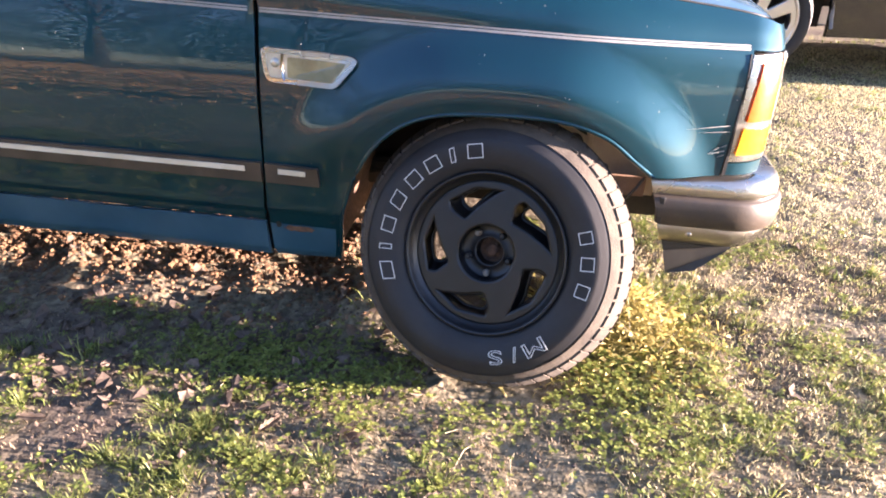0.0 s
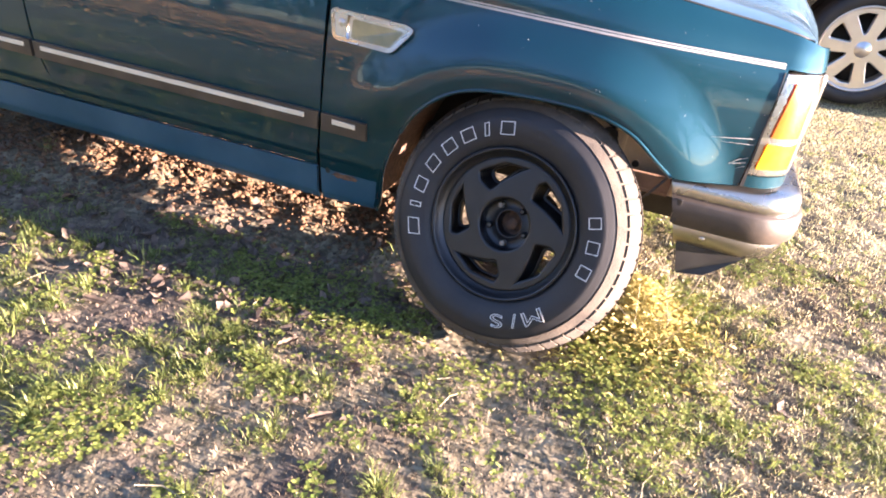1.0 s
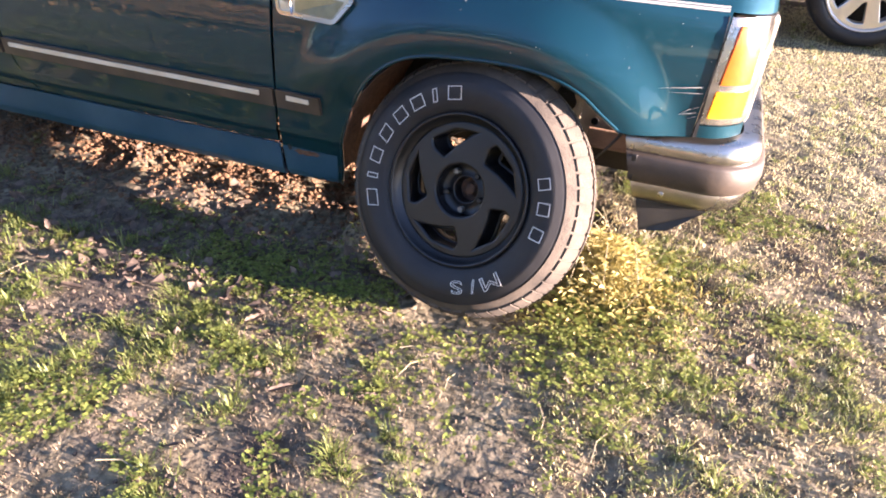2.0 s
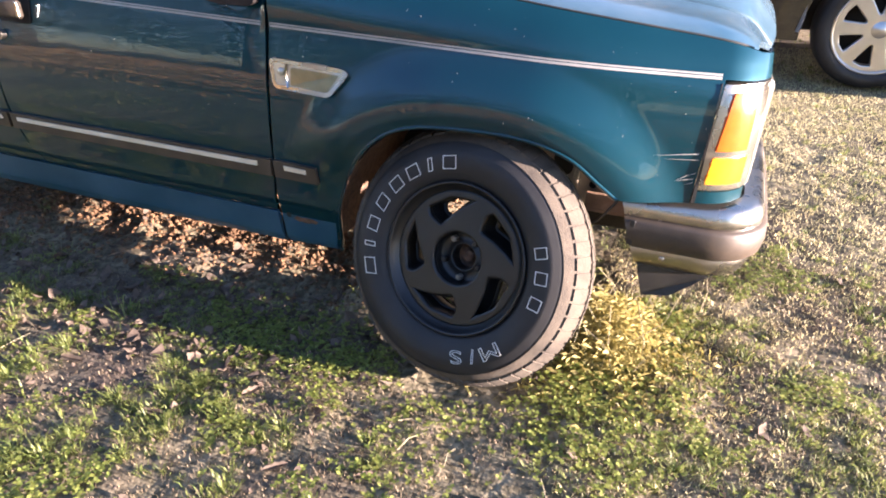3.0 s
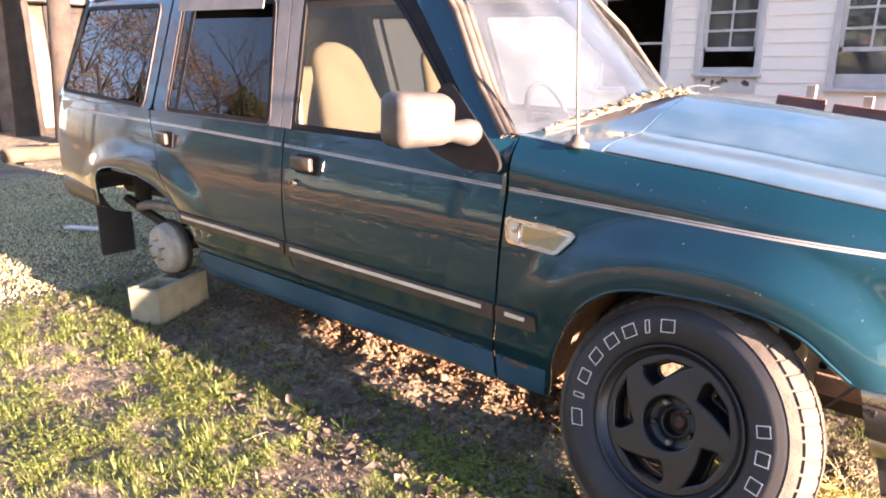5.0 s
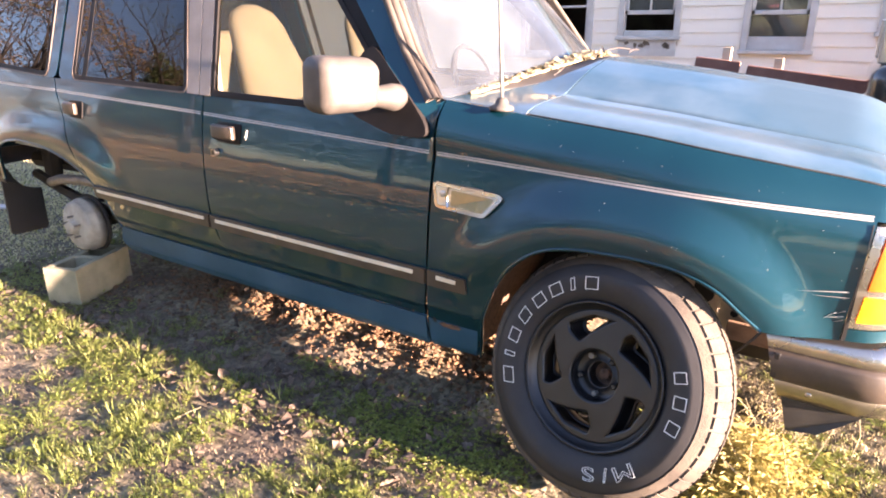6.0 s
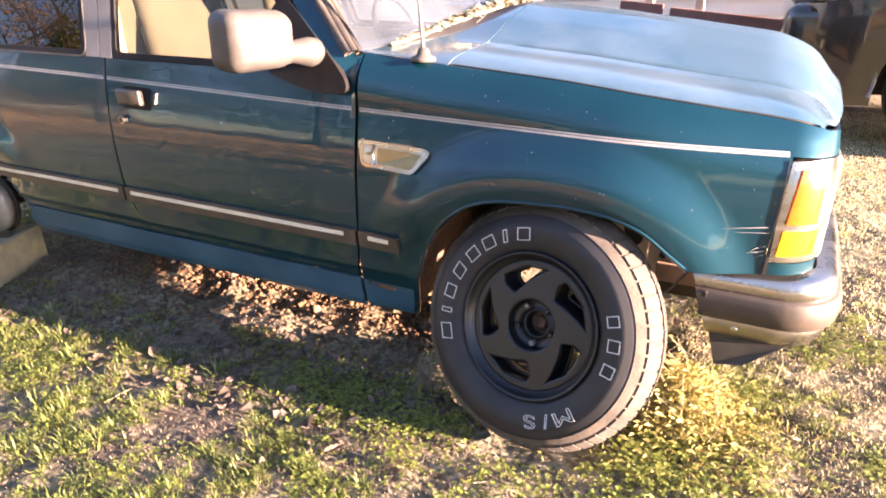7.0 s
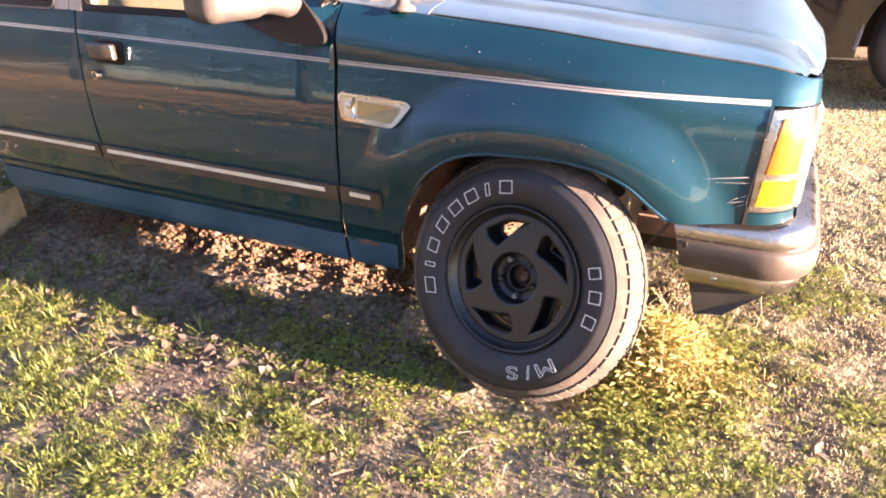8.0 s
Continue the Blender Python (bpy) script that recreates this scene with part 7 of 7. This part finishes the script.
# ---- trees across the lawn, seen in the paint and glass, and unseen ones casting shade ----
# those with x above 10 are added towards the sun to shade lawn and hood
for i, (x, y, h) in enumerate(((-26, -9, 13), (-30, -14, 15), (-20, -14, 13), (-36, -11, 15), (-26, -20, 15), (-14, -19, 14), (-40, -19, 16), (-8, -22, 14), (4, -24, 14), (-33, -6, 13), (-18, -24, 15), (-44, -8, 15), (19, -5.5, 10), (27, -10, 12), (15, -13, 11), (24, 5.6, 12.5), (30, -7.5, 14), (34, 9.5, 14), (26, -4.6, 12))):
    bare_tree(x, y, h, 0.18, 60 + i, "tall tree with forking limbs, out of view, for reflections and shade", 45 if i % 2 == 0 and x < 10 else 0)
vs, fs, ev, ef = [], [], [], []
rr = random.Random(99)
for k in range(420000):
    a = rr.uniform(0.5, 6.0) if k % 6 == 0 else rr.uniform(3.3, 5.5) if k % 6 < 4 else rr.uniform(3.3, 3.8)
    d = rr.uniform(44, 75) if k % 6 == 0 else rr.uniform(30, 46)
    x, y = d * math.cos(a), d * math.sin(a)
    z = rr.random() ** 1.2 * 14 * (1 + 0.5 * noise.noise(Vector((x * 0.09, y * 0.09, 0))))
    layer = noise.noise(Vector((x * 0.16, y * 0.16, z * 0.5)))
    green = 3.66 < a < 5.6 and z > 2.4 + 1.6 * noise.noise(Vector((x * 0.1, y * 0.1, 5)))
    if layer < (-0.15 if green else -0.02) and z > (7 if green else 4):
        continue
    s = rr.uniform(0.12, 0.32) if green else rr.uniform(0.05, 0.16)
    e = Vector((rr.gauss(0, 1), rr.gauss(0, 1), rr.gauss(0, 0.6))).normalized() * s
    g = Vector((rr.gauss(0, 1), rr.gauss(0, 1), rr.gauss(0, 0.6))).normalized() * s
    to_v, to_f = (ev, ef) if green else (vs, fs)
    b = len(to_v)
    to_v += [(x, y, z), (x + e.x, y + e.y, z + abs(e.z)), (x + g.x, y + g.y, z + abs(g.z))]
    to_f.append((b, b + 1, b + 2))
tagged(mesh_ob("far_evergreens", ev, ef, NEEDLE, None, "", False), "dark evergreen crowns above the brown woods", "woods", kind="stuff")
WOODS = material("far_winter_woods", (0.07, 0.046, 0.023), 0.9, 0, 0.6, 0.2, (0.24, 0.15, 0.065), island=0.6)
tagged(mesh_ob("far_woods", vs, fs, WOODS, None, "", False), "brown winter woods along the horizon", "woods", kind="stuff")
